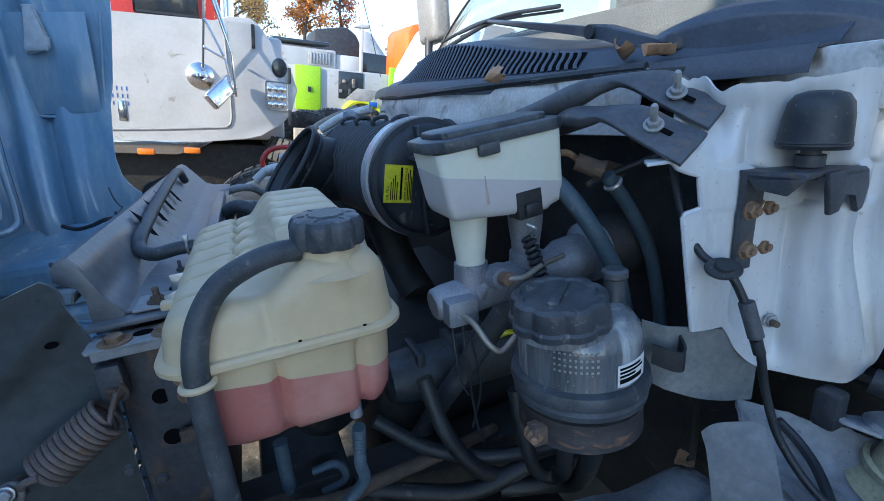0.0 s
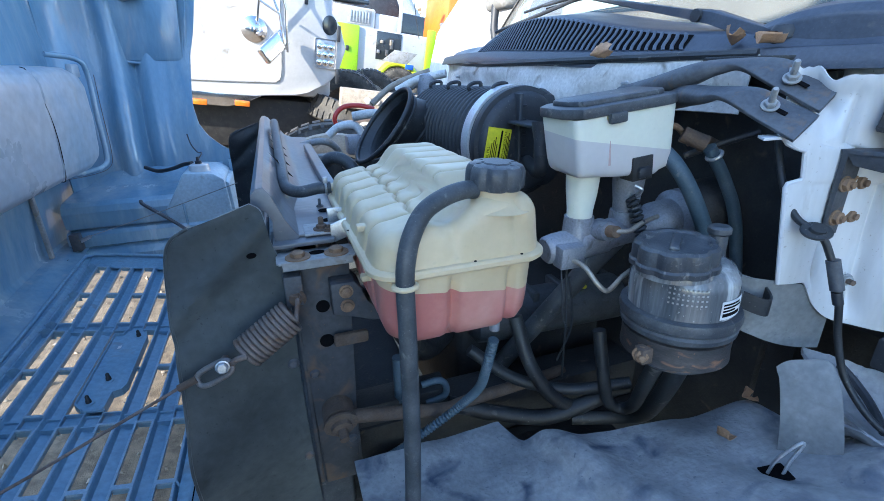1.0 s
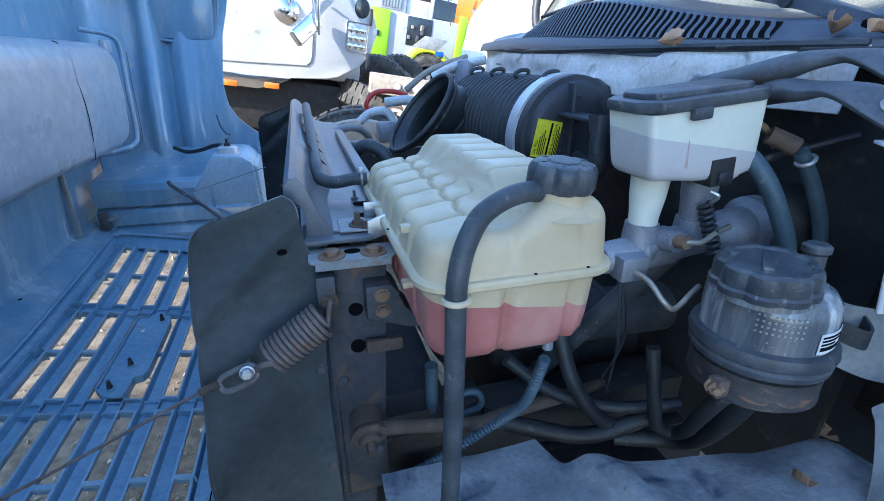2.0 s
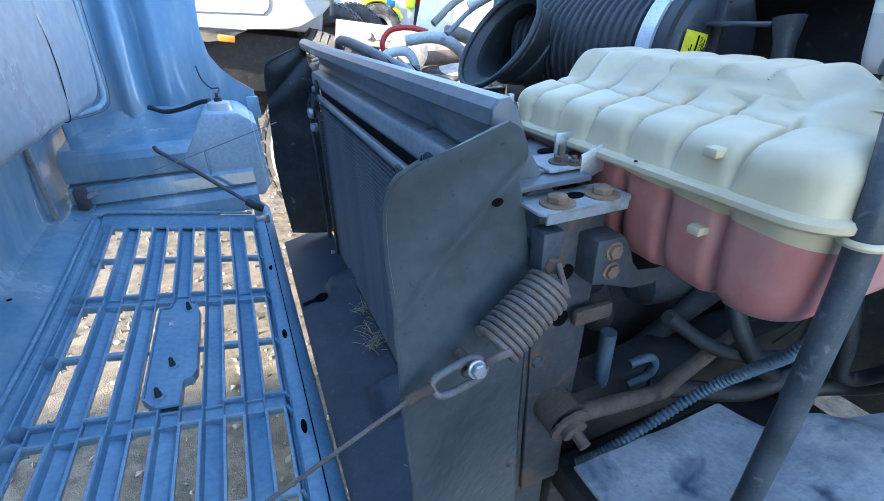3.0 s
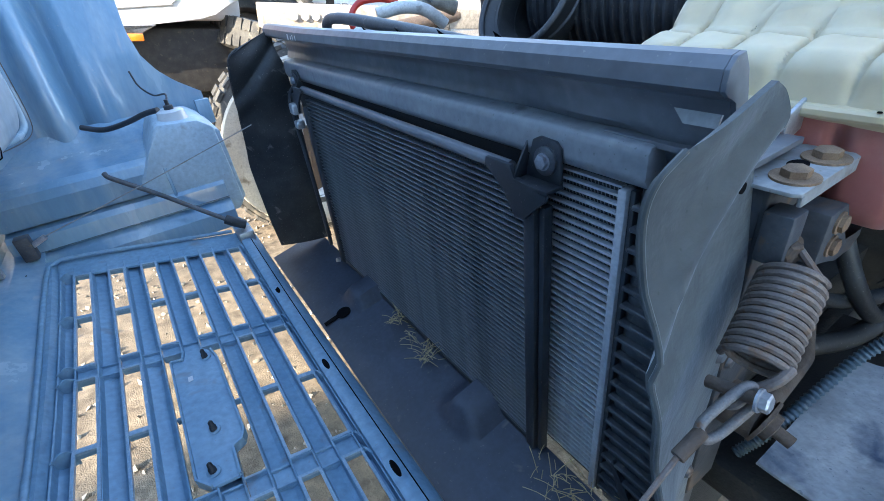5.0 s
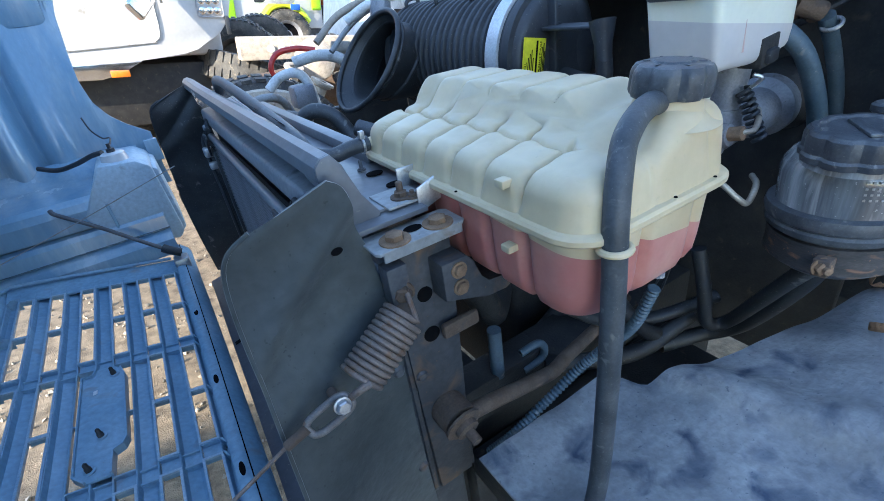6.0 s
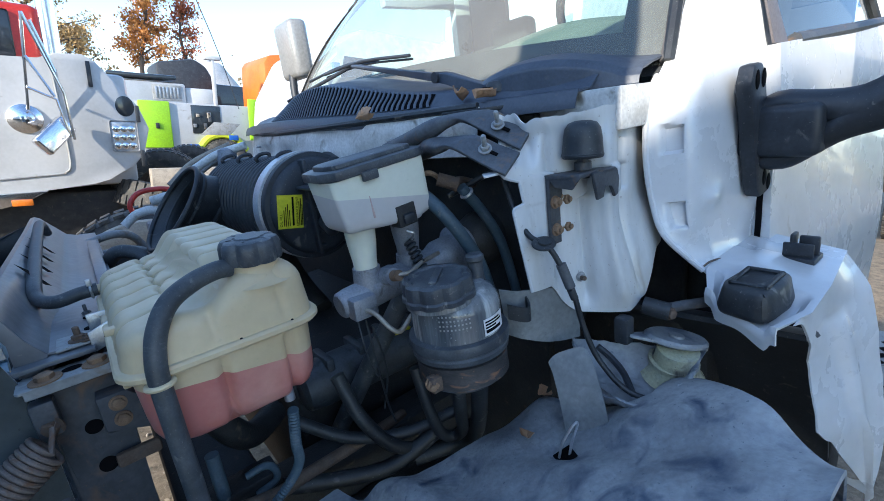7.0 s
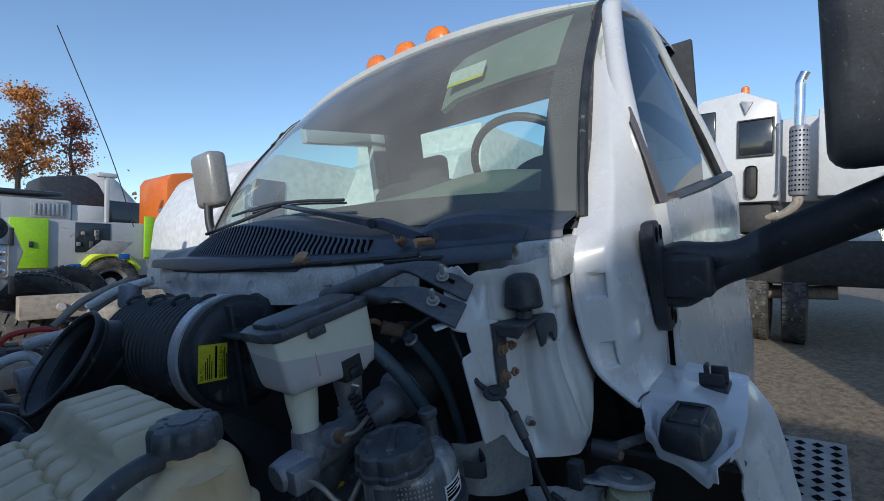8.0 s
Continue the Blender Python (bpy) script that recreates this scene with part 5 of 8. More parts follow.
def shelf_fn(u, v):
    """The inside of the hood's nose: a shelf beside the grille that turns up into the hood's top."""
    # carried past the fender and above view, to block the sun
    y = -0.05 + 2.70 * u
    pts2 = [(-0.962, gz(-0.962, y) - 0.002), (-1.02, 0.74 + 0.05 * S(1.2, 2.1, y)), (-1.055, 0.765 + 0.03 * S(1.2, 2.1, y)), (-1.068, 0.81), (-1.06, 0.95), (-1.045, 1.07), (-1.03, 1.13), (-1.02, 1.3), (-1.03, 1.6), (-1.09, 2.55)]
    k = v * (len(pts2) - 1)
    i = min(int(k), len(pts2) - 2)
    f = k - i
    return Vector((pts2[i][0] + (pts2[i + 1][0] - pts2[i][0]) * f, y, pts2[i][1] + (pts2[i + 1][1] - pts2[i][1]) * f))


part("top_inside", sheet(shelf_fn, 34, 36, 0.006), M_HOOD, hood, "blue oversprayed inside of the hood's top")


def panel_fn(u, v):
    """The stiffening box: its lower face, its front and its upper face, with a rounded end."""
    y = 0.1 + 2.20 * u
    e = S(0.0, 0.03, u) * S(1.0, 0.965, u) ** 0.5
    pts2 = [(-1.03, 1.100), (-0.93, 1.104), (-0.885, 1.112), (-0.870, 1.128), (-0.862, 1.16), (-0.852, 1.3), (-0.852, 1.43), (-0.862, 1.465), (-0.885, 1.482), (-0.94, 1.488), (-1.03, 1.49)]
    k = v * (len(pts2) - 1)
    i = min(int(k), len(pts2) - 2)
    f = k - i
    x = pts2[i][0] + (pts2[i + 1][0] - pts2[i][0]) * f
    z = pts2[i][1] + (pts2[i + 1][1] - pts2[i][1]) * f
    x -= 0.010 * math.exp(-((y - 1.835 - 0.04 * (1 - v)) / 0.0035) ** 2)
    x += 0.006 * math.sin(y * 3.1)
    zc = 1.295
    z = zc + (z - zc) * (1 - 0.22 * S(0.93, 1.0, u))
    return Vector((-1.03 + (x + 1.03) * e, y, z))


part("stiffener", sheet(panel_fn, 240, 40, 0.003), M_HOODGREY, hood, "raised grey stiffening panel with blue overspray")
part("panel_gap", tube([panel_fn((y - 0.1) / 2.2, v) + Vector((0.004, 0, 0)) for y, v in ((1.876, 0.18), (1.872, 0.3), (1.86, 0.5), (1.848, 0.7), (1.84, 0.82))], 0.0015, 6, 4), M_INKVOID, hood)
part("embossed_step", tube([(-0.99, 2.12, 1.085), (-0.93, 2.28, 1.075), (-0.895, 2.365, 1.085), (-0.885, 2.395, 1.13), (-0.885, 2.415, 1.3), (-0.885, 2.44, 1.46), (-0.90, 2.41, 1.52), (-0.98, 2.33, 1.54)], 0.011, 10, 6), M_HOOD, hood)
# thin dark line that paints in the shadow along the embossed step
part("step_shade_line", tube([(-0.98, 2.10, 1.075), (-0.92, 2.27, 1.062), (-0.88, 2.372, 1.072), (-0.868, 2.41, 1.13), (-0.868, 2.43, 1.3), (-0.868, 2.455, 1.46)], 0.0016, 6, 6), M_STEEL, hood)
part("top_bracket", box(-0.89, -0.868, 2.22, 2.30, 1.45, 1.50, 0.006), M_HOODGREY, hood)


def arch_x(z):
    tab = [(0.62, -0.35), (0.95, -0.365), (1.08, -0.358), (1.13, -0.43), (1.175, -0.475), (1.23, -0.506), (1.31, -0.518), (1.40, -0.512), (1.54, -0.495), (1.64, -0.466), (1.91, -0.405), (2.2, -0.35)]
    for (z0, a), (z1, c) in zip(tab, tab[1:]):
        if z <= z1:
            return a + (c - a) * min(1, max(0, (z - z0) / (z1 - z0)))
    return tab[-1][1]


def fender_fn(sign, yo):
    def fn(u, v):
        # height extended out of view so the fender keeps sun off the cowl
        z = 0.86 + 1.62 * v
        xe = arch_x(z)
        if u < 0.35:
            a = u / 0.35 * math.pi / 2
            x, y = -0.90 - 0.13 * math.cos(a) + 0.05 * math.sin(a), 2.33 + 0.17 * math.sin(a)
        else:
            f = (u - 0.35) / 0.65
            x, y = -0.85 + (xe + 0.85) * f, 2.50 + 0.012 * math.sin(f * 3.1)
            y += 0.035 * math.exp(-((x + 0.745) / 0.022) ** 2) - 0.015 * math.exp(-((x + 0.68) / 0.03) ** 2)
        y -= 0.055 * math.exp(-((x + 0.812) / 0.036) ** 2)
        y += 0.14 * S(1.05, 1.7, z)
        return Vector((x, yo + sign * y, z))
    return fn


part("fender_inside", sheet(fender_fn(1, 0), 96, 110, 0.006), M_HOOD, hood, "blue oversprayed inside of the fender with its wheel arch")
part("fender_inside", sheet(fender_fn(-1, 2.44), 96, 40, 0.006), M_HOOD, hood)
RP = prism([(-0.80, 1.52), (-0.545, 1.515), (-0.53, 1.53), (-0.495, 1.93), (-0.80, 1.93)], "y", 2.612, 2.622, 0.004)
part("fender_panel", RP, M_HOOD, hood)
part("embossed_border", tube([(-0.86, 2.614, 1.53), (-0.60, 2.622, 1.492), (-0.545, 2.624, 1.50), (-0.522, 2.625, 1.53), (-0.49, 2.632, 1.70), (-0.466, 2.634, 1.82), (-0.444, 2.634, 1.93)], 0.007, 8, 6), M_HOOD, hood)
fb = part("fender_bracket", prism([(-0.73, 1.76), (-0.645, 1.785), (-0.64, 1.83), (-0.655, 1.84), (-0.66, 1.95), (-0.70, 1.95), (-0.71, 1.82), (-0.735, 1.80)], "y", 2.565, 2.605, 0.008), M_HOODGREY, hood, "grey bracket on the fender")
part("bracket_step", box(-0.725, -0.65, 2.55, 2.58, 1.77, 1.80, 0.006), M_HOODGREY, fb)


def corner_fn(u, v):
    """The moulded step between the grille's end and the fender."""
    x = -1.03 + 0.60 * u
    pts2 = [(2.10, 0.69), (2.105, 0.745), (2.125, 0.765), (2.15, 0.775), (2.15, 0.782), (2.135, 0.79), (2.14, 0.83), (2.15, 0.843), (2.185, 0.848), (2.185, 0.858), (2.16, 0.865), (2.155, 0.925), (2.165, 0.948), (2.19, 0.962), (2.30, 0.972), (2.40, 0.985), (2.50, 1.04)]
    k = v * (len(pts2) - 1)
    i = min(int(k), len(pts2) - 2)
    f = k - i
    return Vector((x, pts2[i][0] + (pts2[i + 1][0] - pts2[i][0]) * f, pts2[i][1] + (pts2[i + 1][1] - pts2[i][1]) * f))


part("corner_step", sheet(corner_fn, 24, 64, 0.004), M_HOOD, hood, "", 24)
b = prism([(-0.62, 0.80), (-0.41, 0.72), (-0.385, 0.75), (-0.40, 1.02), (-0.44, 1.05), (-0.56, 1.06), (-0.60, 0.99), (-0.66, 0.90)], "y", 2.145, 2.46, 0.012)
part("lamp_housing", b, M_HOODPALE, hood, "pale headlamp housing in the corner")
part("housing_neck", lathe([(0.045, 0), (0.04, 0.03), (0.03, 0.035), (0, 0.035)], 24, Matrix.Translation((-0.50, 2.22, 1.05))), M_WHITE, hood)
part("housing_knob", lathe([(0.014, 0), (0.014, 0.012), (0.006, 0.014), (0.006, 0.03), (0, 0.03)], 12, Matrix.Translation((-0.50, 2.22, 1.085))), M_BLACK, hood)
part("mounting_plate", box(-0.40, -0.35, 2.44, 2.47, 0.97, 1.06, 0.004), M_HOOD, hood)
part("housing_step", prism([(-0.395, 0.74), (-0.375, 0.76), (-0.385, 1.0), (-0.40, 1.01)], "y", 2.16, 2.44, 0.004), M_HOODPALE, hood)
part("housing_groove", box(-0.585, -0.575, 2.139, 2.147, 0.80, 0.93, 0.002), M_HOOD, hood)
part("wiring", tube([(-0.76, 2.44, 1.05), (-0.70, 2.40, 1.035), (-0.63, 2.35, 1.05), (-0.57, 2.29, 1.075), (-0.53, 2.25, 1.085)], 0.009, 10), M_BLACK, hood, "black wiring loom")
part("wire", tube([(-0.56, 2.47, 1.19), (-0.55, 2.46, 1.14), (-0.52, 2.40, 1.11), (-0.49, 2.30, 1.12), (-0.50, 2.23, 1.10)], 0.003, 6), M_BLACK, hood)
b = tube([(-0.735, 2.135, 0.962), (-0.728, 2.125, 0.950), (-0.70, 2.115, 0.928), (-0.62, 2.095, 0.865), (-0.54, 2.06, 0.80), (-0.46, 2.03, 0.735)], 0.0075, 10, 6)
part("stay_lever", b, M_STEEL, hood, "dark bent stay lever")
part("lever_boot", tube([(-0.475, 2.04, 0.745), (-0.45, 2.025, 0.73), (-0.425, 2.02, 0.715)], 0.016, 12, 4), M_RUBBER, hood)
part("hinge_fitting", box(-0.46, -0.41, 1.99, 2.05, 0.66, 0.70, 0.006), M_ZINC, hood)
part("cable_stud", tube([(-0.975, 2.09, 0.825), (-0.93, 2.085, 0.845)], 0.008, 12, 0), M_ZINC, hood)
part("stud_bracket", box(-1.0, -0.965, 2.075, 2.11, 0.79, 0.86, 0.003), M_STEEL, hood)
part("side_bracket", box(-1.045, -1.03, 1.98, 2.0, 0.80, 1.11, 0.004, m=I4), M_GREYSTEEL, hood)
for x, y in ((-1.02, 1.95), (-1.0, 2.0), (-1.02, 1.5), (-1.01, 1.2)):
    part("shelf_hole", lathe([(0, 0), (0.006, 0), (0.006, 0.001), (0, 0.001)], 12, Matrix.Translation((x, y, 0.783))), M_INKVOID, hood)
solid("hood_cable", tube([(-0.33, 1.90, 1.05), (-0.64, 2.0, 0.94), (-0.945, 2.088, 0.842)], 0.0018, 6, 3), M_GREYSTEEL, "thin steel hood stay cable", "cable", (-0.6, 2.0, 0.95))

# ---- wheelhouse liner ----


def liner_fn(u, v):
    """The arched liner: a low flat sheet at the front that climbs over the wheel into a broad bulge."""
    x = -0.11 + 0.74 * u
    far = 0.585 - 0.07 * S(0.172, 0.190, x) - 0.47 * max(0.0, x - 0.19)
    far += (0.17 - far) * S(0.525, 0.565, x)
    y = far + (-0.08 - far) * v
    z = 0.80 + (0.585 - y) * (0.08 + 0.33 * S(0.08, 0.42, x))
    z += 0.030 * math.exp(-(abs(x - 0.535) / 0.095) ** 3 - (abs(y - 0.10) / 0.12) ** 3)
    z -= 0.018 * math.exp(-((x - 0.425 - 0.25 * (0.23 - y)) / 0.040) ** 2) * S(0.36, 0.28, y)
    z += 0.022 * S(0.20, 0.235, x + 0.10 * (y - 0.4)) * S(0.30, 0.24, x + 0.10 * (y - 0.4))
    z += 0.035 * math.exp(-((x - 0.51) / 0.05) ** 2 - ((y - 0.36) / 0.05) ** 2)
    z -= 0.30 * S(0.055, 0.15, 0.75 * (x - 0.53) - 0.6 * (y - 0.09)) * S(0.40, 0.50, x)
    z += 0.016 * noise.noise((x * 7, y * 7, 3.0)) + 0.0035 * noise.noise((x * 21, y * 21, 0))
    return Vector((x, y, z))


liner = thing("wheelhouse_liner", "dusty grey plastic wheelhouse liner, dented and stained", "wheelhouse liner", (0.3, 0.3, 0.8))
part("panel", sheet(liner_fn, 120, 100, 0.004), M_MAT, liner)
at = liner_fn(0.716, 0.357)
way = (liner_fn(0.74, 0.357) - at).cross(at - liner_fn(0.716, 0.39))
way = way if way.z > 0 else -way
b = box(-0.022, 0.022, -0.016, 0.016, 0, 0.002, 0.001, 1, m=axis_pose(at + way.normalized() * 0.002, way) @ pose(0, 0, 0, 0, 0, 40))
part("slot", b, M_INKVOID, liner)
b = tube([at + Vector(p) for p in ((-0.008, 0.007, 0.0), (0.0, 0.005, 0.024), (0.017, -0.003, 0.05), (0.024, -0.007, 0.052), (0.010, -0.005, 0.024), (-0.002, -0.007, 0.0))], 0.0022, 7)
part("cotter_pin", b, M_ZINC, liner, "bright bent wire pin")
b = tube([(0.56, 0.13, 0.985), (0.585, 0.125, 0.99), (0.62, 0.115, 0.985)], 0.004, 6)
part("crack", b, M_INKVOID, liner)
M_GUARD = mat("dusty_grey_rubber", (0.17, 0.178, 0.178), (0.25, 0.255, 0.25), 0.75, 0, 9, 0.15, 0.6, (0.13, 0.14, 0.15), 0.25)
guard = thing("splash_guard", "dusty grey hanging rubber guard strip", "rubber guard", (0.53, 0.33, 0.95))


def strip_fn(u, v):
    a = Vector((0.478, 0.305, 1.051)).lerp(Vector((0.527, 0.262, 1.067)), u)
    c = Vector((0.462, 0.262, 0.915)).lerp(Vector((0.492, 0.200, 0.945)), u)
    p = a.lerp(c, v) + Vector((-0.5, -0.8, 0)) * 0.010 * math.sin(math.pi * v)
    p.z -= 0.012 * (2 * u - 1) ** 4 * (1 - S(0, 0.2, v))
    return p


part("strip", sheet(strip_fn, 18, 18, 0.004), M_GUARD, guard)
part("fastener", bolt((0.507, 0.276, 1.040), (-0.3, -0.9, 0.2), 0.006, 0.005, 1.5), M_CAP, guard)

# ---- engine and frame, dark in the depth of the bay ----
M_OILALU = mat("oily_cast_aluminium", (0.10, 0.11, 0.12), (0.06, 0.062, 0.066), 0.5, 0.4, 18, 0.2, 0.5, (0.05, 0.045, 0.04), 0.3)
eng = thing("engine", "dark oily engine block and covers deep in the bay", "engine", (0.4, 1.25, 0.5))
part("block", box(0.20, 0.95, 0.86, 1.62, 0.45, 0.92, 0.03, 3), M_DARK, eng)
part("valve_cover", lathe([(0, 0), (0.04, 0.0), (0.055, 0.01), (0.06, 0.05), (0.06, 0.45), (0.05, 0.48), (0, 0.48)], 20, axis_pose((0.22, 0.84, 0.88), (1, -0.06, 0.02))), M_OILALU, eng)
for k in range(5):
    part("rib", box(0.28 + k * 0.085, 0.30 + k * 0.085, 0.79, 0.88, 0.86, 0.95, 0.006), M_OILALU, eng)
part("dipstick_handle", tube([(0.47, 0.80, 0.935), (0.50, 0.79, 0.945), (0.52, 0.80, 0.935)], 0.006, 8), M_YELLOW, eng, "yellow dipstick handle")
part("manifold_pipe", tube([(0.02, 0.75, 0.98), (0.06, 0.76, 0.90), (0.10, 0.80, 0.86), (0.16, 0.86, 0.85)], 0.028, 14), M_DARK, eng)
part("upper_radiator_hose", tube([(-0.11, 1.05, 1.10), (0.0, 1.06, 1.12), (0.1, 1.10, 1.05), (0.2, 1.2, 0.98)], 0.026, 16), M_HOSE, eng)
part("heater_hose", tube([(-0.06, 1.34, 1.17), (-0.02, 1.30, 1.22), (0.03, 1.28, 1.20), (0.06, 1.24, 1.13), (0.1, 1.22, 1.05)], 0.018, 14), M_HOSE, eng)
part("heater_hose", tube([(0.02, 1.12, 1.20), (0.05, 1.08, 1.18), (0.08, 1.05, 1.12)], 0.018, 14), M_HOSE, eng)
b = tube([(0.452, 0.602, 1.175), (0.416, 0.645, 1.089), (0.365, 0.70, 0.97), (0.31, 0.765, 0.835), (0.267, 0.814, 0.727), (0.24, 0.85, 0.66)], 0.021, 16)
part("steering_hose", b, M_HOSE, eng, "thick black rubber hose")
for pts, r in (([(0.10, 0.67, 0.80), (0.20, 0.645, 0.765), (0.31, 0.61, 0.75), (0.43, 0.585, 0.79)], 0.017), ([(0.255, 0.68, 0.97), (0.275, 0.64, 0.87), (0.33, 0.61, 0.785), (0.43, 0.60, 0.735)], 0.015), ([(0.16, 0.70, 0.90), (0.25, 0.66, 0.83), (0.36, 0.62, 0.80), (0.47, 0.56, 0.83)], 0.013)):
    part("hose", tube(pts, r, 14), M_RUBBER, eng, "dark rubber hose low in the bay")
for pts in ([(0.285, 0.56, 1.12), (0.290, 0.555, 1.02), (0.31, 0.58, 0.92), (0.34, 0.62, 0.84)], [(0.30, 0.57, 1.10), (0.315, 0.57, 1.0), (0.31, 0.60, 0.90)]):
    part("wire", tube(pts, 0.0022, 6), M_BLACK, eng)
part("intake_pipe", tube([(0.36, 1.30, 1.16), (0.40, 1.25, 1.0), (0.42, 1.15, 0.92)], 0.05, 18), M_DARK, eng)
loom = thing("corrugated_conduit", "grey-blue corrugated conduit crossing the bay", "conduit", (0.1, 0.66, 0.84))
part("sleeve", tube([(0.099, 0.464, 1.078), (0.097, 0.485, 1.01), (0.104, 0.525, 0.945), (0.085, 0.562, 0.885), (0.03, 0.583, 0.83), (-0.03, 0.60, 0.781), (-0.07, 0.62, 0.745)], lambda s: 0.0074 + 0.0011 * math.sin(s * 420), 12, 56), M_BLUEHOSE, loom)
rail = thing("chassis_rail", "dark rusty chassis rail under the engine", "chassis rail", (0.8, 0.75, 0.55))
b = prism([(0.70, 0.50), (0.80, 0.50), (0.80, 0.52), (0.72, 0.52), (0.72, 0.74), (0.80, 0.74), (0.80, 0.76), (0.70, 0.76)], "x", -0.12, 2.2, 0.002)
part("rail", b, M_DARK, rail)
b = box(-0.10, 0.10, 0.66, 0.72, 0.80, 0.85, 0.005)
part("cross_bracket", b, M_DARK, rail)
b = tube([(0.0, 0.67, 0.94), (0.0, 0.67, 0.84)], 0.012, 12, 0)
tube([(0.04, 0.655, 0.875), (0.075, 0.65, 0.88), (0.09, 0.65, 0.86), (0.085, 0.655, 0.835), (0.05, 0.66, 0.825)], 0.007, 10, 6, b)
part("bent_pipe", b, M_BLUEHOSE, rail)
part("lower_panel", box(-0.08, 0.7, 0.66, 0.70, 0.40, 0.66, 0.01), M_DARK, rail)
# dark box added to cover pale ground and keep the bay's depth black
part("crossmember", box(-0.08, 0.13, 0.80, 1.75, 0.52, 0.60, 0.02), M_DARK, rail)
part("inner_tray", box(0.0, 0.5, 0.42, 0.68, 0.62, 0.66, 0.01), M_DARK, rail)
part("front_shield", box(-0.085, 0.01, 0.46, 0.66, 0.66, 0.72, 0.01), M_DARK, rail)
for pts, r in (([(0.425, 0.61, 1.34), (0.432, 0.545, 1.325), (0.447, 0.505, 1.29), (0.483, 0.49, 1.227), (0.511, 0.485, 1.168), (0.53, 0.48, 1.08)], 0.0130), ([(0.500, 0.505, 1.325), (0.544, 0.50, 1.267), (0.581, 0.495, 1.198), (0.606, 0.49, 1.096), (0.61, 0.485, 1.03)], 0.0105)):
    h = thing("coolant_hose", "blue-grey rubber hose running down the firewall", "hose", pts[1], group="hoses at the firewall")
    part("pipe", tube(pts, r, 16), M_BLUEHOSE, h)
    if r < 0.012:
        part("clamp", ring(Vector(pts[0]) + Vector((0.006, -0.007, -0.012)), Vector(pts[1]) - Vector(pts[0]), r + 0.001, 0.003), M_ZINC, h)
        part("brass_fitting", tube([(0.470, 0.535, 1.345), (0.498, 0.51, 1.330)], 0.013, 12, 0), M_RUST, h)
        part("elbow_fitting", tube([(0.50, 0.52, 1.325), (0.53, 0.545, 1.33), (0.58, 0.56, 1.315)], 0.010, 10, 4), M_RUST, h)
        part("vacuum_tube", tube([(0.60, 0.50, 1.345), (0.56, 0.53, 1.325), (0.52, 0.57, 1.30)], 0.006, 8, 4), M_BLACK, h)
b = tube([(0.435, 0.56, 1.35), (0.455, 0.55, 1.358), (0.472, 0.545, 1.352), (0.500, 0.545, 1.325)], 0.005, 8)
solid("copper_pipe", b, M_RUSTBOLT, "thin bent copper pipe at the firewall", "pipe", (0.43, 0.62, 1.37))
booster = thing("brake_booster", "dark round brake booster on the firewall", "brake booster", (0.58, 0.58, 1.2))
part("drum", lathe([(0, 0), (0.03, 0), (0.05, 0.02), (0.06, 0.05), (0.06, 0.10), (0, 0.1)], 30, axis_pose((0.545, 0.575, 1.188), (1, 0, 0.05))), M_DARK, booster)

# ---- white cowl side and firewall ----
side = thing("cowl_side_panel", "white painted cowl side panel with flutes and dirt streaks", "body panel", (0.6, 0.3, 1.05))
PLAN = [(0.462, 0.372), (0.484, 0.364), (0.506, 0.355), (0.530, 0.345), (0.556, 0.334), (0.585, 0.318), (0.612, 0.294), (0.645, 0.274), (0.70, 0.278), (0.77, 0.298)]


def along(pts2, u):
    k = u * (len(pts2) - 1)
    i = min(int(k), len(pts2) - 2)
    f = k - i
    return tuple(a + (c - a) * f for a, c in zip(pts2[i], pts2[i + 1]))


def cowl_side_fn(u, v):
    bot = 1.150 - 0.060 * S(0.30, 0.58, u) + 0.02 * S(0.74, 0.80, u) + 0.07 * S(0.82, 0.95, u)
    top = 1.445 - 0.010 * S(0.2, 0.4, u) + 0.01 * S(0.5, 0.9, u) - 0.014 * math.exp(-((u - 0.27) / 0.05) ** 2) + 0.004 * noise.noise((u * 20, 0, 0))
    z = bot + (top - bot) * v
    notch = 0.105 * S(1.296, 1.304, z) * S(1.350, 1.342, z) * (1 - u)
    x, y = along(PLAN, u + notch)
    flute = 0.013 * math.exp(-((u - 0.60) / 0.03) ** 2) - 0.010 * math.exp(-((u - 0.72) / 0.035) ** 2) + 0.008 * math.exp(-((u - 0.40) / 0.03) ** 2) + 0.010 * math.exp(-((u - 0.80) / 0.02) ** 2)
    flute *= S(0.0, 0.12, v) * S(1.0, 0.82, v)
    slant = 0.062 * (1 - v) * (1 - S(0.0, 0.5, u)) - 0.105 * S(0.66, 0.92, v) * (1 - S(0.0, 0.45, u))
    return Vector((x + flute * 0.6 + abs(slant) * 0.6 - 0.008 * S(0.9, 1, v), y + flute - slant * 0.4 - 0.035 * S(0.5, 0.8, u) * S(0.5, 0.0, v), z))


part("panel", sheet(cowl_side_fn, 96, 120, 0.003), M_STREAK, side)
part("edge_flange", tube([cowl_side_fn(0, k / 60) for k in range(61)], 0.0035, 8, 0), M_WHITE, side)
part("side_tab", prism([(0.430, 0.368), (0.500, 0.362), (0.505, 0.385), (0.45, 0.392)], "z", 1.357, 1.361, 0.001), M_WHITE, side)
b = sheet(lambda u, v: Vector((0.458 + 0.138 * u + 0.012 * v * (1 - u), 0.366 - 0.040 * u + 0.02 * S(0.1, 0.0, u), 1.160 - 0.025 * u - (0.090 + 0.012 * u) * v - 0.01 * math.sin(3.1 * u) * v)), 24, 16, 0.003)
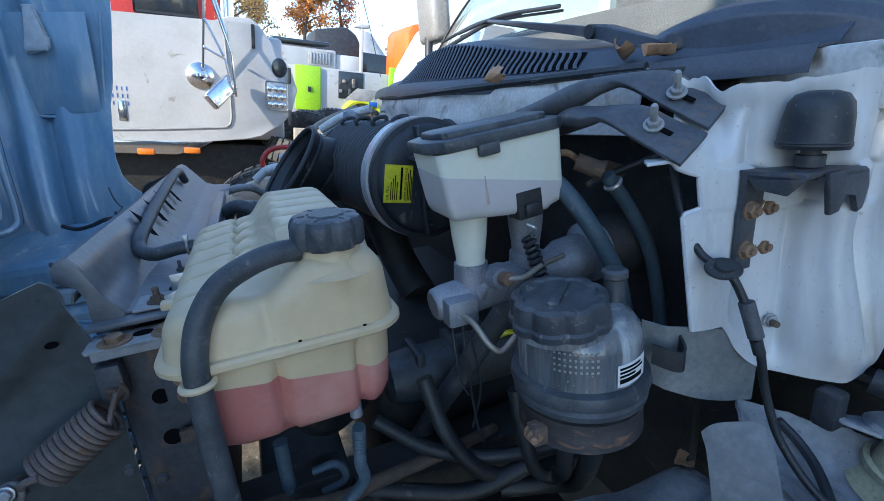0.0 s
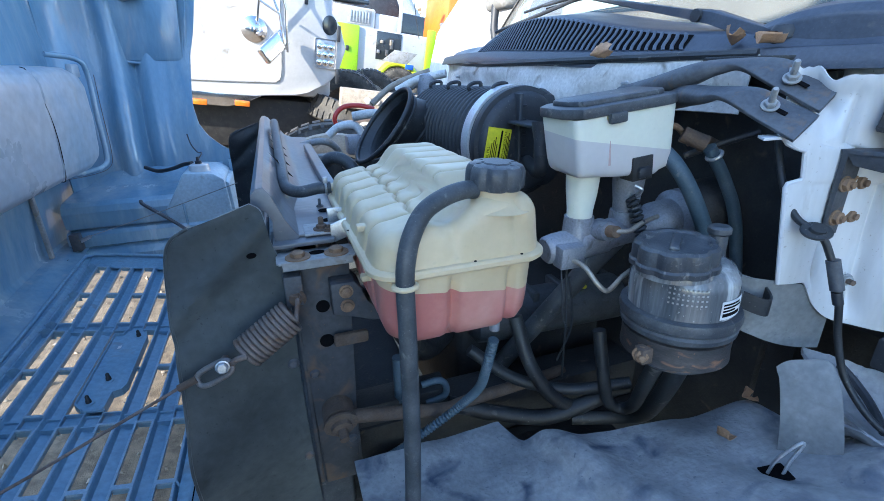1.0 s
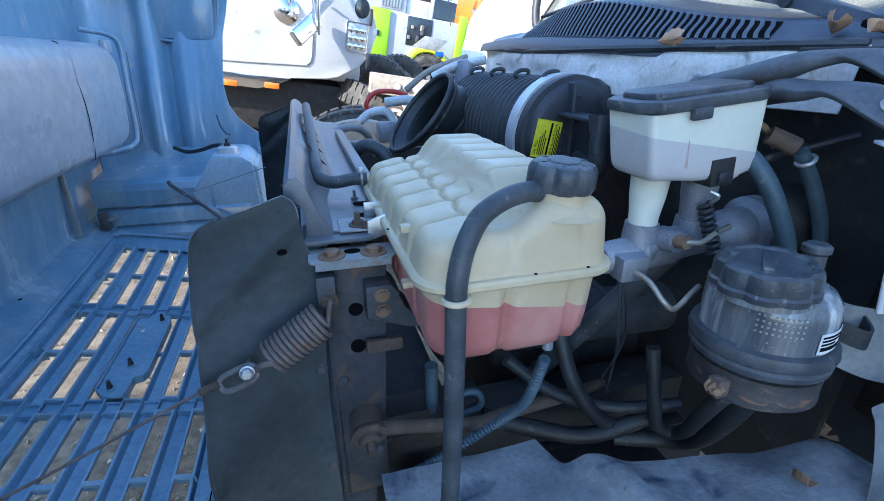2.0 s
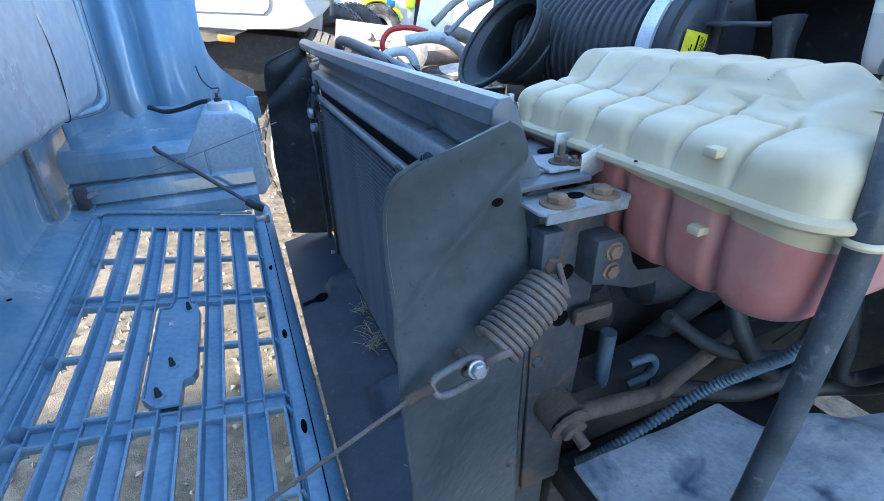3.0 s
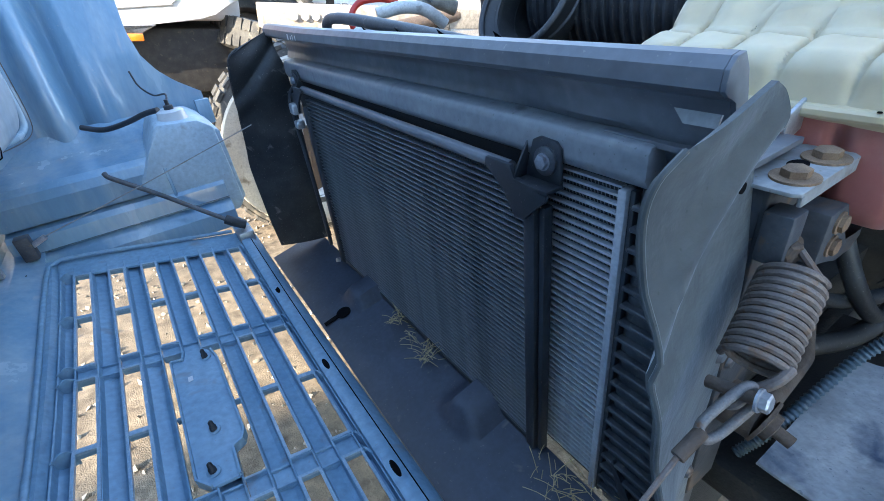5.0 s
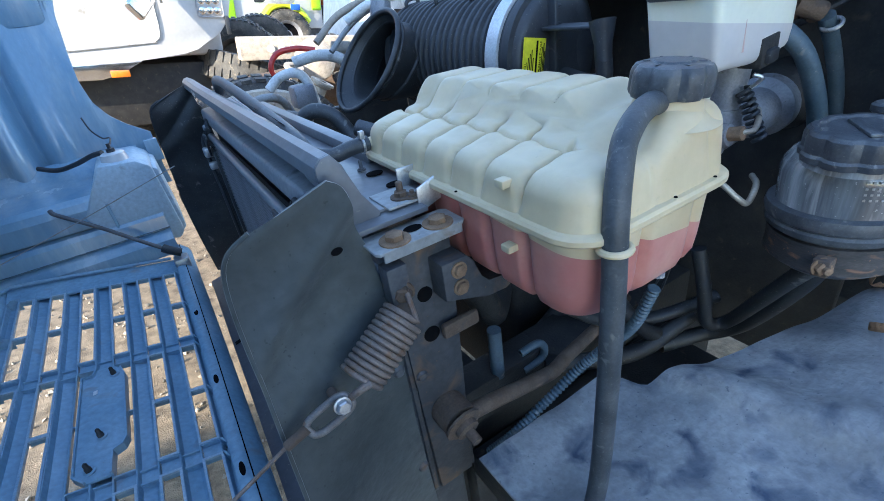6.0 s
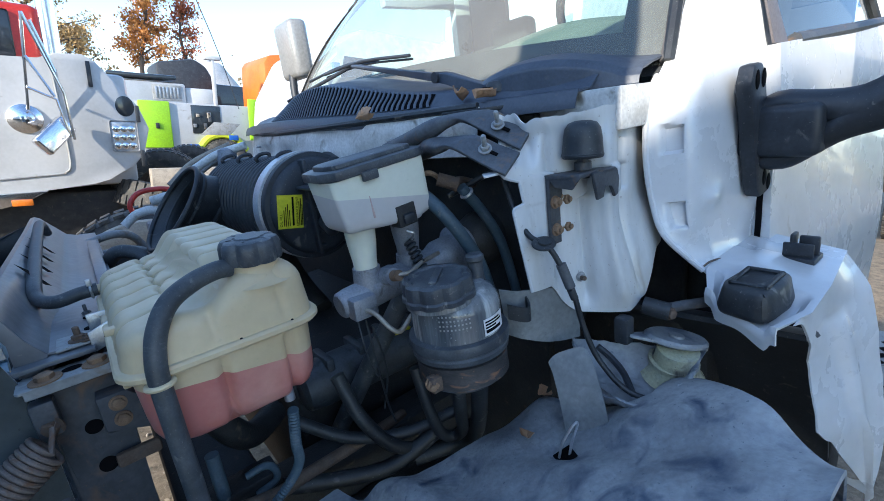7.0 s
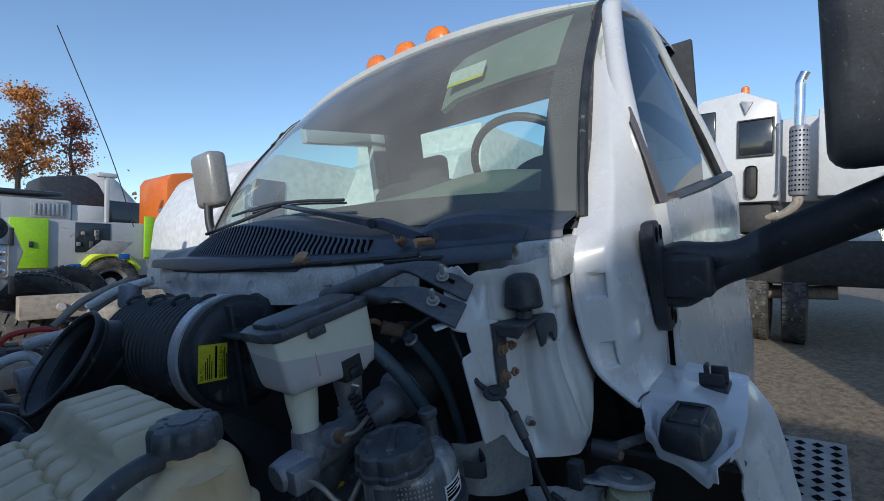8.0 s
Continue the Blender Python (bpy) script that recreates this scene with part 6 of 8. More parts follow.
part("lower_plate", b, M_GUARD, side, "dusty grey steel plate below")
part("plate_lip", sheet(lambda u, v: Vector((0.440 + 0.055 * u, 0.352 - 0.028 * math.sin(math.pi * u) + 0.01 * u, 1.146 - 0.026 * v - 0.008 * math.sin(math.pi * u))), 16, 3, 0.003), M_RUBBER, side)
part("stud", tube([(0.590, 0.328, 1.156), (0.580, 0.298, 1.158)], 0.0042, 8, 0), M_RUST, side)
part("stud_nut", bolt((0.587, 0.312, 1.157), (-0.3, -1, 0.05), 0.007, 0.007, 1.3), M_GREYSTEEL, side)
part("drain_block", box(0.605, 0.632, 0.235, 0.262, 1.035, 1.085, 0.006), M_BLACK, side)

fire = thing("firewall", "dark firewall with a dirty white band under the cowl", "firewall", (0.65, 1.15, 0.7))
part("wall", box(0.62, 0.64, 0.42, 2.02, 0.62, 1.44, 0.004), M_DARK, fire)


def band_fn(u, v):
    y = 0.50 + 1.54 * u
    return Vector((0.475 + 0.16 * ((y - 1.15) / 0.9) ** 2 - 0.012 * (1 - v) + 0.012 * noise.noise((y * 9, v * 2, 0)), y, 1.375 + 0.088 * v + 0.016 * S(1.2, 2.0, y)))


part("band", sheet(band_fn, 60, 8, 0.004), M_DIRTYWHITE, fire, "chipped dirty white band under the cowl")
for y in (0.72, 1.62):
    part("stud", bolt(band_fn((y - 0.5) / 1.54, 0.5), (-1, -0.2, 0), 0.006, 0.006, 1.3, 0.016), M_ZINC, fire)
b = tube([band_fn(k / 20, 1.0) + Vector((-0.006, 0, 0.002)) for k in range(21)], 0.008, 8, 2)
part("seal", b, M_RUBBER, fire)

# hinge arms of the hood: a tube that is pressed flat into its bolted end


def loft(sections, n=20):
    """Closed sections (centre, side, up, squareness), blended smoothly one into the next."""
    cs, ss, us = (curve([q[k] for q in sections], 6) for k in range(3))
    b = bmesh.new()
    rings = []
    for i, (c, sd, up) in enumerate(zip(cs, ss, us)):
        k = i / (len(cs) - 1) * (len(sections) - 1)
        a = min(int(k), len(sections) - 2)
        e = 1.0 / (sections[a][3] + (sections[a + 1][3] - sections[a][3]) * (k - a))
        rings.append([b.verts.new(c + sd * math.copysign(abs(math.cos(t)) ** e, math.cos(t)) + up * math.copysign(abs(math.sin(t)) ** e, math.sin(t))) for t in [2 * math.pi * (m + 0.5) / n for m in range(n)]])
    for a, c in zip(rings, rings[1:]):
        for k in range(n):
            b.faces.new((a[k], a[(k + 1) % n], c[(k + 1) % n], c[k]))
    b.faces.new(rings[0])
    b.faces.new(rings[-1])
    return b


for far, near, bt, bend in (
        (((0.545, 0.362, 1.420), (0.506, 0.358, 1.390)), ((0.528, 0.440, 1.455), (0.490, 0.470, 1.443)), (0.512, 0.408, 1.428), [(0.490, 0.505, 1.447), (0.470, 0.535, 1.436), (0.462, 0.60, 1.418), (0.46, 0.68, 1.40)]),
        (((0.498, 0.352, 1.386), (0.458, 0.350, 1.357)), ((0.478, 0.424, 1.417), (0.437, 0.450, 1.405)), (0.468, 0.398, 1.395), [(0.455, 0.485, 1.408), (0.462, 0.53, 1.405), (0.478, 0.60, 1.392), (0.48, 0.68, 1.38)])):
    arm_ob = thing("hinge_arm", "black steel hinge arm bolted to the cowl", "hinge arm", far[0], group="hood hinge arms")
    f0, f1, n0, n1 = (Vector(p) for p in (*far, *near))
    fc, nc = (f0 + f1) / 2, (n0 + n1) / 2
    nrm = (nc - fc).cross(f0 - f1).normalized()
    nrm = nrm if nrm.z > 0 else -nrm
    secs = [(fc, (f0 - f1) / 2, nrm * 0.0035, 4.0), (fc.lerp(nc, 0.5), (f0 - f1 + n0 - n1) / 4, nrm * 0.0035, 4.0), (nc, (n0 - n1) / 2, nrm * 0.005, 3.0)]
    for k, p in enumerate(bend):
        d = (Vector(bend[min(k + 1, 3)]) - Vector(bend[max(k - 1, 0)])).normalized()
        sd = Vector((0.86, 0, 0.3)).cross(d).cross(d).normalized()
        sd = sd if sd.x > 0 else -sd
        up = d.cross(sd)
        up = up if up.z > 0 else -up
        secs.append((Vector(p), sd * (0.019 if k == 0 else 0.0165), up * (0.010 if k == 0 else 0.0165), 1.5 if k == 0 else 1.0))
    part("arm", loft(secs), M_STEEL, arm_ob, "pressed steel tube, worn black paint", 40)
    m = axis_pose(Vector(bt) + nrm * 0.0036, nrm)
    along_y = (m.inverted().to_3x3() @ (fc - nc)).normalized()
    part("slot", box(0.006, 0.024, -0.0032, 0.0032, -0.001, 0.0006, 0.0004, 1, m=m @ Matrix.Rotation(math.atan2(along_y.y, along_y.x), 4, "Z")), M_INKVOID, arm_ob)
    part("bolt", bolt(Vector(bt) + nrm * 0.0036, nrm, 0.0075, 0.009, 1.5, 0.022), M_GREYSTEEL, arm_ob)

# rubber stop on its bracket
stop = thing("hood_stop", "black rubber hood stop on a bolted steel bracket", "rubber stop", (0.567, 0.286, 1.24))
SX, SY = 0.577, 0.292
part("rubber_dome", lathe([(0, 0.058), (0.012, 0.0575), (0.022, 0.054), (0.0275, 0.046), (0.030, 0.032), (0.0318, 0.008), (0.033, 0.004), (0.031, 0), (0, 0)], 36, Matrix.Translation((SX, SY, 1.366)) @ pose(0, 0, 0, 0, 3, 0)), M_RUBBER, stop)
part("dome_crease", ring((SX, SY, 1.3725), (0.05, 0, 1), 0.0318, 0.0012, 36, 6), M_RUBBER, stop)
part("stem", lathe([(0.010, -0.012), (0.010, 0.0), (0.0135, 0.002), (0.0135, 0.014), (0.009, 0.014), (0.009, 0.03)], 18, Matrix.Translation((SX, SY, 1.346))), M_STEEL, stop)
b = prism([(0.334, 1.226), (0.334, 1.338), (0.338, 1.344), (0.270, 1.347), (0.270, 1.340), (0.328, 1.336), (0.328, 1.226)], "x", 0.535, 0.588, 0.001)
box(0.586, 0.625, 0.262, 0.312, 1.338, 1.345, 0.002, 2, b)
prism([(0.560, 1.345), (0.628, 1.343), (0.634, 1.325), (0.630, 1.300), (0.620, 1.296), (0.612, 1.318), (0.592, 1.322), (0.588, 1.302), (0.572, 1.300), (0.566, 1.325)], "y", 0.262, 0.268, 0.002, b)
part("bracket", b, M_STEEL, stop)
part("bracket_side", prism([(0.268, 1.343), (0.330, 1.340), (0.318, 1.325), (0.285, 1.322)], "x", 0.535, 0.539, 0.001), M_STEEL, stop)
for x in (0.547, 0.574):
    for z in (1.298, 1.251):
        part("bolt", bolt((x, 0.328, z), (0, -1, 0.05), 0.0085, 0.009, 1.3, 0.004), M_RUSTBOLT, stop)
part("grommet", lathe([(0, 0), (0.017, 0), (0.018, 0.002), (0.017, 0.004), (0.010, 0.005), (0.009, 0.009), (0, 0.010)], 24, axis_pose((0.503, 0.320, 1.238), (-0.2, -0.5, 0.8)) @ Matrix.Diagonal((1.2, 0.85, 1, 1))), M_RUBBER, stop)

cable = thing("control_cable", "black control cable looping down the cowl side", "cable", (0.52, 0.33, 1.2))
part("sheath", tube([(0.56, 0.44, 1.345), (0.535, 0.425, 1.36), (0.512, 0.405, 1.345), (0.500, 0.375, 1.29), (0.497, 0.345, 1.252), (0.503, 0.314, 1.237), (0.512, 0.30, 1.21), (0.522, 0.282, 1.16), (0.535, 0.272, 1.09), (0.545, 0.25, 1.03), (0.555, 0.20, 0.985), (0.60, 0.14, 0.965)], 0.0048, 10), M_RUBBER, cable)
part("sleeve", tube([(0.5135, 0.296, 1.205), (0.520, 0.284, 1.165)], 0.0085, 12, 0), M_STEEL, cable)
part("sleeve", tube([(0.52, 0.284, 1.162), (0.524, 0.280, 1.145)], 0.0065, 12, 0), M_BLACK, cable)

# washer filler tray beside the wheelhouse
tray = thing("filler_tray", "dusty stained tray with a grey oval filler cap", "filler tray", (0.6, 0.17, 0.98))


def tray_fn(u, v):
    a = Vector((0.60, 0.345, 1.02)).lerp(Vector((0.722, 0.150, 1.005)), u)
    c = Vector((0.515, 0.255, 0.985)).lerp(Vector((0.549, 0.122, 0.985)), u)
    p = a.lerp(c, v)
    p.z += -0.05 * (math.sin(math.pi * min(1, u * 1.05)) * math.sin(math.pi * v)) ** 0.6 + 0.012 * S(0.85, 1, u) + 0.006 * noise.noise((u * 7, v * 7, 2)) + 0.003 * noise.noise((u * 22, v * 22, 2))
    if v > 0.7:
        p += Vector((0.025, 0.02, 0)) * (2 * abs(u - 0.5)) ** 3 * S(0.7, 1, v)
    return p


part("tray", sheet(tray_fn, 40, 40, 0.004), M_MAT, tray)
M_YELLOWED = mat("stained_yellow_plastic", (0.46, 0.44, 0.28), (0.3, 0.31, 0.27), 0.55, 0, 16, 0.1, 0.5, (0.10, 0.09, 0.07), 0.4)
part("neck", lathe([(0.054, 0), (0.042, 0.012), (0.036, 0.03), (0.034, 0.06), (0, 0.06)], 28, Matrix.Translation((0.676, 0.190, 0.965)) @ pose(0, 0, 0, 12, -6, 0)), M_YELLOWED, tray, "yellowed plastic filler neck")
part("neck_collar", lathe([(0.036, 0), (0.042, 0.004), (0.042, 0.012), (0.036, 0.014)], 28, Matrix.Translation((0.677, 0.190, 0.985)) @ pose(0, 0, 0, 12, -6, 0)), M_YELLOWED, tray)
CAPM = Matrix.Translation((0.686, 0.190, 1.030)) @ pose(0, 0, 0, 0, -15, 146)
b = lathe([(0, 0.006), (0.02, 0.006), (0.034, 0.008), (0.042, 0.008), (0.046, 0.004), (0.046, 0), (0.04, -0.004), (0, -0.004)], 36, CAPM @ Matrix.Diagonal((1.25, 0.86, 1, 1)))
part("oval_cap", b, M_MAT, tray)
part("cap_tongue", prism([(0.05, -0.018), (0.085, -0.008), (0.09, 0.0), (0.085, 0.008), (0.05, 0.018)], "z", -0.002, 0.003, 0.001, m=CAPM), M_MAT, tray)
part("cap_button", lathe([(0.013, 0.005), (0.012, 0.010), (0, 0.010)], 18, CAPM), M_MAT, tray)
part("wiring", tube([(0.60, 0.29, 1.02), (0.61, 0.27, 1.0), (0.60, 0.24, 0.985), (0.56, 0.20, 0.98)], 0.006, 8), M_BLACK, tray)

# ---- cab ----
cab = thing("truck_cab", "white truck cab with an orange-lamped roof and dark windshield frame", "truck cab", (1.4, 1.15, 0.6))


def ws(u, v):
    """The windshield: bowed across and raked back."""
    s = 2 * u - 1
    base = Vector((0.69 + 0.11 * s * s, 1.15 + 0.87 * s, 1.535 - 0.04 * s * s))
    top = Vector((1.27 + 0.07 * s * s, 1.15 + 0.78 * s, 2.17 - 0.055 * s * s))
    p = base.lerp(top, v)
    p.x -= 0.05 * math.sin(math.pi * v)
    p.z += 0.02 * math.sin(math.pi * v)
    return p


glass = part("windshield", sheet(ws, 32, 16), M_DUSTGLASS, cab, "dusty curved windshield")
glass.visible_shadow = False
b = bmesh.new()
sheet(lambda u, v: ws(u, v) + Vector((0.006, 0, -0.004)), 40, 3, 0, b, (0, 1), (-0.02, 0.10))
sheet(lambda u, v: ws(u, v) + Vector((0.006, 0, -0.004)), 40, 2, 0, b, (0, 1), (0.965, 1.02))
sheet(lambda u, v: ws(u, v) + Vector((0.006, 0, -0.004)), 2, 16, 0, b, (0.0, 0.045), (0, 1))
sheet(lambda u, v: ws(u, v) + Vector((0.006, 0, -0.004)), 2, 16, 0, b, (0.955, 1.0), (0, 1))
part("black_border", b, M_BLACK, cab, "black border of the windshield")
b = tube([ws(-0.005, k / 16) + Vector((0, -0.004, 0.004)) for k in range(17)], 0.012, 8, 2)
part("rubber_seal", b, M_RUBBER, cab)


def roof_fn(u, v):
    s = 2 * u - 1
    a = ws(u, 1.0)
    e = Vector((2.06, 1.15 + 0.80 * s, 2.20 - 0.07 * s * s))
    p = a.lerp(e, v)
    p.z += 0.06 * math.sin(math.pi * min(1, v * 0.9 + 0.1)) * (1 - s ** 4)
    return p


part("roof", sheet(roof_fn, 32, 16, 0.02), M_WHITE, cab)
for s in (-0.17, 0.0, 0.17):
    p = Vector((1.33, 1.15 + s, 2.205))
    part("marker_lamp", lathe([(0.052, -0.01), (0.05, 0.012), (0.036, 0.034), (0.015, 0.042), (0, 0.043)], 24, Matrix.Translation(p) @ Matrix.Diagonal((0.7, 1.1, 1, 1))), M_ORANGE, cab, "amber roof marker lamp")


# front corner of the body: hinge pillar below, windshield pillar above, in one pressing
CORNER = [
    ((0.750, 0.150, 1.128), (0.80, 0.160, 1.130), (1.0, 0.175, 1.135)),
    ((0.738, 0.190, 1.163), (0.79, 0.180, 1.163), (0.99, 0.176, 1.17)),
    ((0.715, 0.226, 1.21), (0.757, 0.190, 1.215), (0.98, 0.170, 1.22)),
    ((0.716, 0.246, 1.26), (0.748, 0.192, 1.265), (0.977, 0.167, 1.275)),
    ((0.715, 0.258, 1.33), (0.746, 0.193, 1.335), (0.975, 0.167, 1.34)),
    ((0.720, 0.262, 1.41), (0.752, 0.196, 1.415), (0.972, 0.168, 1.42)),
    ((0.740, 0.264, 1.455), (0.767, 0.200, 1.462), (0.97, 0.172, 1.47)),
    ((0.800, 0.272, 1.50), (0.815, 0.212, 1.51), (0.965, 0.178, 1.515)),
    ((0.850, 0.276, 1.555), (0.868, 0.222, 1.57), (0.958, 0.188, 1.585)),
    ((0.925, 0.285, 1.655), (0.932, 0.242, 1.67), (0.965, 0.214, 1.685)),
    ((1.00, 0.30, 1.757), (1.012, 0.264, 1.77), (1.04, 0.242, 1.785)),
    ((1.15, 0.335, 1.935), (1.168, 0.305, 1.95), (1.205, 0.292, 1.965)),
    ((1.335, 0.372, 2.11), (1.36, 0.352, 2.125), (1.42, 0.345, 2.115)),
    ((1.70, 0.365, 2.17), (1.70, 0.345, 2.165), (1.72, 0.332, 2.13)),
    ((2.05, 0.36, 2.14), (2.05, 0.335, 2.125), (2.05, 0.318, 2.08)),
]
EDGES = [curve([r[k] for r in CORNER], 6) for k in range(3)]


def corner_body(sign):
    def fn(u, v):
        k = v * (len(EDGES[0]) - 1)
        i = min(int(k), len(EDGES[0]) - 2)
        a, c, e = (EDGES[j][i].lerp(EDGES[j][i + 1], k - i) for j in range(3))
        h = 0.30
        if u < h - 0.06:
            p = a.lerp(c, u / h)
        elif u > h + 0.06:
            p = c.lerp(e, (u - h) / (1 - h))
        else:
            s = (u - h + 0.06) / 0.12
            p0, p2 = a.lerp(c, (h - 0.06) / h), c.lerp(e, 0.06 / (1 - h))
            p = p0 * (1 - s) ** 2 + c * 2 * s * (1 - s) + p2 * s * s
        for z0, d in ((1.372, 0.012), (1.242, 0.010)):
            if v < 0.55:
                q = max(abs(p.z - z0) / 0.024, abs(u - 0.155) / 0.075)
                p.x += d * S(1.0, 0.82, q)
        p.y -= 0.008 * math.exp(-((p.z - 1.262) / 0.018) ** 2 - ((p.x - 0.80) / 0.03) ** 2)
        if sign < 0:
            p.y = 2.30 - p.y
        return p
    return fn


TRIMGREY = mat("sun_faded_black_trim", (0.06, 0.055, 0.052), (0.10, 0.09, 0.082), 0.7, 0, 20, 0.15, 0.5, (0.2, 0.17, 0.13), 0.3)
for sign in (1, -1):
    def bridge(u, v, sign=sign):
        k = 42 + 30 * v
        i = min(int(k), 71)
        e = EDGES[0][i].lerp(EDGES[0][i + 1], k - i)
        g = ws(0.0, v)
        p = g.lerp(e, u) + Vector((-0.004, -0.003, 0.004))
        return p if sign > 0 else Vector((p.x, 2.30 - p.y, p.z))
    part("pillar_trim", sheet(bridge, 6, 30, 0.004), TRIMGREY, cab, "sun-faded black windshield trim")
part("corner_pillar", sheet(corner_body(1), 60, 224, 0.003), M_WHITE, cab, "white hinge and windshield pillar, chipped at its edge")
part("corner_pillar", sheet(corner_body(-1), 20, 84, 0.003), M_WHITE, cab)
part("pillar_flange", tube([p + Vector((0.001, 0.002, 0)) for p in EDGES[0][3:40]], 0.0055, 8, 0), M_WHITE, cab)
b = sheet(lambda u, v: EDGES[0][3 + int(v * 33)] + Vector((0.05 * u, 0.012 * u, 0)), 3, 33, 0.002)
part("flange_return", b, M_DIRTYWHITE, cab)
part("corner_rubber", box(0.704, 0.732, 0.262, 0.272, 1.40, 1.445, 0.004), M_RUBBER, cab)
part("body_seam", tube([corner_body(1)(0.42, 0.0) + Vector((0, -0.002, 0.003)), corner_body(1)(0.36, 0.035) + Vector((-0.002, -0.003, 0.002)), corner_body(1)(0.22, 0.05) + Vector((-0.003, -0.002, 0)), corner_body(1)(0.05, 0.045) + Vector((-0.003, 0, 0))], 0.0018, 6, 4), M_RUST, cab)
part("inner_body", box(0.90, 2.06, 0.215, 0.30, 0.60, 1.20, 0.02), M_DARK, cab)
part("dash_panel", box(0.86, 0.90, 0.26, 0.50, 0.75, 1.44, 0.01), M_DARK, cab)
part("floor", box(0.70, 2.06, 0.22, 2.08, 0.70, 0.78, 0.01), M_DARK, cab)

# ledge and torn fender end
def ledge_fn(u, v):
    """The ledge under the pillar: u outward, v rearward."""
    a = along([(0.705, 0.150, 1.132), (0.745, 0.168, 1.148), (0.80, 0.176, 1.150), (1.02, 0.188, 1.150)], v)
    c = along([(0.655, 0.035, 1.112), (0.72, 0.012, 1.118), (0.82, 0.012, 1.128), (1.01, 0.030, 1.128)], v)
    p = Vector(a).lerp(Vector(c), u)
    p.z += -0.016 * S(0.10, 0.18, u) * S(0.95, 0.86, u) * S(0.50, 0.42, v) + 0.012 * math.exp(-((v - 0.72) / 0.1) ** 2 - ((u - 0.35) / 0.2) ** 2)
    return p


def lip_fn(u, v):
    """The flange folded down along the front of the ledge."""
    p = ledge_fn(u, 0.0)
    return p + Vector((-0.006 * S(0, 0.3, v) + 0.006 * v, 0, -0.026 * v - 0.012 * v * math.sin(9 * u) * 0.3))


part("fender_ledge", sheet(ledge_fn, 30, 48, 0.004), M_WHITE, cab, "white fender ledge under the pillar")
part("front_lip", sheet(lip_fn, 30, 6, 0.003), M_WHITE, cab)


def fin_fn(u, v):
    i = along([(0.675, 0.020, 1.112), (0.755, 0.020, 1.06), (0.79, 0.022, 1.0), (0.79, 0.008, 0.94), (0.78, 0.002, 0.88), (0.84, -0.012, 0.825), (0.965, -0.045, 0.68)], v)
    c = along([(0.78, 0.018, 1.122), (0.87, 0.030, 1.04), (0.885, 0.010, 0.985), (0.90, -0.004, 0.93), (0.90, -0.012, 0.875), (0.925, -0.035, 0.825), (0.98, -0.053, 0.66)], v)
    o = along([(1.00, 0.030, 1.128), (1.0, -0.006, 1.07), (1.0, -0.032, 0.985), (1.0, -0.047, 0.90), (1.0, -0.056, 0.79), (1.0, -0.06, 0.69), (1.0, -0.06, 0.58)], v)
    p = Vector(i).lerp(Vector(c), u * 2) if u < 0.5 else Vector(c).lerp(Vector(o), 2 * u - 1)
    p.y -= 0.012 * math.exp(-((u - 0.62) / 0.08) ** 2) * S(0.1, 0.25, v) + 0.004 * math.sin(v * 11)
    if u < 0.5:
        p.z += 0.018 * noise.noise((v * 9, 0, 0)) * (1 - 2 * u)
    return p


part("fender_end", sheet(fin_fn, 28, 48, 0.003), M_WHITE, cab, "torn white fender end hanging down")
pad = prism([(0.655, 0.062), (0.668, 0.046), (0.735, 0.040), (0.778, 0.046), (0.79, 0.062), (0.79, 0.108), (0.775, 0.124), (0.70, 0.130), (0.668, 0.122)], "z", 1.105, 1.156, 0.014, seg=3)
for v in pad.verts:
    if v.co.z > 1.13:
        v.co.x, v.co.y = 0.722 + (v.co.x - 0.722) * 0.90, 0.085 + (v.co.y - 0.085) * 0.90
        if 0.685 < v.co.x < 0.765 and 0.06 < v.co.y < 0.112:
            v.co.z -= 0.006
part("rest_pad", pad, M_RUBBER, cab, "black rubber hood rest pad")
b = bmesh.new()
for x0, x1, y0, y1 in ((0.682, 0.762, 0.058, 0.066), (0.682, 0.762, 0.104, 0.112), (0.682, 0.690, 0.058, 0.112), (0.754, 0.762, 0.058, 0.112)):
    box(x0, x1, y0, y1, 1.146, 1.1605, 0.002, 1, b)
part("pad_rim", b, M_RUBBER, cab)
b = box(0.885, 0.94, 0.050, 0.105, 1.130, 1.142, 0.003)
box(0.893, 0.900, 0.055, 0.10, 1.138, 1.166, 0.002, 2, b)
box(0.915, 0.925, 0.052, 0.082, 1.138, 1.175, 0.003, 2, b)
box(0.90, 0.925, 0.085, 0.092, 1.138, 1.18, 0.002, 2, b)
part("latch_clip", b, M_BLACK, cab)
part("support_strut", tube([(0.655, 0.205, 1.095), (0.70, 0.185, 1.092), (0.76, 0.16, 1.085)], 0.009, 12, 4), M_STEEL, cab)
part("strut_bush", tube([(0.64, 0.225, 1.105), (0.652, 0.185, 1.098)], 0.015, 16, 0), M_RUBBER, cab)
part("strut_nut", bolt((0.648, 0.183, 1.097), (-0.3, -1, 0), 0.008, 0.008, 1.4), M_RUST, cab)
part("wheel_well", sheet(lambda u, v: Vector((0.74 + 0.30 * u, 0.02 + 0.45 * v, 1.07 - 0.42 * u * u - 0.03 * v)), 16, 12, 0.01), M_BLACK, cab)
part("inner_sill", box(1.06, 1.16, 0.02, 0.30, 0.38, 1.0, 0.01), M_DARK, cab)
part("sill_box", box(1.035, 1.062, 0.05, 0.20, 0.56, 0.66, 0.012, 3), M_STEEL, cab)
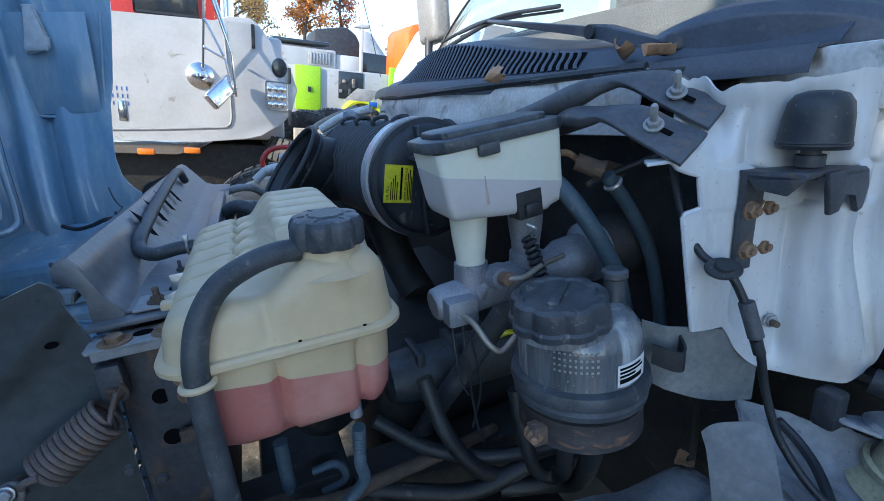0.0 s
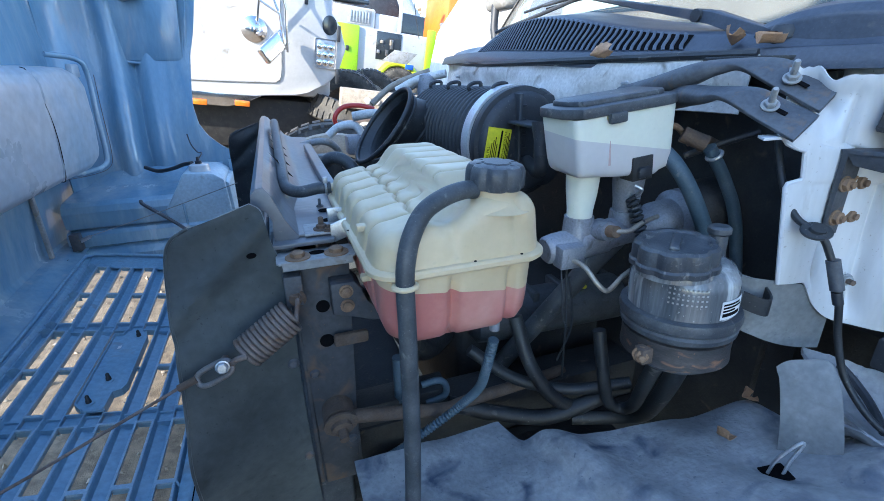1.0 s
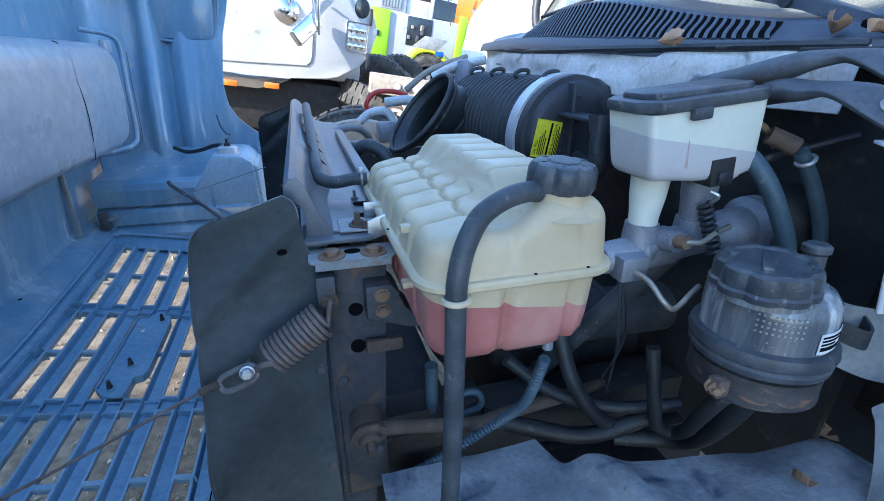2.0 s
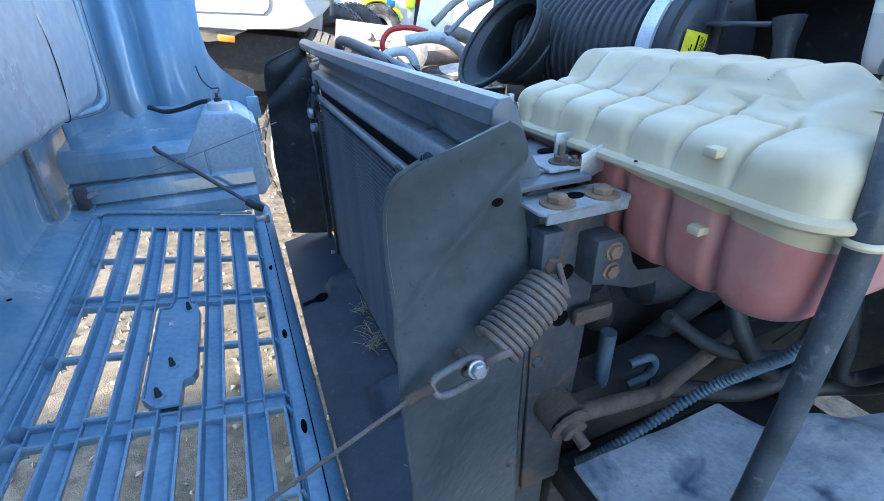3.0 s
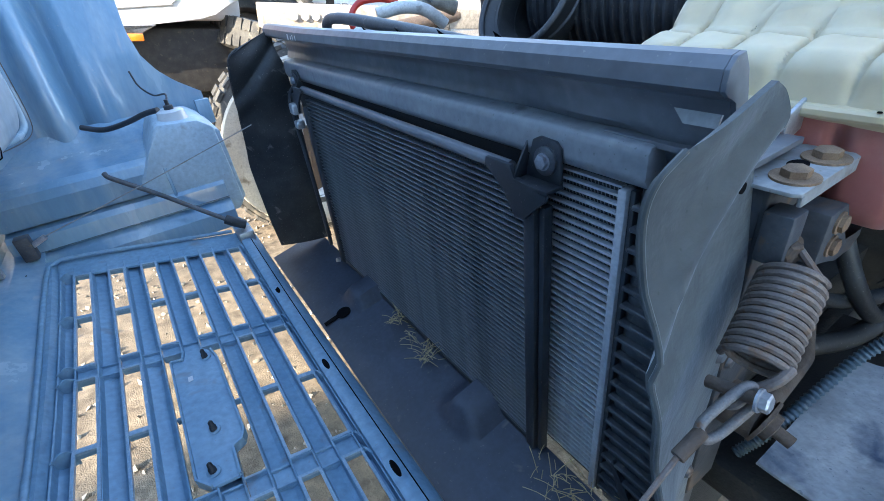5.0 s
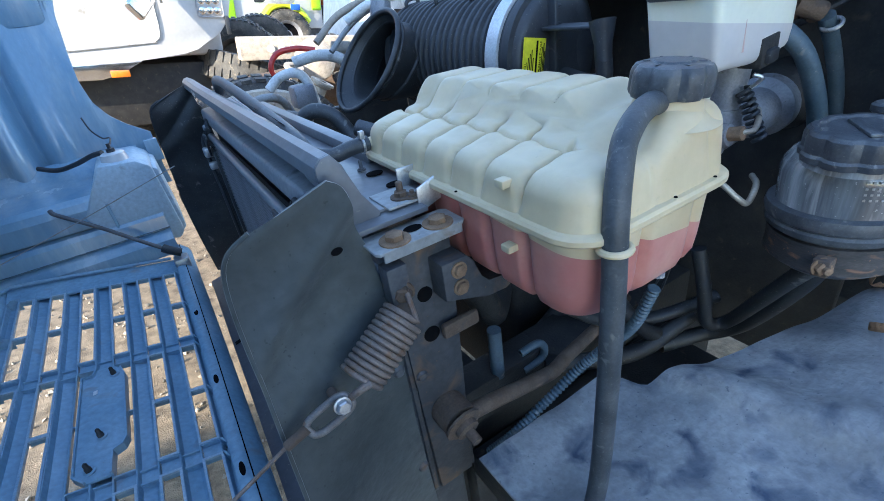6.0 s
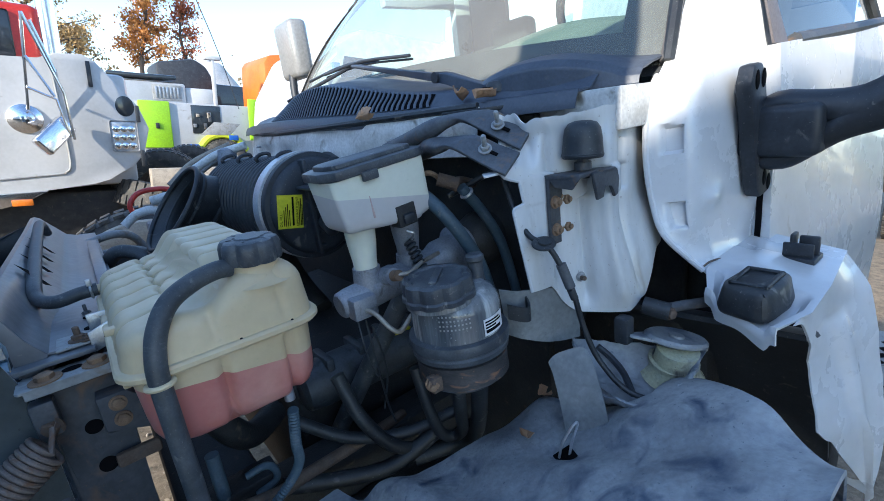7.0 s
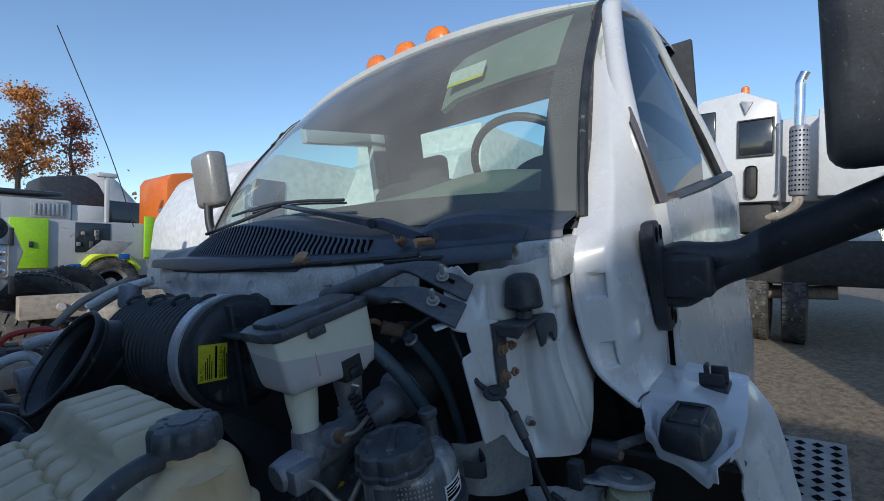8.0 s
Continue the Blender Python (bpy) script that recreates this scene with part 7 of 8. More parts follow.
part("well_rod", tube([(0.93, 0.30, 0.80), (0.95, 0.18, 0.74), (0.97, 0.06, 0.70)], 0.012, 10, 4), M_RUST, cab)

# door with its window frame
door = part("door", sheet(lambda u, v: Vector((0.977 + 1.093 * u, 0.170 + 0.012 * math.sin(3 * v) - 0.02 * math.exp(-((v - 0.35) / 0.25) ** 2) + 0.01 * S(0.9, 1, v), 0.62 + (0.885 + 0.055 * u) * v)), 30, 24, 0.03), M_WHITE, cab, "white door with a small dent, closed")
frame_pts = [(1.03, 0.185, 1.50), (1.0, 0.215, 1.64), (1.07, 0.255, 1.80), (1.20, 0.30, 1.96), (1.30, 0.325, 2.07), (1.50, 0.345, 2.11), (1.70, 0.335, 2.08), (1.84, 0.295, 1.92), (1.95, 0.24, 1.74), (2.03, 0.195, 1.57)]
part("window_frame", tube(frame_pts, 0.028, 10, 6), M_WHITE, door)
part("window_seal", tube([Vector(p) + Vector((0.03, 0.0, -0.02)) if i < 3 else Vector(p) + Vector((0.0, -0.004, -0.035)) if i < 7 else Vector(p) + Vector((-0.04, 0, 0)) for i, p in enumerate(frame_pts)], 0.013, 8, 6), M_RUBBER, door)
TRIM_L, TRIM_R = [(0.974, 0.166, 1.508), (0.960, 0.183, 1.60), (0.970, 0.212, 1.70)], [(1.065, 0.170, 1.508), (1.035, 0.190, 1.60), (1.005, 0.222, 1.73)]
b = sheet(lambda u, v: Vector(along(TRIM_L, v)).lerp(Vector(along(TRIM_R, v)), u) + Vector((0, -0.006 - 0.004 * math.sin(math.pi * u), 0)), 8, 12, 0.004)
part("corner_trim", b, mat("brown_grey_trim", (0.13, 0.11, 0.11), (0.17, 0.15, 0.15), 0.55, 0, 14, 0.05), door)
part("belt_trim", tube([(1.10, 0.165, 1.512), (1.5, 0.162, 1.535), (2.0, 0.165, 1.565)], 0.015, 8, 3), M_STEEL, door)
win = part("window_pane", sheet(lambda u, v: Vector((1.08 + 0.90 * u - 0.1 * v * (u - 0.2), 0.195 + 0.12 * v, 1.52 + 0.045 * u + (0.40 + 0.14 * math.sin(math.pi * u * 0.9)) * v)), 16, 8), M_GLASS, door)
win.visible_shadow = False
part("door_gap", box(0.9735, 0.9765, 0.160, 0.170, 0.9, 1.30, 0), M_INKVOID, door)
# far door, back wall and its windows
b = bmesh.new()
for x0, x1, z0, z1 in ((1.02, 2.06, 0.62, 1.56), (1.06, 1.20, 1.56, 1.70), (1.92, 2.06, 1.56, 2.12), (1.44, 1.92, 2.03, 2.13)):
    box(x0, x1, 2.04, 2.09, z0, z1, 0.006, 2, b)
part("far_door", b, M_WHITE, cab)
b = bmesh.new()
for y0, y1, z0, z1 in ((0.26, 2.04, 0.62, 1.66), (0.26, 0.55, 1.66, 2.12), (1.75, 2.04, 1.66, 2.12), (0.55, 1.75, 2.05, 2.16)):
    box(2.03, 2.06, y0, y1, z0, z1, 0.006, 2, b)
part("back_wall", b, M_SEAT, cab)

# cab inside
part("dashboard", sheet(lambda u, v: Vector((0.78 + 0.42 * v + 0.06 * (2 * u - 1) ** 2, 0.36 + 1.58 * u, 1.52 + 0.10 * math.sin(math.pi * v * 0.75) + 0.05 * math.exp(-((u - 0.22) / 0.14) ** 2) * S(0.3, 0.9, v) - 0.25 * S(0.93, 1, v))), 40, 24, 0.01), M_DASH, cab, "grey-green dashboard")
b = tube([Vector((1.33, 0.66, 1.66)) + Matrix.Rotation(radians(-35), 3, "Y") @ Vector((0.0, 0.20 * math.cos(a), 0.20 * math.sin(a))) for a in [2 * math.pi * k / 36 for k in range(37)]], 0.014, 10, 0)
wheel = part("steering_wheel", b, M_BLACK, cab, "black steering wheel")
part("spoke", tube([(1.33, 0.47, 1.66), (1.35, 0.66, 1.63), (1.33, 0.85, 1.66)], 0.014, 8, 4), M_BLACK, wheel)
for y in (0.66, 1.60):
    st = part("seat_back", sheet(lambda u, v, y=y: Vector((1.72 + 0.16 * v - 0.05 * math.sin(math.pi * u), y - 0.26 + 0.52 * u, 1.1 + 0.62 * v - 0.04 * (2 * u - 1) ** 4)), 14, 14, 0.12), M_SEAT, cab)
    part("headrest", box(1.86, 1.96, y - 0.13, y + 0.13, 1.72, 1.88, 0.04, 3), M_SEAT, st)
vis = part("sun_visor", sheet(lambda u, v: Vector((1.20 + 0.10 * v + 0.02 * u, 0.42 + 0.50 * u, 1.93 + 0.16 * v - 0.02 * S(0.85, 1, u) + 0.01 * math.sin(math.pi * u))), 16, 6, 0.02), M_DASH, cab, "grey-green sun visor folded down")
part("visor_label", box(0, 0.001, -0.075, 0.075, -0.035, 0.035, 0, m=Matrix.Translation((1.228, 0.80, 2.005)) @ pose(0, 0, 0, 0, 32, 0)), M_PAPER, vis, "white and yellow warning label")
part("label_stripe", box(-0.0015, -0.0005, -0.075, 0.075, -0.035, -0.022, 0, m=Matrix.Translation((1.228, 0.80, 2.005)) @ pose(0, 0, 0, 0, 32, 0)), M_YELLOW, vis)
part("headliner", sheet(lambda u, v: roof_fn(u, v) + Vector((0, 0, -0.035)), 16, 8, 0.01), M_SEAT, cab)

# cowl grille and wipers
M_COWL = mat("blue_black_cowl_plastic", (0.055, 0.065, 0.085), (0.08, 0.092, 0.115), 0.42, 0, 14, 0.1, 0.5, (0.12, 0.12, 0.12), 0.12)
cowl = thing("cowl_grille", "black plastic cowl grille below the windshield", "cowl grille", (0.6, 1.2, 1.48))


def cowl_front(s):
    return 0.478 + 0.13 * s * s + 0.02 * S(-0.5, -1.0, s)


def cowl_fn(u, v):
    """A flat front step, a steep slotted face, then a gentle rise to the glass."""
    s = 2 * u - 1
    y = 1.19 + 0.86 * s
    xs = cowl_front(s) + 0.035
    dx = 0.022 + 0.030 * S(0.60, 0.95, y) * S(1.75, 1.5, y)
    zf = 1.474 + 0.032 * S(0.5, 1.55, y)
    zr = max(zf + 0.018, 1.490 + 0.088 * math.exp(-((y - 1.22) / 0.40) ** 2))
    pts2 = [(cowl_front(s), zf - 0.004), (xs, zf), (xs + dx, zr), (xs + dx + 0.02, zr + 0.006), (max(0.70 + 0.11 * s * s, xs + dx + 0.03), zr + 0.018)]
    ks = [0.0, 0.2, 0.5, 0.6, 1.0]
    for k in range(4):
        if v <= ks[k + 1] or k == 3:
            f = (v - ks[k]) / (ks[k + 1] - ks[k])
            return Vector((pts2[k][0] + (pts2[k + 1][0] - pts2[k][0]) * f, y, pts2[k][1] + (pts2[k + 1][1] - pts2[k][1]) * f))


part("panel", sheet(cowl_fn, 80, 30, 0.003), M_COWL, cowl, "", 50)
SLOT0, SLOT1, SLOTS = 0.19, 0.675, 46
out = Vector((-0.7, 0, 0.7))
# black sheet just above the panel paints in the shade between the slats
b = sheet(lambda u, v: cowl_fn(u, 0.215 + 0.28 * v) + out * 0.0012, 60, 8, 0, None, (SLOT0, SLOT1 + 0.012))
part("slot_shade", b, M_INKVOID, cowl, "black sheet standing in for the shade between the cowl slats")
for i in range(SLOTS + 1):
    u0 = SLOT0 + (SLOT1 - SLOT0) * i / SLOTS
    w = (SLOT1 - SLOT0) / SLOTS * 0.44
    b = sheet(lambda a, v: cowl_fn(u0 + w * (a - 0.5) + 0.011 * v + 0.0015 * math.sin(v * 6.28), 0.19 + 0.33 * v) + out * (0.0030 + 0.001 * math.sin(math.pi * a)), 2, 9, 0.0015)
    part("slat", b, M_COWL, cowl)
b = sheet(lambda u, v: cowl_fn(u, 0.0) + Vector((-0.012 * math.sin(v * 1.5), 0, 0.002 - 0.030 * v)), 60, 6, 0.003)
part("front_lip", b, M_COWL, cowl)


def cover_fn(u, v):
    y = 0.57 - 0.295 * u
    xf = 0.618 + 0.10 * u * u
    top = 1.505 + 0.030 * math.sin(math.pi * min(1, u * 1.1)) ** 0.7 - 0.010 * u
    return Vector(along([(xf + 0.012, y, 1.456), (xf, y, 1.470), (xf + 0.004, y, top - 0.012), (xf + 0.016, y, top), (xf + 0.05, y, top + 0.010), (0.80 + 0.01 * u, y, 1.548 - 0.035 * u)], v))


part("end_cover", sheet(cover_fn, 32, 40, 0.004), M_COWL, cowl, "black moulded cowl end cover", 45)
part("cover_notch", box(0.610, 0.628, 0.515, 0.556, 1.462, 1.500, 0.004, m=I4), M_INKVOID, cowl)
part("rubber_flap", prism([(0.56, 0.62), (0.52, 0.56), (0.55, 0.47), (0.60, 0.45), (0.63, 0.50), (0.62, 0.6)], "z", 1.455, 1.462, 0.002), M_RUBBER, cowl)
part("dark_recess", box(0.64, 0.80, 0.26, 0.52, 1.40, 1.468, 0.004), M_DIRTYWHITE, cowl)
wip = thing("windshield_wiper", "black windshield wiper resting on the glass", "wiper", (0.61, 0.53, 1.49))
part("arm", prism([(0.505, 1.490), (0.53, 1.500), (0.66, 1.545), (0.70, 1.548), (1.06, 1.622), (1.062, 1.614), (0.71, 1.533), (0.66, 1.520), (0.53, 1.475)], "x", 0.622, 0.648, 0.004, m=I4), M_COWL, wip)
part("arm_hinge", tube([(0.616, 0.69, 1.538), (0.654, 0.69, 1.538)], 0.012, 12, 0), M_BLACK, wip)
part("pivot_cap", lathe([(0.020, 0), (0.021, 0.012), (0.016, 0.020), (0, 0.022)], 18, Matrix.Translation((0.632, 0.520, 1.488))), M_BLACK, wip)
part("blade", tube([(0.668, 0.84, 1.608), (0.656, 1.06, 1.628), (0.664, 1.31, 1.628)], 0.0045, 8, 8), M_BLACK, wip)
part("blade_rubber", tube([(0.676, 0.84, 1.600), (0.664, 1.06, 1.62), (0.672, 1.31, 1.62)], 0.003, 6, 8), M_RUBBER, wip)
wip = thing("windshield_wiper", "black windshield wiper resting on the glass", "wiper", (0.63, 1.5, 1.57))
part("arm", tube([(0.635, 1.58, 1.575), (0.65, 1.35, 1.60), (0.665, 1.10, 1.63)], 0.006, 8, 6), M_BLACK, wip)
part("blade", tube([(0.68, 1.0, 1.625), (0.668, 1.2, 1.635), (0.675, 1.45, 1.625)], 0.0045, 8, 6), M_BLACK, wip)


def leaf(name, at, rx, ry, rz, size, lbl):
    m = Matrix.Translation(at) @ pose(0, 0, 0, rx, ry, rz)
    b = sheet(lambda u, v: m @ Vector(((u - 0.5) * size * 1.3, (v - 0.5) * size * 0.9 * math.sin(math.pi * (0.1 + 0.82 * u)) ** 0.7 * (1 + 0.08 * math.cos(u * 23)), size * (0.42 * (2 * v - 1) ** 2 + 0.10 * math.cos(3 * u)))), 14, 8, 0.0006)
    return solid(name, b, M_LEAFDRY, lbl, "leaf", at)


leaf("dry_leaf", (0.466, 0.768, 1.478), 75, 10, 100, 0.032, "curled dry brown leaf on the cowl edge")
leaf("dry_leaf", (0.572, 0.565, 1.488), 20, 10, 30, 0.034, "curled dry brown leaf by the wiper pivot")
leaf("dry_leaf", (0.585, 0.505, 1.480), 10, -10, -10, 0.036, "curled dry brown leaf by the wiper pivot")
leaf("dry_leaf", (0.413, 0.311, 0.925), 30, 20, 60, 0.026, "curled tan leaf lying on the liner")
leaf("dry_leaf", (0.52, 0.36, 0.93), 30, 20, 10, 0.03, "small brown leaf lying on the liner")

# mirror on its arm
mir = thing("door_mirror", "black mirror on a thick forked arm beside the door", "mirror", (0.92, 0.19, 1.36))
b = prism([(0.845, 1.475), (0.88, 1.478), (0.90, 1.46), (0.945, 1.29), (0.965, 1.265), (0.955, 1.245), (0.915, 1.24), (0.895, 1.26), (0.835, 1.445)], "y", 0.146, 0.172, 0.006)
part("base_plate", b, M_BLACK, mir)
for x, z in ((0.858, 1.45), (0.887, 1.452), (0.925, 1.278), (0.948, 1.265)):
    part("bolt_hole", lathe([(0, 0.001), (0.010, 0.001), (0.0125, 0.0), (0, -0.001)], 18, axis_pose((x, 0.1455, z), (0, -1, 0)) @ Matrix.Diagonal((0.8, 1.3, 1, 1))), M_INKVOID, mir)
part("knuckle", box(0.88, 0.955, 0.06, 0.185, 1.318, 1.405, 0.014, 3), M_BLACK, mir)


def arm_fn(z_off, thick):
    def fn(u, v):
        a = 2 * math.pi * v
        c = along([(0.925, 0.165, 1.36), (0.93, 0.10, 1.365), (0.94, 0.02, 1.385), (0.95, -0.06, 1.42), (0.96, -0.16, 1.462), (0.97, -0.30, 1.515), (0.98, -0.42, 1.55)], u)
        h = thick * (0.55 + 0.45 * S(0.0, 0.08, u))
        zz = z_off * (1 - S(0.12, 0.35, u))
        hh = h + (0.043 - h) * S(0.15, 0.4, u)
        return Vector((c[0] + 0.034 * math.cos(a), c[1], c[2] + zz + hh * math.sin(a)))
    return fn


b = sheet(arm_fn(0.042, 0.022), 40, 20)
part("arm_upper", b, M_BLACK, mir, angle=60)
b = sheet(arm_fn(-0.052, 0.020), 40, 20)
part("arm_lower", b, M_BLACK, mir, angle=60)
part("mirror_head", box(0.90, 1.01, -0.36, -0.115, 1.53, 1.98, 0.035, 4), M_BLACK, mir)
fm = thing("door_mirror", "grey-backed mirror on the far door", "mirror", (0.95, 2.25, 1.75))
part("mirror_head", box(0.93, 1.03, 2.13, 2.34, 1.72, 1.99, 0.03, 3), mat("silver_grey_mirror_shell", (0.35, 0.34, 0.32), (0.28, 0.27, 0.25), 0.35, 0.3, 6, 0.02), fm)
part("mirror_arm", tube([(0.95, 2.24, 1.75), (0.93, 2.2, 1.6), (0.95, 2.08, 1.45)], 0.02, 10), M_BLACK, fm)

# step below the door
stp = thing("cab_step", "bare metal step with punched diamond holes", "step", (1.95, -0.10, 0.44))
part("plate", box(1.66, 2.20, -0.138, 0.10, 0.44, 0.452, 0.004), M_GREYSTEEL, stp)
for i in range(9):
    for j in range(4):
        m = Matrix.Translation((1.71 + i * 0.055, -0.105 + j * 0.055, 0.4535)) @ pose(0, 0, 0, 0, 0, 45)
        part("hole", box(-0.013, 0.013, -0.013, 0.013, -0.001, 0.001, 0, 1, None, m), M_INKVOID, stp)
part("rim", box(1.66, 1.668, -0.138, 0.10, 0.38, 0.45, 0.003), M_GREYSTEEL, stp)

# ---- far side of the engine bay: pipes and cables in the sun ----
pipes = thing("coolant_pipes", "pale plastic pipes and a red hose across the bay", "pipes", (0.2, 1.95, 1.2))
part("pale_pipe", tube([(0.05, 1.98, 1.20), (0.10, 1.98, 1.235), (0.16, 1.97, 1.24), (0.19, 1.96, 1.20), (0.20, 1.95, 1.12)], 0.017, 12), M_DIRTYWHITE, pipes)
part("pale_pipe", tube([(0.16, 1.97, 1.275), (0.24, 1.94, 1.285), (0.30, 1.90, 1.27), (0.36, 1.88, 1.22)], 0.020, 12), M_DIRTYWHITE, pipes)
part("corrugated_sleeve", tube([(0.30, 1.93, 1.30), (0.36, 1.92, 1.29), (0.42, 1.90, 1.26)], 0.024, 12, 8), M_STONE, pipes)
part("red_hose", tube([(0.10, 2.02, 1.22), (0.09, 2.02, 1.27), (0.13, 2.03, 1.31), (0.20, 2.02, 1.315), (0.26, 2.0, 1.30)], 0.010, 10), M_REDPAINT, pipes)
part("union", box(0.12, 0.20, 1.92, 2.0, 1.12, 1.20, 0.012), M_ALU, pipes)
part("low_pipe", tube([(-0.08, 1.80, 1.19), (0.0, 1.82, 1.20), (0.06, 1.86, 1.17), (0.10, 1.9, 1.08)], 0.014, 12), M_GREYSTEEL, pipes)
part("low_pipe", tube([(-0.06, 1.72, 1.16), (0.04, 1.74, 1.15), (0.12, 1.8, 1.1)], 0.010, 12), M_GREYSTEEL, pipes)
far_fender = thing("inner_fender", "dark inner fender beyond the engine", "inner fender", (0.3, 2.05, 0.9))
part("panel", box(-0.05, 0.62, 2.02, 2.06, 0.62, 1.08, 0.01), M_DARK, far_fender)
batt = thing("cable_bundle", "grey cable bundle lying over the far side of the bay", "cables", (0.42, 1.7, 1.3))
for k, pts in enumerate(([(0.30, 1.75, 1.38), (0.38, 1.72, 1.42), (0.47, 1.66, 1.44)], [(0.22, 1.85, 1.33), (0.32, 1.86, 1.40), (0.46, 1.82, 1.45)], [(0.24, 1.78, 1.30), (0.34, 1.80, 1.37), (0.45, 1.75, 1.43)])):
    part("cable", tube(pts, 0.015 - 0.003 * k, 10), (M_DIRTYWHITE, M_STONE, M_GREYSTEEL)[k], batt)
part("canister", lathe([(0, 0), (0.03, 0.0), (0.034, 0.01), (0.034, 0.07), (0.02, 0.08), (0, 0.08)], 20, axis_pose((0.40, 1.70, 1.36), (0.2, 0.1, 1))), M_ALU, batt)


def wheel(at, axis, r, w, rim_mat, lbl, name="wheel", group=""):
    """A tyre with blocks of tread round a dished rim."""
    m = axis_pose(at, axis)
    wh = thing(name, lbl, "wheel", at, I4, group)
    h = w / 2
    part("tyre", lathe([(r * 0.58, -h * 0.8), (r * 0.75, -h), (r * 0.92, -h * 0.95), (r * 0.985, -h * 0.8), (r, -h * 0.5), (r, h * 0.5), (r * 0.985, h * 0.8), (r * 0.92, h * 0.95), (r * 0.75, h), (r * 0.58, h * 0.8)], 56, m), M_TYRE, wh)
    b = bmesh.new()
    for k in range(44):
        q = m @ Matrix.Rotation(2 * math.pi * k / 44, 4, "Z")
        for s in (-1, 1):
            box(r * 0.985, r * 1.018, -r * 0.05, r * 0.05, min(s * h * 0.2, s * h * 0.85), max(s * h * 0.2, s * h * 0.85), 0.0, 1, b, q)
    tr = part("tread_block", b, M_TYRE, wh)
    tagged(tr, kind="stuff")
    part("rim", lathe([(0, -h * 0.3), (r * 0.2, -h * 0.3), (r * 0.25, -h * 0.1), (r * 0.45, h * 0.1), (r * 0.52, -h * 0.6), (r * 0.60, -h * 0.85), (r * 0.62, -h * 0.7), (r * 0.60, h * 0.8), (0, h * 0.8)], 40, m), rim_mat, wh)
    return wh


far_wheel = wheel((0.27, 3.05, 0.52), (0.1, 1, 0), 0.52, 0.27, M_DIRTYWHITE, "dusty truck wheel standing beyond the engine bay")
M_CREAM = mat("cream_wheel_paint", (0.55, 0.50, 0.42), (0.42, 0.37, 0.30), 0.6, 0, 8, 0.1, 0.5, (0.2, 0.16, 0.12), 0.3)
part("rim_face", lathe([(0.28, -0.06), (0.33, -0.11), (0.36, -0.135), (0.43, -0.146), (0.47, -0.142), (0.485, -0.12)], 56, axis_pose((0.27, 3.05, 0.52), (0.1, 1, 0))), M_CREAM, far_wheel, "cream painted wheel rim")

# ---- white neighbouring truck ----
nb = thing("neighbour_truck", "white truck side with chrome mirror mount and amber lamps", "truck", (-1.0, 5.2, 0.9), I4)
b = prism([(-3.2, 0.93), (-0.9, 0.93), (-0.2, 0.99), (0.12, 1.02), (0.22, 1.06), (0.40, 1.16), (0.50, 1.28), (0.56, 1.50), (0.50, 1.68), (0.42, 1.78), (0.24, 2.02), (0.16, 2.07), (-0.02, 2.06), (-0.12, 2.0), (-0.9, 1.98), (-3.2, 1.98)], "y", 4.80, 4.95, 0.012)
part("side", b, M_DUSTYWHITE, nb)
part("body", box(-3.2, 0.45, 4.95, 6.8, 1.0, 1.95, 0.05), M_DUSTYWHITE, nb)
b = tube([(-0.05, 4.795, 1.95), (-0.03, 4.795, 1.45), (-0.03, 4.795, 1.20), (-0.07, 4.795, 1.13), (-0.15, 4.795, 1.115), (-0.9, 4.795, 1.06), (-2.4, 4.795, 1.0)], 0.008, 8, 6)
part("door_seam", b, M_GREYSTEEL, nb)
part("lower_sill", prism([(-3.2, 0.86), (-0.5, 0.86), (-0.35, 0.90), (-0.2, 0.985), (-3.2, 0.925)], "y", 4.78, 4.95, 0.01), M_CHROME, nb, "battered bright sill")
for x in (-0.73, -0.37):
    part("amber_lamp", box(x - 0.065, x + 0.065, 4.765, 4.79, 0.855 + (x + 0.73) * 0.06, 0.905 + (x + 0.73) * 0.06, 0.008), M_ORANGE, nb, "amber side lamp")
part("handle_recess", box(-0.90, -0.84, 4.793, 4.803, 1.13, 1.30, 0.006), M_CHROME, nb)
part("mirror_boss", lathe([(0.11, 0), (0.11, 0.012), (0.085, 0.03), (0.05, 0.06), (0, 0.065)], 32, axis_pose((-0.26, 4.80, 1.55), (0, -1, 0))), M_CHROME, nb, "round chrome mirror boss")
b = box(-0.075, 0.075, -0.035, 0.035, -0.16, 0.16, 0.02, 3, m=Matrix.Translation((-0.10, 4.62, 1.43)) @ pose(0, 0, 0, -20, 50, 20))
part("lamp_housing", b, M_CHROME, nb)
b = bmesh.new()
for pts in ([(-0.23, 4.72, 1.62), (-0.20, 4.65, 1.95), (-0.17, 4.62, 2.30)], [(-0.17, 4.62, 2.30), (0.0, 4.62, 1.75), (0.02, 4.66, 1.40)], [(-0.21, 4.66, 1.78), (-0.05, 4.62, 1.70), (0.0, 4.66, 1.42)], [(-0.19, 4.64, 2.0), (-0.06, 4.6, 1.72)], [(-0.13, 4.62, 2.25), (-0.03, 4.62, 1.9)]):
    tube(pts, 0.011, 8, 0, b)
part("mirror_bracket", b, M_CHROME, nb, "bent chrome tube bracket")
part("black_strap", box(0.17, 0.20, 4.775, 4.80, 1.82, 2.02, 0.005, m=I4), M_BLACK, nb)
part("oval_hole", lathe([(0, 0.002), (0.062, 0.002), (0.068, 0)], 28, axis_pose((0.40, 4.799, 1.68), (0, -1, 0)) @ Matrix.Diagonal((1, 1.25, 1, 1))), M_WINDARK, nb)
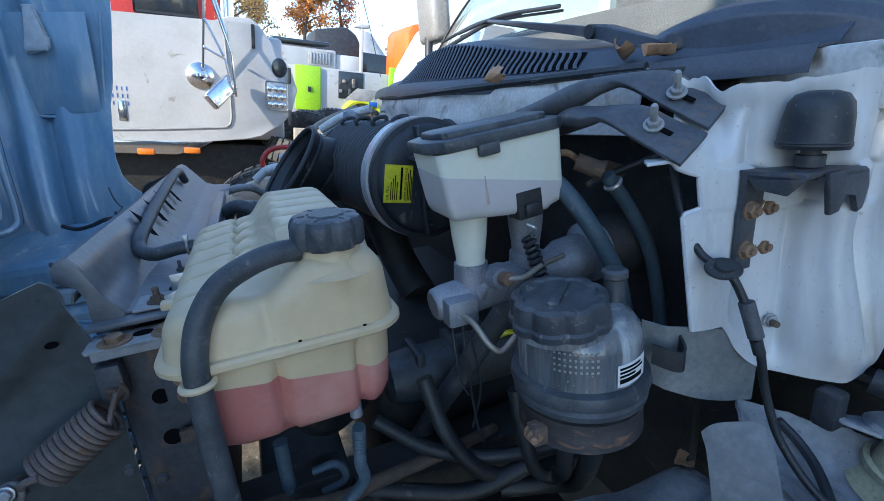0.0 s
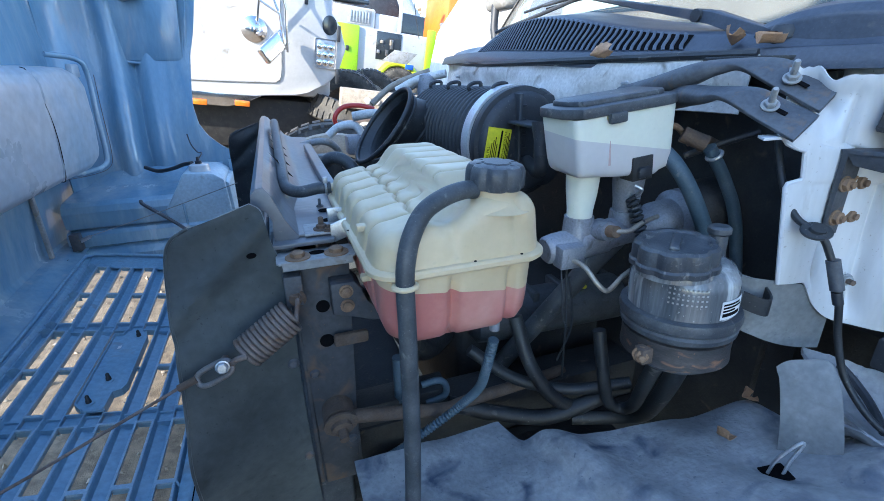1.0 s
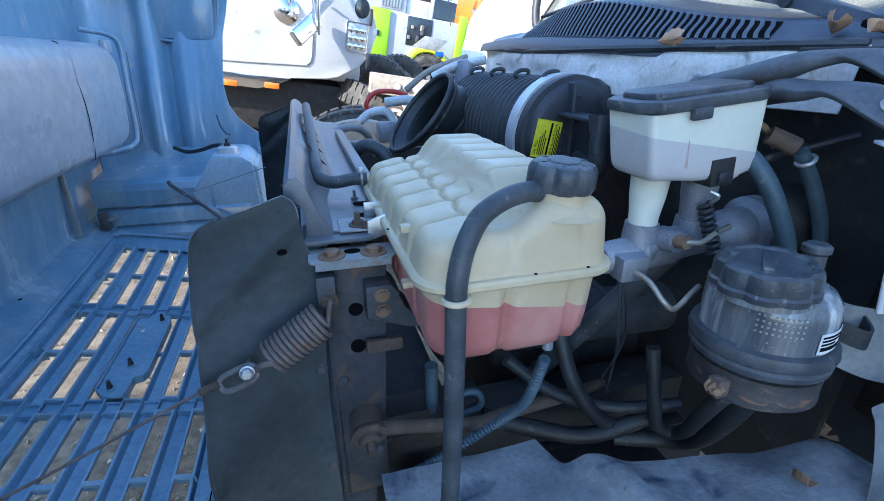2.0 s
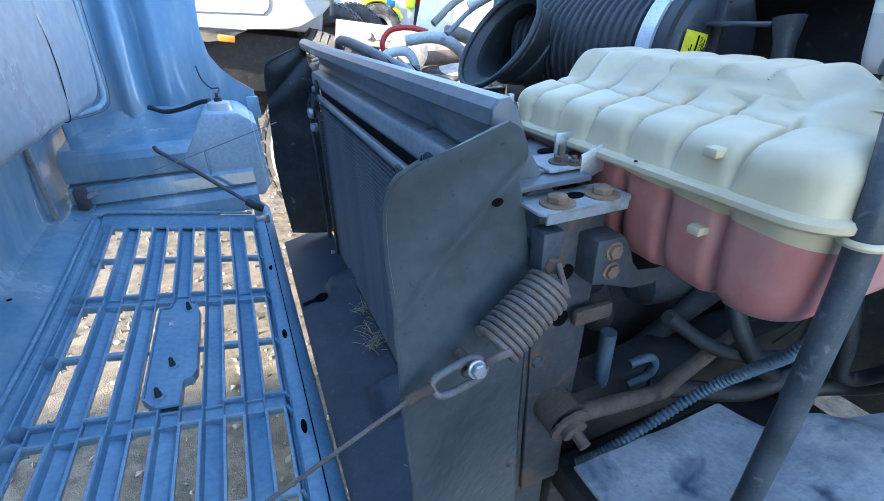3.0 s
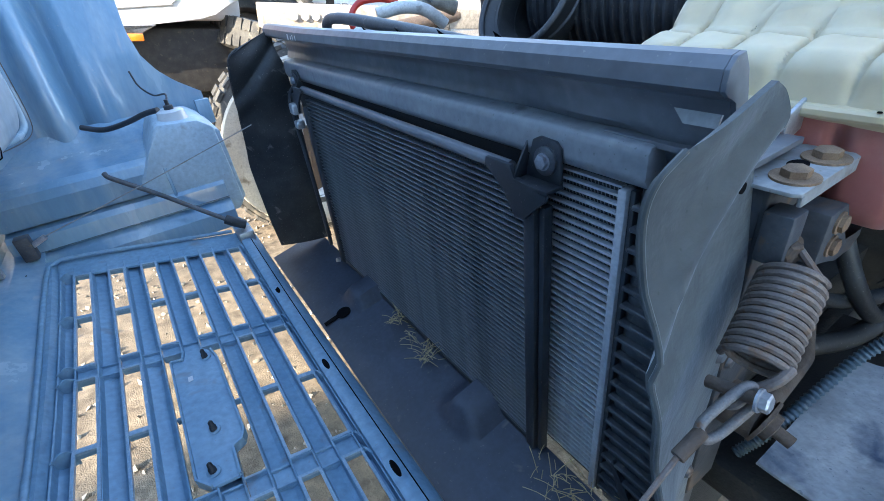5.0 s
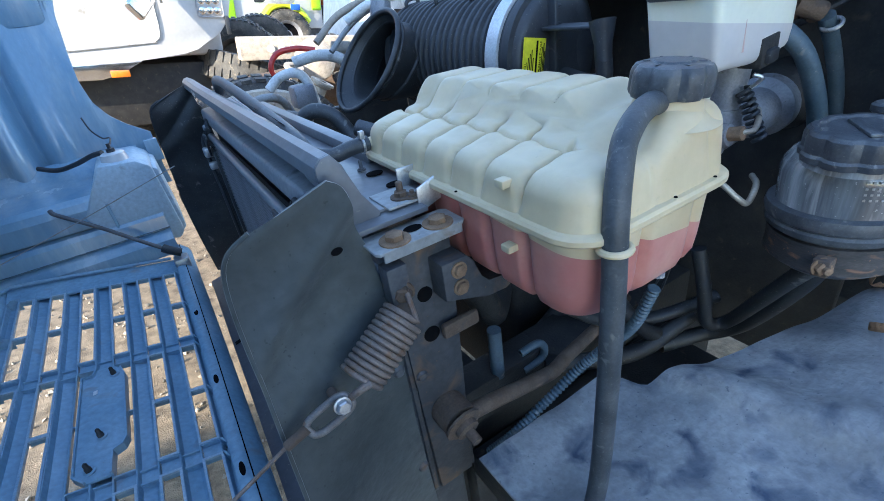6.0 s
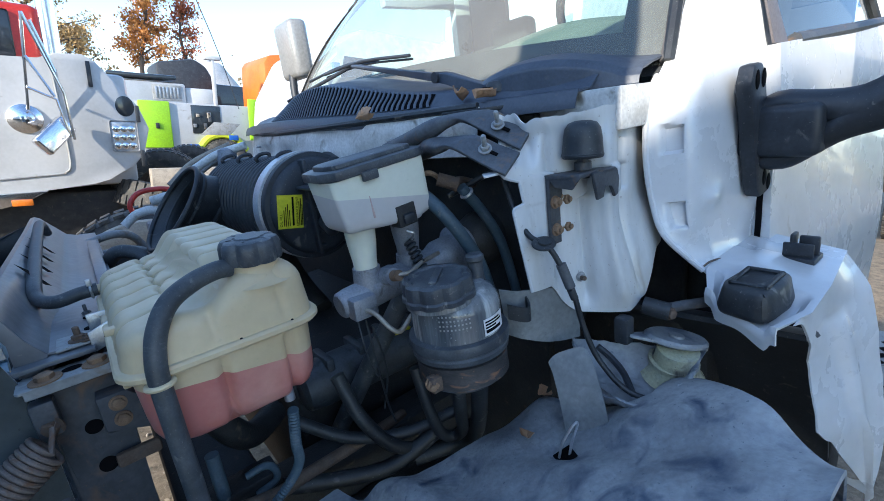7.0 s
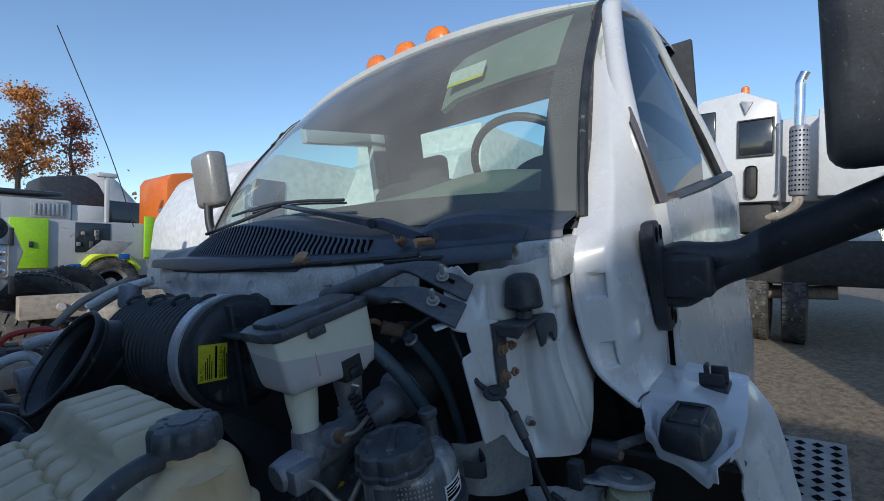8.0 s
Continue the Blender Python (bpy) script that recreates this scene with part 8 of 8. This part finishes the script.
part("step_plate", box(0.27, 0.47, 4.788, 4.80, 1.30, 1.56, 0.02, 3), M_ZINC, nb)
b = bmesh.new()
for i in range(3):
    for j in range(3):
        lathe([(0, 0.006), (0.02, 0.006), (0.028, 0)], 14, axis_pose((0.315 + i * 0.055, 4.787, 1.35 + j * 0.07), (0, -1, 0)), b)
part("stud_grip", b, M_CHROME, nb)
for z in (1.62, 1.24):
    part("black_latch", box(0.47, 0.50, 4.77, 4.80, z - 0.07, z + 0.07, 0.006, m=I4), M_BLACK, nb)
part("underbody", box(-3.2, 0.5, 5.0, 6.6, 0.45, 0.95, 0.03), M_DARK, nb)
for i in range(3):
    for k in range(4):
        part("chalk_stroke", box(-0.93 + k * 0.035, -0.925 + k * 0.035, 4.797, 4.80, 1.38 - i * 0.06, 1.41 - i * 0.06 + 0.004 * (k % 2), 0), M_BLUEMARK, nb)
red = thing("red_truck_cab", "red truck cab with a dark window behind the white one", "truck cab", (-0.8, 5.6, 1.95), I4)
part("cab", box(-1.9, -0.05, 5.1, 6.6, 1.0, 2.45, 0.08, 3), M_REDPAINT, red)
part("window", box(-0.75, -0.25, 5.085, 5.10, 2.02, 2.38, 0.02), M_WINDARK, red)
part("exhaust_pipe", tube([(-0.02, 5.0, 1.9), (-0.02, 5.0, 2.5)], 0.06, 16, 0), M_CHROME, red)

# ---- service truck, orange truck and what stands behind ----
sv = thing("service_truck", "white and lime service truck with open lockers", "service truck", (1.5, 10.5, 0.45), I4)
part("body", box(-2.2, 3.25, 10.0, 12.0, 0.98, 1.98, 0.03), M_DUSTYWHITE, sv)
part("upper_body", box(-2.2, 1.98, 10.25, 11.8, 1.95, 2.34, 0.04), M_DUSTYWHITE, sv)
part("rear_box", box(1.98, 2.5, 10.3, 11.8, 1.95, 2.28, 0.04), M_DUSTYWHITE, sv)
lv = part("louvre", box(1.42, 1.90, 10.23, 10.25, 2.02, 2.30, 0.01), M_GREYSTEEL, sv)
for k in range(7):
    part("louvre_slat", box(1.46 + k * 0.06, 1.49 + k * 0.06, 10.21, 10.235, 2.06, 2.26, 0.003), M_ZINC, lv)
part("roof_rail", box(0.75, 1.85, 10.3, 11.4, 2.40, 2.48, 0.02), M_WINDARK, sv)
part("locker_door", box(1.12, 1.62, 9.94, 9.99, 1.15, 1.99, 0.02), M_GREEN, sv, "lime green locker door")
part("door_latch", box(1.36, 1.42, 9.91, 9.945, 1.50, 1.60, 0.01), M_BLACK, sv)
# flat dark panel stands in for the shaded inside of the locker
part("open_locker", box(1.98, 2.50, 9.985, 10.02, 1.42, 1.95, 0.01), M_WINDARK, sv)
rnd = random.Random(5)
for k in range(7):
    x, z = rnd.uniform(2.02, 2.44), rnd.uniform(1.46, 1.8)
    part("tool", box(x - 0.03, x + 0.03, 9.96, 9.99, z, z + rnd.uniform(0.05, 0.12), 0.01), rnd.choice((M_STEEL, M_ALU, M_STONE)), sv)
part("drop_shelf", prism([(2.02, 1.40), (2.55, 1.40), (2.75, 1.62), (2.28, 1.64)], "y", 9.6, 9.62, 0.004), M_GREYSTEEL, sv)
part("end_door", box(3.02, 3.2, 9.9, 9.96, 1.3, 2.12, 0.02), M_GREEN, sv, "lime green end door")
part("solar_panel", prism([(3.15, 1.65), (3.45, 1.55), (3.52, 1.95), (3.25, 2.08)], "y", 9.7, 9.73, 0.004), M_WINDARK, sv)
part("arch_stripe", tube([(2.08, 9.97, 1.16), (2.25, 9.97, 1.34), (2.5, 9.97, 1.40), (2.75, 9.97, 1.32), (2.95, 9.97, 1.10)], 0.065, 8), M_YELLOWMARK, sv, "fluorescent yellow wheel-arch stripe")
part("blue_marking", box(2.60, 2.78, 9.88, 9.90, 1.30, 1.40, 0.01), M_BLUEMARK, sv)
part("blue_marking", box(1.88, 2.05, 9.88, 9.90, 1.12, 1.22, 0.01), M_BLUEMARK, sv)
part("beam_post", box(2.42, 2.48, 10.0, 10.1, 1.95, 2.85, 0.01), M_DUSTYWHITE, sv)
part("cross_lamp", box(2.30, 2.60, 9.98, 10.12, 2.80, 2.88, 0.02), M_DUSTYWHITE, sv)
part("aerial", tube([(2.75, 9.6, 1.9), (2.3, 9.4, 3.2), (1.55, 9.2, 5.0)], 0.008, 6, 4), M_BLACK, sv)
part("lower_skirt", box(-2.2, 3.2, 10.02, 11.9, 0.75, 1.0, 0.02), M_DARK, sv)
# black disc on the body paints in the shade of the wheel arch
part("arch_shade", lathe([(0, 0), (0.40, 0), (0.40, 0.02), (0, 0.02)], 32, axis_pose((2.5, 9.99, 0.93), (0, -1, 0))), M_INKVOID, sv)
wheel((2.5, 10.0, 0.86), (0, 1, 0), 0.45, 0.3, M_ALU, "truck wheel under the service body")
tarp = thing("tarpaulin_load", "black tarpaulin over a load behind the service truck", "tarpaulin", (2.2, 12.5, 2.2), I4)
part("cover", prism([(1.75, 1.2), (3.05, 1.2), (3.1, 2.55), (2.9, 2.95), (2.65, 3.1), (1.85, 2.95)], "y", 12.4, 13.6, 0.08), M_BLACK, tarp)
tent = thing("material_heap", "pale grey heap behind the parked trucks", "heap", (4.5, 19.0, 1.0), I4)
part("mound", sheet(lambda u, v: Vector((2.5 + 4.2 * u, 18 + 3 * v, 0.4 + 3.6 * math.sin(math.pi * u) ** 0.7 * math.sin(math.pi * v) ** 0.6 + 0.15 * noise.noise((u * 9, v * 9, 0)))), 30, 14), mat("pale_aggregate", (0.55, 0.52, 0.50), (0.42, 0.38, 0.36), 0.9, 0, 1.5, 0.5), tent)
org = thing("orange_truck", "orange truck cab parked behind the service truck", "truck", (4.1, 10.8, 0.5), I4)
part("cab", prism([(3.50, 1.35), (4.35, 1.35), (4.35, 3.05), (3.98, 3.12), (3.60, 3.05), (3.50, 2.9)], "y", 10.2, 11.8, 0.05), M_ORANGEPAINT, org)
part("side_window", box(3.85, 4.25, 10.18, 10.2, 1.95, 2.5, 0.01), M_WINDARK, org)
part("chassis", box(3.3, 4.6, 10.3, 11.7, 0.9, 1.4, 0.05), M_DARK, org)
part("pipe_stack", tube([(3.42, 10.1, 1.3), (3.42, 10.1, 2.1), (3.36, 10.1, 2.3)], 0.05, 10, 4), M_ALU, org)
dk = thing("dark_dump_body", "dark open truck body in the distance", "truck body", (3.0, 14.5, 1.6), I4)
part("body", prism([(2.3, 1.6), (4.6, 1.6), (4.7, 2.7), (2.6, 2.75)], "y", 14.2, 15.8, 0.05), M_WINDARK, dk)

# axle parts and rims heaped between the trucks
rnd = random.Random(21)
for i in range(9):
    x, y = rnd.uniform(0.6, 2.4), rnd.uniform(4.6, 7.5)
    wheel((x, y, 0.62 + rnd.uniform(0, 0.25)), (rnd.uniform(-0.5, 0.5), rnd.uniform(-0.3, 0.3), 1) if i % 3 else (0.2, 1, 0.1), rnd.uniform(0.42, 0.52), 0.26, rnd.choice((M_RUST, M_DIRTYWHITE, M_ALU)), "dusty tyre lying among truck parts", "loose_wheel", "loose wheels between the trucks")
axl = thing("truck_axle", "dusty truck axle and frame beam between the trucks", "axle", (1.3, 4.5, 0.9), I4)
part("beam", box(0.5, 3.0, 4.55, 4.68, 0.98, 1.16, 0.01), M_STONE, axl)
b = bmesh.new()
for k in range(5):
    tube([(0.75 + k * 0.09, 4.53, 1.07), (0.75 + k * 0.09, 4.70, 1.07)], 0.03, 12, 0, b)
part("knob", b, M_DIRTYWHITE, axl)
part("tube_beam", tube([(0.4, 4.1, 0.85), (1.2, 4.3, 0.95), (2.4, 4.6, 1.1)], 0.06, 12), M_RUST, axl)
part("hub", lathe([(0, 0), (0.12, 0), (0.16, 0.05), (0.16, 0.14), (0.08, 0.2), (0, 0.2)], 24, axis_pose((1.0, 4.2, 0.98), (-0.3, -1, 0.3))), M_STONE, axl)

# ---- trucks to the rear ----
rt = thing("rear_truck", "white heavy truck with an exhaust stack and amber beacon", "truck", (7.5, 0.6, 0.6), I4)
b = prism([(1.35, 2.25), (1.30, 3.55), (1.18, 3.68), (0.70, 3.72), (0.32, 3.52), (0.30, 2.25)], "x", 7.02, 8.6, 0.03)
part("cab", b, M_WHITE, rt)
part("cab_window", box(6.995, 7.02, 0.36, 0.74, 2.85, 3.32, 0.02), M_WINDARK, rt)
part("window_frame", tube([(6.99, 0.36, 2.85), (6.99, 0.74, 2.85), (6.99, 0.74, 3.32), (6.99, 0.36, 3.32), (6.99, 0.36, 2.85)], 0.015, 8, 0), M_STEEL, rt)
part("front_window", box(6.995, 7.02, 1.0, 1.28, 3.0, 3.5, 0.02), M_WINDARK, rt)
part("beacon", lathe([(0.06, 0), (0.06, 0.02), (0.05, 0.03), (0.05, 0.12), (0.03, 0.14), (0, 0.14)], 16, Matrix.Translation((7.3, 0.70, 3.72))), M_ORANGE, rt, "amber beacon")
part("bracket", prism([(0.58, 3.55), (0.72, 3.58), (0.66, 3.40)], "x", 6.97, 7.01, 0.004), M_ALU, rt)
part("box_body", box(7.6, 12.0, -3.2, 0.42, 2.28, 3.42, 0.03), M_WHITE, rt)
part("box_front", box(7.15, 7.62, -3.0, -0.08, 2.3, 3.4, 0.03), M_WHITE, rt)
part("muffler", lathe([(0, 0), (0.09, 0), (0.10, 0.02), (0.10, 0.82), (0.09, 0.85), (0.05, 0.86), (0, 0.86)], 24, Matrix.Translation((6.95, 0.10, 2.30))), M_ALU, rt, "perforated silencer shield")
hole_bm = lathe([(0, 0.001), (0.012, 0.001)], 8, Matrix.Identity(4))
hole_me = bpy.data.meshes.new("perforation")
hole_bm.to_mesh(hole_me)
hole_bm.free()
hole_me.materials.append(M_INKVOID)
for j in range(13):
    for a in range(8):
        an = math.pi * (0.55 + a * 0.12)
        ho = new("perforation", hole_me)
        ho.parent = rt
        ho.matrix_basis = axis_pose(Vector((6.95 + 0.1005 * math.cos(an), 0.10 + 0.1005 * math.sin(an), 2.36 + j * 0.06)) - BASES[rt.name], (math.cos(an), math.sin(an), 0))
part("exhaust_pipe", tube([(6.95, 0.10, 3.15), (6.95, 0.10, 3.6), (6.95, 0.09, 3.7), (6.95, 0.05, 3.80)], 0.055, 16), M_CHROME, rt)
part("elbow", tube([(6.95, 0.10, 2.32), (6.95, 0.12, 2.2), (7.0, 0.25, 2.08), (7.05, 0.42, 2.05)], 0.055, 14), M_STONE, rt)
part("tank", box(7.0, 7.7, 0.36, 0.75, 1.85, 2.22, 0.04), M_DARK, rt)
part("grab_rail", tube([(6.97, 0.33, 3.2), (6.95, 0.30, 3.15), (6.95, 0.30, 2.4), (6.97, 0.33, 2.35)], 0.014, 8, 4), M_ALU, rt)
part("rail_guard", box(6.97, 7.01, 0.52, 0.66, 2.3, 2.72, 0.05), M_DARK, rt)
part("chassis", box(7.1, 12.0, -0.9, 0.9, 1.2, 1.75, 0.04), M_DARK, rt)
part("axle_beam", tube([(7.5, -0.3, 1.1), (7.5, 0.8, 1.05)], 0.09, 14, 0), M_STONE, rt)
for y in (0.53, 0.13):
    wheel((7.55, y, 0.93), (0, 1, 0), 0.53, 0.27, M_STONE, "dusty dual truck wheel", "dual_wheel", "wheels of the rear truck")
part("disc_fender", lathe([(0, 0), (0.30, 0), (0.33, 0.03), (0, 0.05)], 28, axis_pose((7.3, -0.35, 1.72), (-1, 0, 0))), M_DIRTYWHITE, rt)

bt = thing("box_truck", "white box truck seen through the cab's windows", "truck", (5.5, 4.6, 0.6), I4)
part("box", box(4.6, 8.5, 3.2, 5.6, 1.2, 3.2, 0.05), M_CARGO, bt)
part("slanted_nose", prism([(4.0, 1.2), (4.62, 1.2), (4.62, 2.9), (4.3, 2.75), (4.05, 2.2)], "y", 3.3, 5.5, 0.04), M_CARGO, bt)
part("side_window", box(3.98, 4.0, 3.6, 4.3, 2.1, 2.5, 0.03), M_WINDARK, bt)
wh2 = thing("panel_van", "white panel van beyond the cab's far window", "van", (3.2, 5.6, 0.6), I4)
part("body", prism([(2.1, 1.0), (4.6, 1.0), (4.6, 2.75), (3.0, 2.75), (2.5, 2.45), (2.2, 1.9)], "y", 5.2, 7.0, 0.06), M_CARGO, wh2)
part("window", prism([(2.62, 1.95), (3.1, 1.95), (3.1, 2.4), (2.72, 2.4)], "y", 5.185, 5.2, 0.004), M_WINDARK, wh2)
part("side_mirror", box(2.5, 2.6, 5.05, 5.15, 1.9, 2.3, 0.02), M_CHROME, wh2)

# dusty engine parts lying between the trucks
M_BEIGE = mat("beige_dusted_iron", (0.42, 0.36, 0.28), (0.28, 0.24, 0.19), 0.85, 0.1, 8, 0.3, 0.5, (0.16, 0.13, 0.1), 0.3)
for x, y, a in ((0.45, 3.2, 12), (1.05, 3.05, -20), (0.75, 3.95, 40), (1.35, 3.85, 5)):
    m = Matrix.Translation((x, y, 0.12)) @ pose(0, 0, 0, 0, 0, a)
    blk = thing("engine_block", "rusty old engine block standing on the earth", "engine block", (x, y, 0.12), I4, "old engine blocks between the trucks")
    part("block", box(-0.26, 0.26, -0.19, 0.19, 0, 0.50, 0.03, 2, m=m), M_RUST, blk)
    part("head", box(-0.24, 0.24, -0.12, 0.12, 0.50, 0.60, 0.02, 2, m=m), M_BEIGE, blk)
    part("side_cover", box(-0.20, 0.20, -0.205, -0.19, 0.10, 0.40, 0.006, 2, m=m), M_GREYSTEEL, blk)
    for k in range(3):
        part("port", lathe([(0.03, 0), (0.045, 0), (0.045, 0.03), (0.03, 0.03)], 16, m @ axis_pose((-0.15 + 0.15 * k, -0.12, 0.55), (0, -1, 0))), M_BEIGE, blk)
rnd = random.Random(31)
for i in range(16):
    bx, by = rnd.choice(((0.45, 3.2), (1.05, 3.05), (0.75, 3.95), (1.35, 3.85)))
    x, y, z = bx + rnd.uniform(-0.18, 0.18), by + rnd.uniform(-0.12, 0.12), 0.77
    m = Matrix.Translation((x, y, z)) @ Euler((rnd.uniform(-0.5, 0.5), rnd.uniform(-0.5, 0.5), rnd.uniform(0, 6))).to_matrix().to_4x4()
    sc = thing("scrap_part", "dusty beige cast engine part lying in a heap", "scrap part", (x, y, z), I4, "scrap heap between the trucks")
    l = rnd.uniform(0.08, 0.2)
    if i % 3 == 0:
        part("casting", lathe([(0, 0), (0.05, 0), (0.055, 0.02), (0.04, 0.03), (0.04, l), (0.06, l + 0.01), (0.06, l + 0.03), (0.03, l + 0.03), (0.03, 0.06)], 20, m), M_BEIGE, sc)
        part("flange", lathe([(0.03, l + 0.025), (0.075, l + 0.025), (0.075, l + 0.04), (0.03, l + 0.04)], 20, m), M_BEIGE, sc)
    elif i % 3 == 1:
        part("pipe", tube([m @ Vector(p) for p in ((-l, 0, 0), (-l * 0.3, 0.03, 0.05), (l * 0.4, 0.02, 0.06), (l, -0.05, -0.02))], 0.025, 12, 6), M_BEIGE if i % 2 else M_GREYSTEEL, sc)
        part("collar", tube([m @ Vector((-l, 0, 0)), m @ Vector((-l * 0.85, 0.006, 0.01))], 0.034, 14, 0), M_GREYSTEEL, sc)
    else:
        part("casting", box(-l * 0.7, l * 0.7, -0.05, 0.05, -0.04, 0.05, 0.012, 2, m=m), M_BEIGE, sc)
        part("port", lathe([(0.02, 0), (0.03, 0.0), (0.03, 0.03), (0.02, 0.03)], 16, m @ Matrix.Translation((0.03, 0, 0.045))), M_GREYSTEEL, sc)

# tall unseen box trailers, added in a row alongside to shade the walk
# the gap between them is left open for fill from the sky
for x0, x1 in ((-17.5, -5.1), (0.6, 4.8)):
    tr = thing("shade_trailer", "tall white box trailer added out of view to cast shade", "trailer", ((x0 + x1) / 2, -3.5, 0.2), I4, "trailers parked alongside")
    part("box", box(x0, x1, -4.8, -2.25, 1.25, 4.22, 0.04), M_CARGO, tr)
    part("side_rail", box(x0, x1, -2.25, -2.22, 1.18, 1.34, 0.008), M_ALU, tr)
    part("skirt", box(x0 + 0.3, x1 - 0.3, -4.6, -2.5, 0.55, 1.25, 0.03), M_DARK, tr)
    for wx in (x0 + 1.2, x0 + 2.5, x1 - 2.5):
        part("tyre", lathe([(0.2, -0.13), (0.46, -0.14), (0.5, -0.1), (0.5, 0.1), (0.46, 0.14), (0.2, 0.13)], 32, axis_pose((wx, -2.45, 0.6), (0, 1, 0))), M_TYRE, tr)

# ---- trees and distance ----
M_LEAVES = [mat("leaf_" + n, a, c, 0.8, 0, 3, 0.0) for n, a, c in (("orange", (0.50, 0.20, 0.05), (0.38, 0.16, 0.04)), ("russet", (0.34, 0.10, 0.05), (0.40, 0.14, 0.05)), ("tan", (0.42, 0.28, 0.12), (0.34, 0.22, 0.1)))]


def tree(at, height, spread_r, seed, leaf_mat, leaves, lbl):
    rnd = random.Random(seed)
    tr_ob = thing("tree", lbl, "tree", at, I4, "autumn trees at the yard's edge")
    base = Vector(at)
    b = bmesh.new()
    trunk = [base + Vector((rnd.gauss(0, 0.12) * k, rnd.gauss(0, 0.12) * k, height * 0.9 * k / 6)) for k in range(7)]
    tube(trunk, lambda s: 0.22 * (1 - s) + 0.03, 8, 4, b)
    ends = []
    for i in range(26):
        f = rnd.uniform(0.35, 0.97)
        k = min(int(f * 6), 5)
        p = trunk[k].lerp(trunk[k + 1], f * 6 - k)
        a = rnd.uniform(0, 6.283)
        ln = spread_r * rnd.uniform(0.5, 1.0) * (1.25 - f * 0.7)
        q = p + Vector((math.cos(a) * ln, math.sin(a) * ln, ln * rnd.uniform(0.3, 0.9)))
        mid = p.lerp(q, 0.5) + Vector((0, 0, 0.1 * ln))
        tube([p, mid, q], lambda s: 0.07 * (1 - s) + 0.012, 5, 3, b)
        ends += [p.lerp(q, 0.55), p.lerp(q, 0.8), q]
        for j in range(2):
            a2 = a + rnd.uniform(-0.9, 0.9)
            e = p.lerp(q, 0.6) + Vector((math.cos(a2), math.sin(a2), rnd.uniform(0.1, 0.8))) * ln * 0.5
            tube([p.lerp(q, 0.6), e], 0.018, 4, 0, b)
            ends.append(e)
    part("trunk", b, M_BARK, tr_ob)
    b = bmesh.new()
    for i in range(leaves):
        c = rnd.choice(ends) + Vector((rnd.gauss(0, 0.30), rnd.gauss(0, 0.30), rnd.gauss(0, 0.28)))
        s = rnd.uniform(0.045, 0.10)
        m = Matrix.Translation(c) @ Euler((rnd.uniform(0, 6), rnd.uniform(0, 6), rnd.uniform(0, 6))).to_matrix().to_4x4()
        add(b, [(-s, -s * 0.6, 0), (0, -s * 0.8, s * 0.2), (s, 0, 0), (0, s * 0.8, s * 0.2), (-s, s * 0.5, 0)], [(0, 1, 2, 3, 4)], m)
    part("crown", b, leaf_mat, tr_ob, angle=80)


tree((5.9, 42.0, 0.4), 12.8, 1.9, 1, M_LEAVES[0], 6200, "tall oak with orange autumn leaves")
tree((8.9, 42.5, 0.4), 13.0, 1.3, 2, M_LEAVES[1], 2700, "slim oak with russet autumn leaves")
tree((-0.5, 40.0, 0.4), 13.0, 3.2, 3, M_LEAVES[2], 3847, "tall half-bare tree with tan leaves")
tree((2.0, 46.0, 0.4), 9.0, 2.2, 4, M_LEAVES[2], 2821, "half-bare tree with tan leaves")
tree((-6.5, 42.0, 0.4), 12.0, 3.0, 5, M_LEAVES[2], 3334, "tall half-bare tree with tan leaves")
tree((-11.0, 44.0, 0.4), 10.0, 3.0, 6, M_LEAVES[0], 6669, "tall tree with orange autumn leaves")


def far_woods():
    rnd = random.Random(77)
    b = bmesh.new()
    for i in range(520):
        a = radians(rnd.uniform(-15, 125))
        d = rnd.uniform(58, 80)
        p = Vector((d * math.cos(a), d * math.sin(a), 0.4))
        h = rnd.uniform(4.0, 8.0) * (0.7 + 0.3 * math.sin(a * 3))
        tube([p, p + Vector((rnd.gauss(0, 0.3), rnd.gauss(0, 0.3), h))], lambda s: 0.10 * (1 - s) + 0.02, 4, 0, b)
        for j in range(5):
            q = p + Vector((0, 0, h * rnd.uniform(0.3, 0.95)))
            tube([q, q + Vector((rnd.gauss(0, 0.9), rnd.gauss(0, 0.9), rnd.uniform(0.4, 1.4)))], 0.025, 3, 0, b)
    for i in range(9000):
        a = radians(rnd.uniform(-15, 125))
        d = rnd.uniform(58, 82)
        c = Vector((d * math.cos(a), d * math.sin(a), 0.4 + abs(rnd.gauss(0, 2.6))))
        s = rnd.uniform(0.15, 0.45)
        m = Matrix.Translation(c) @ Euler((rnd.uniform(0, 6), rnd.uniform(0, 6), rnd.uniform(0, 6))).to_matrix().to_4x4()
        add(b, [(-s, -s * 0.6, 0), (0, -s * 0.8, 0), (s, 0, 0), (0, s * 0.8, 0)], [(0, 1, 2, 3)], m)
    solid("far_woods", b, M_HILL, "bare brown woods along the horizon", "woods", at=I4, kind="stuff", angle=80)


far_woods()
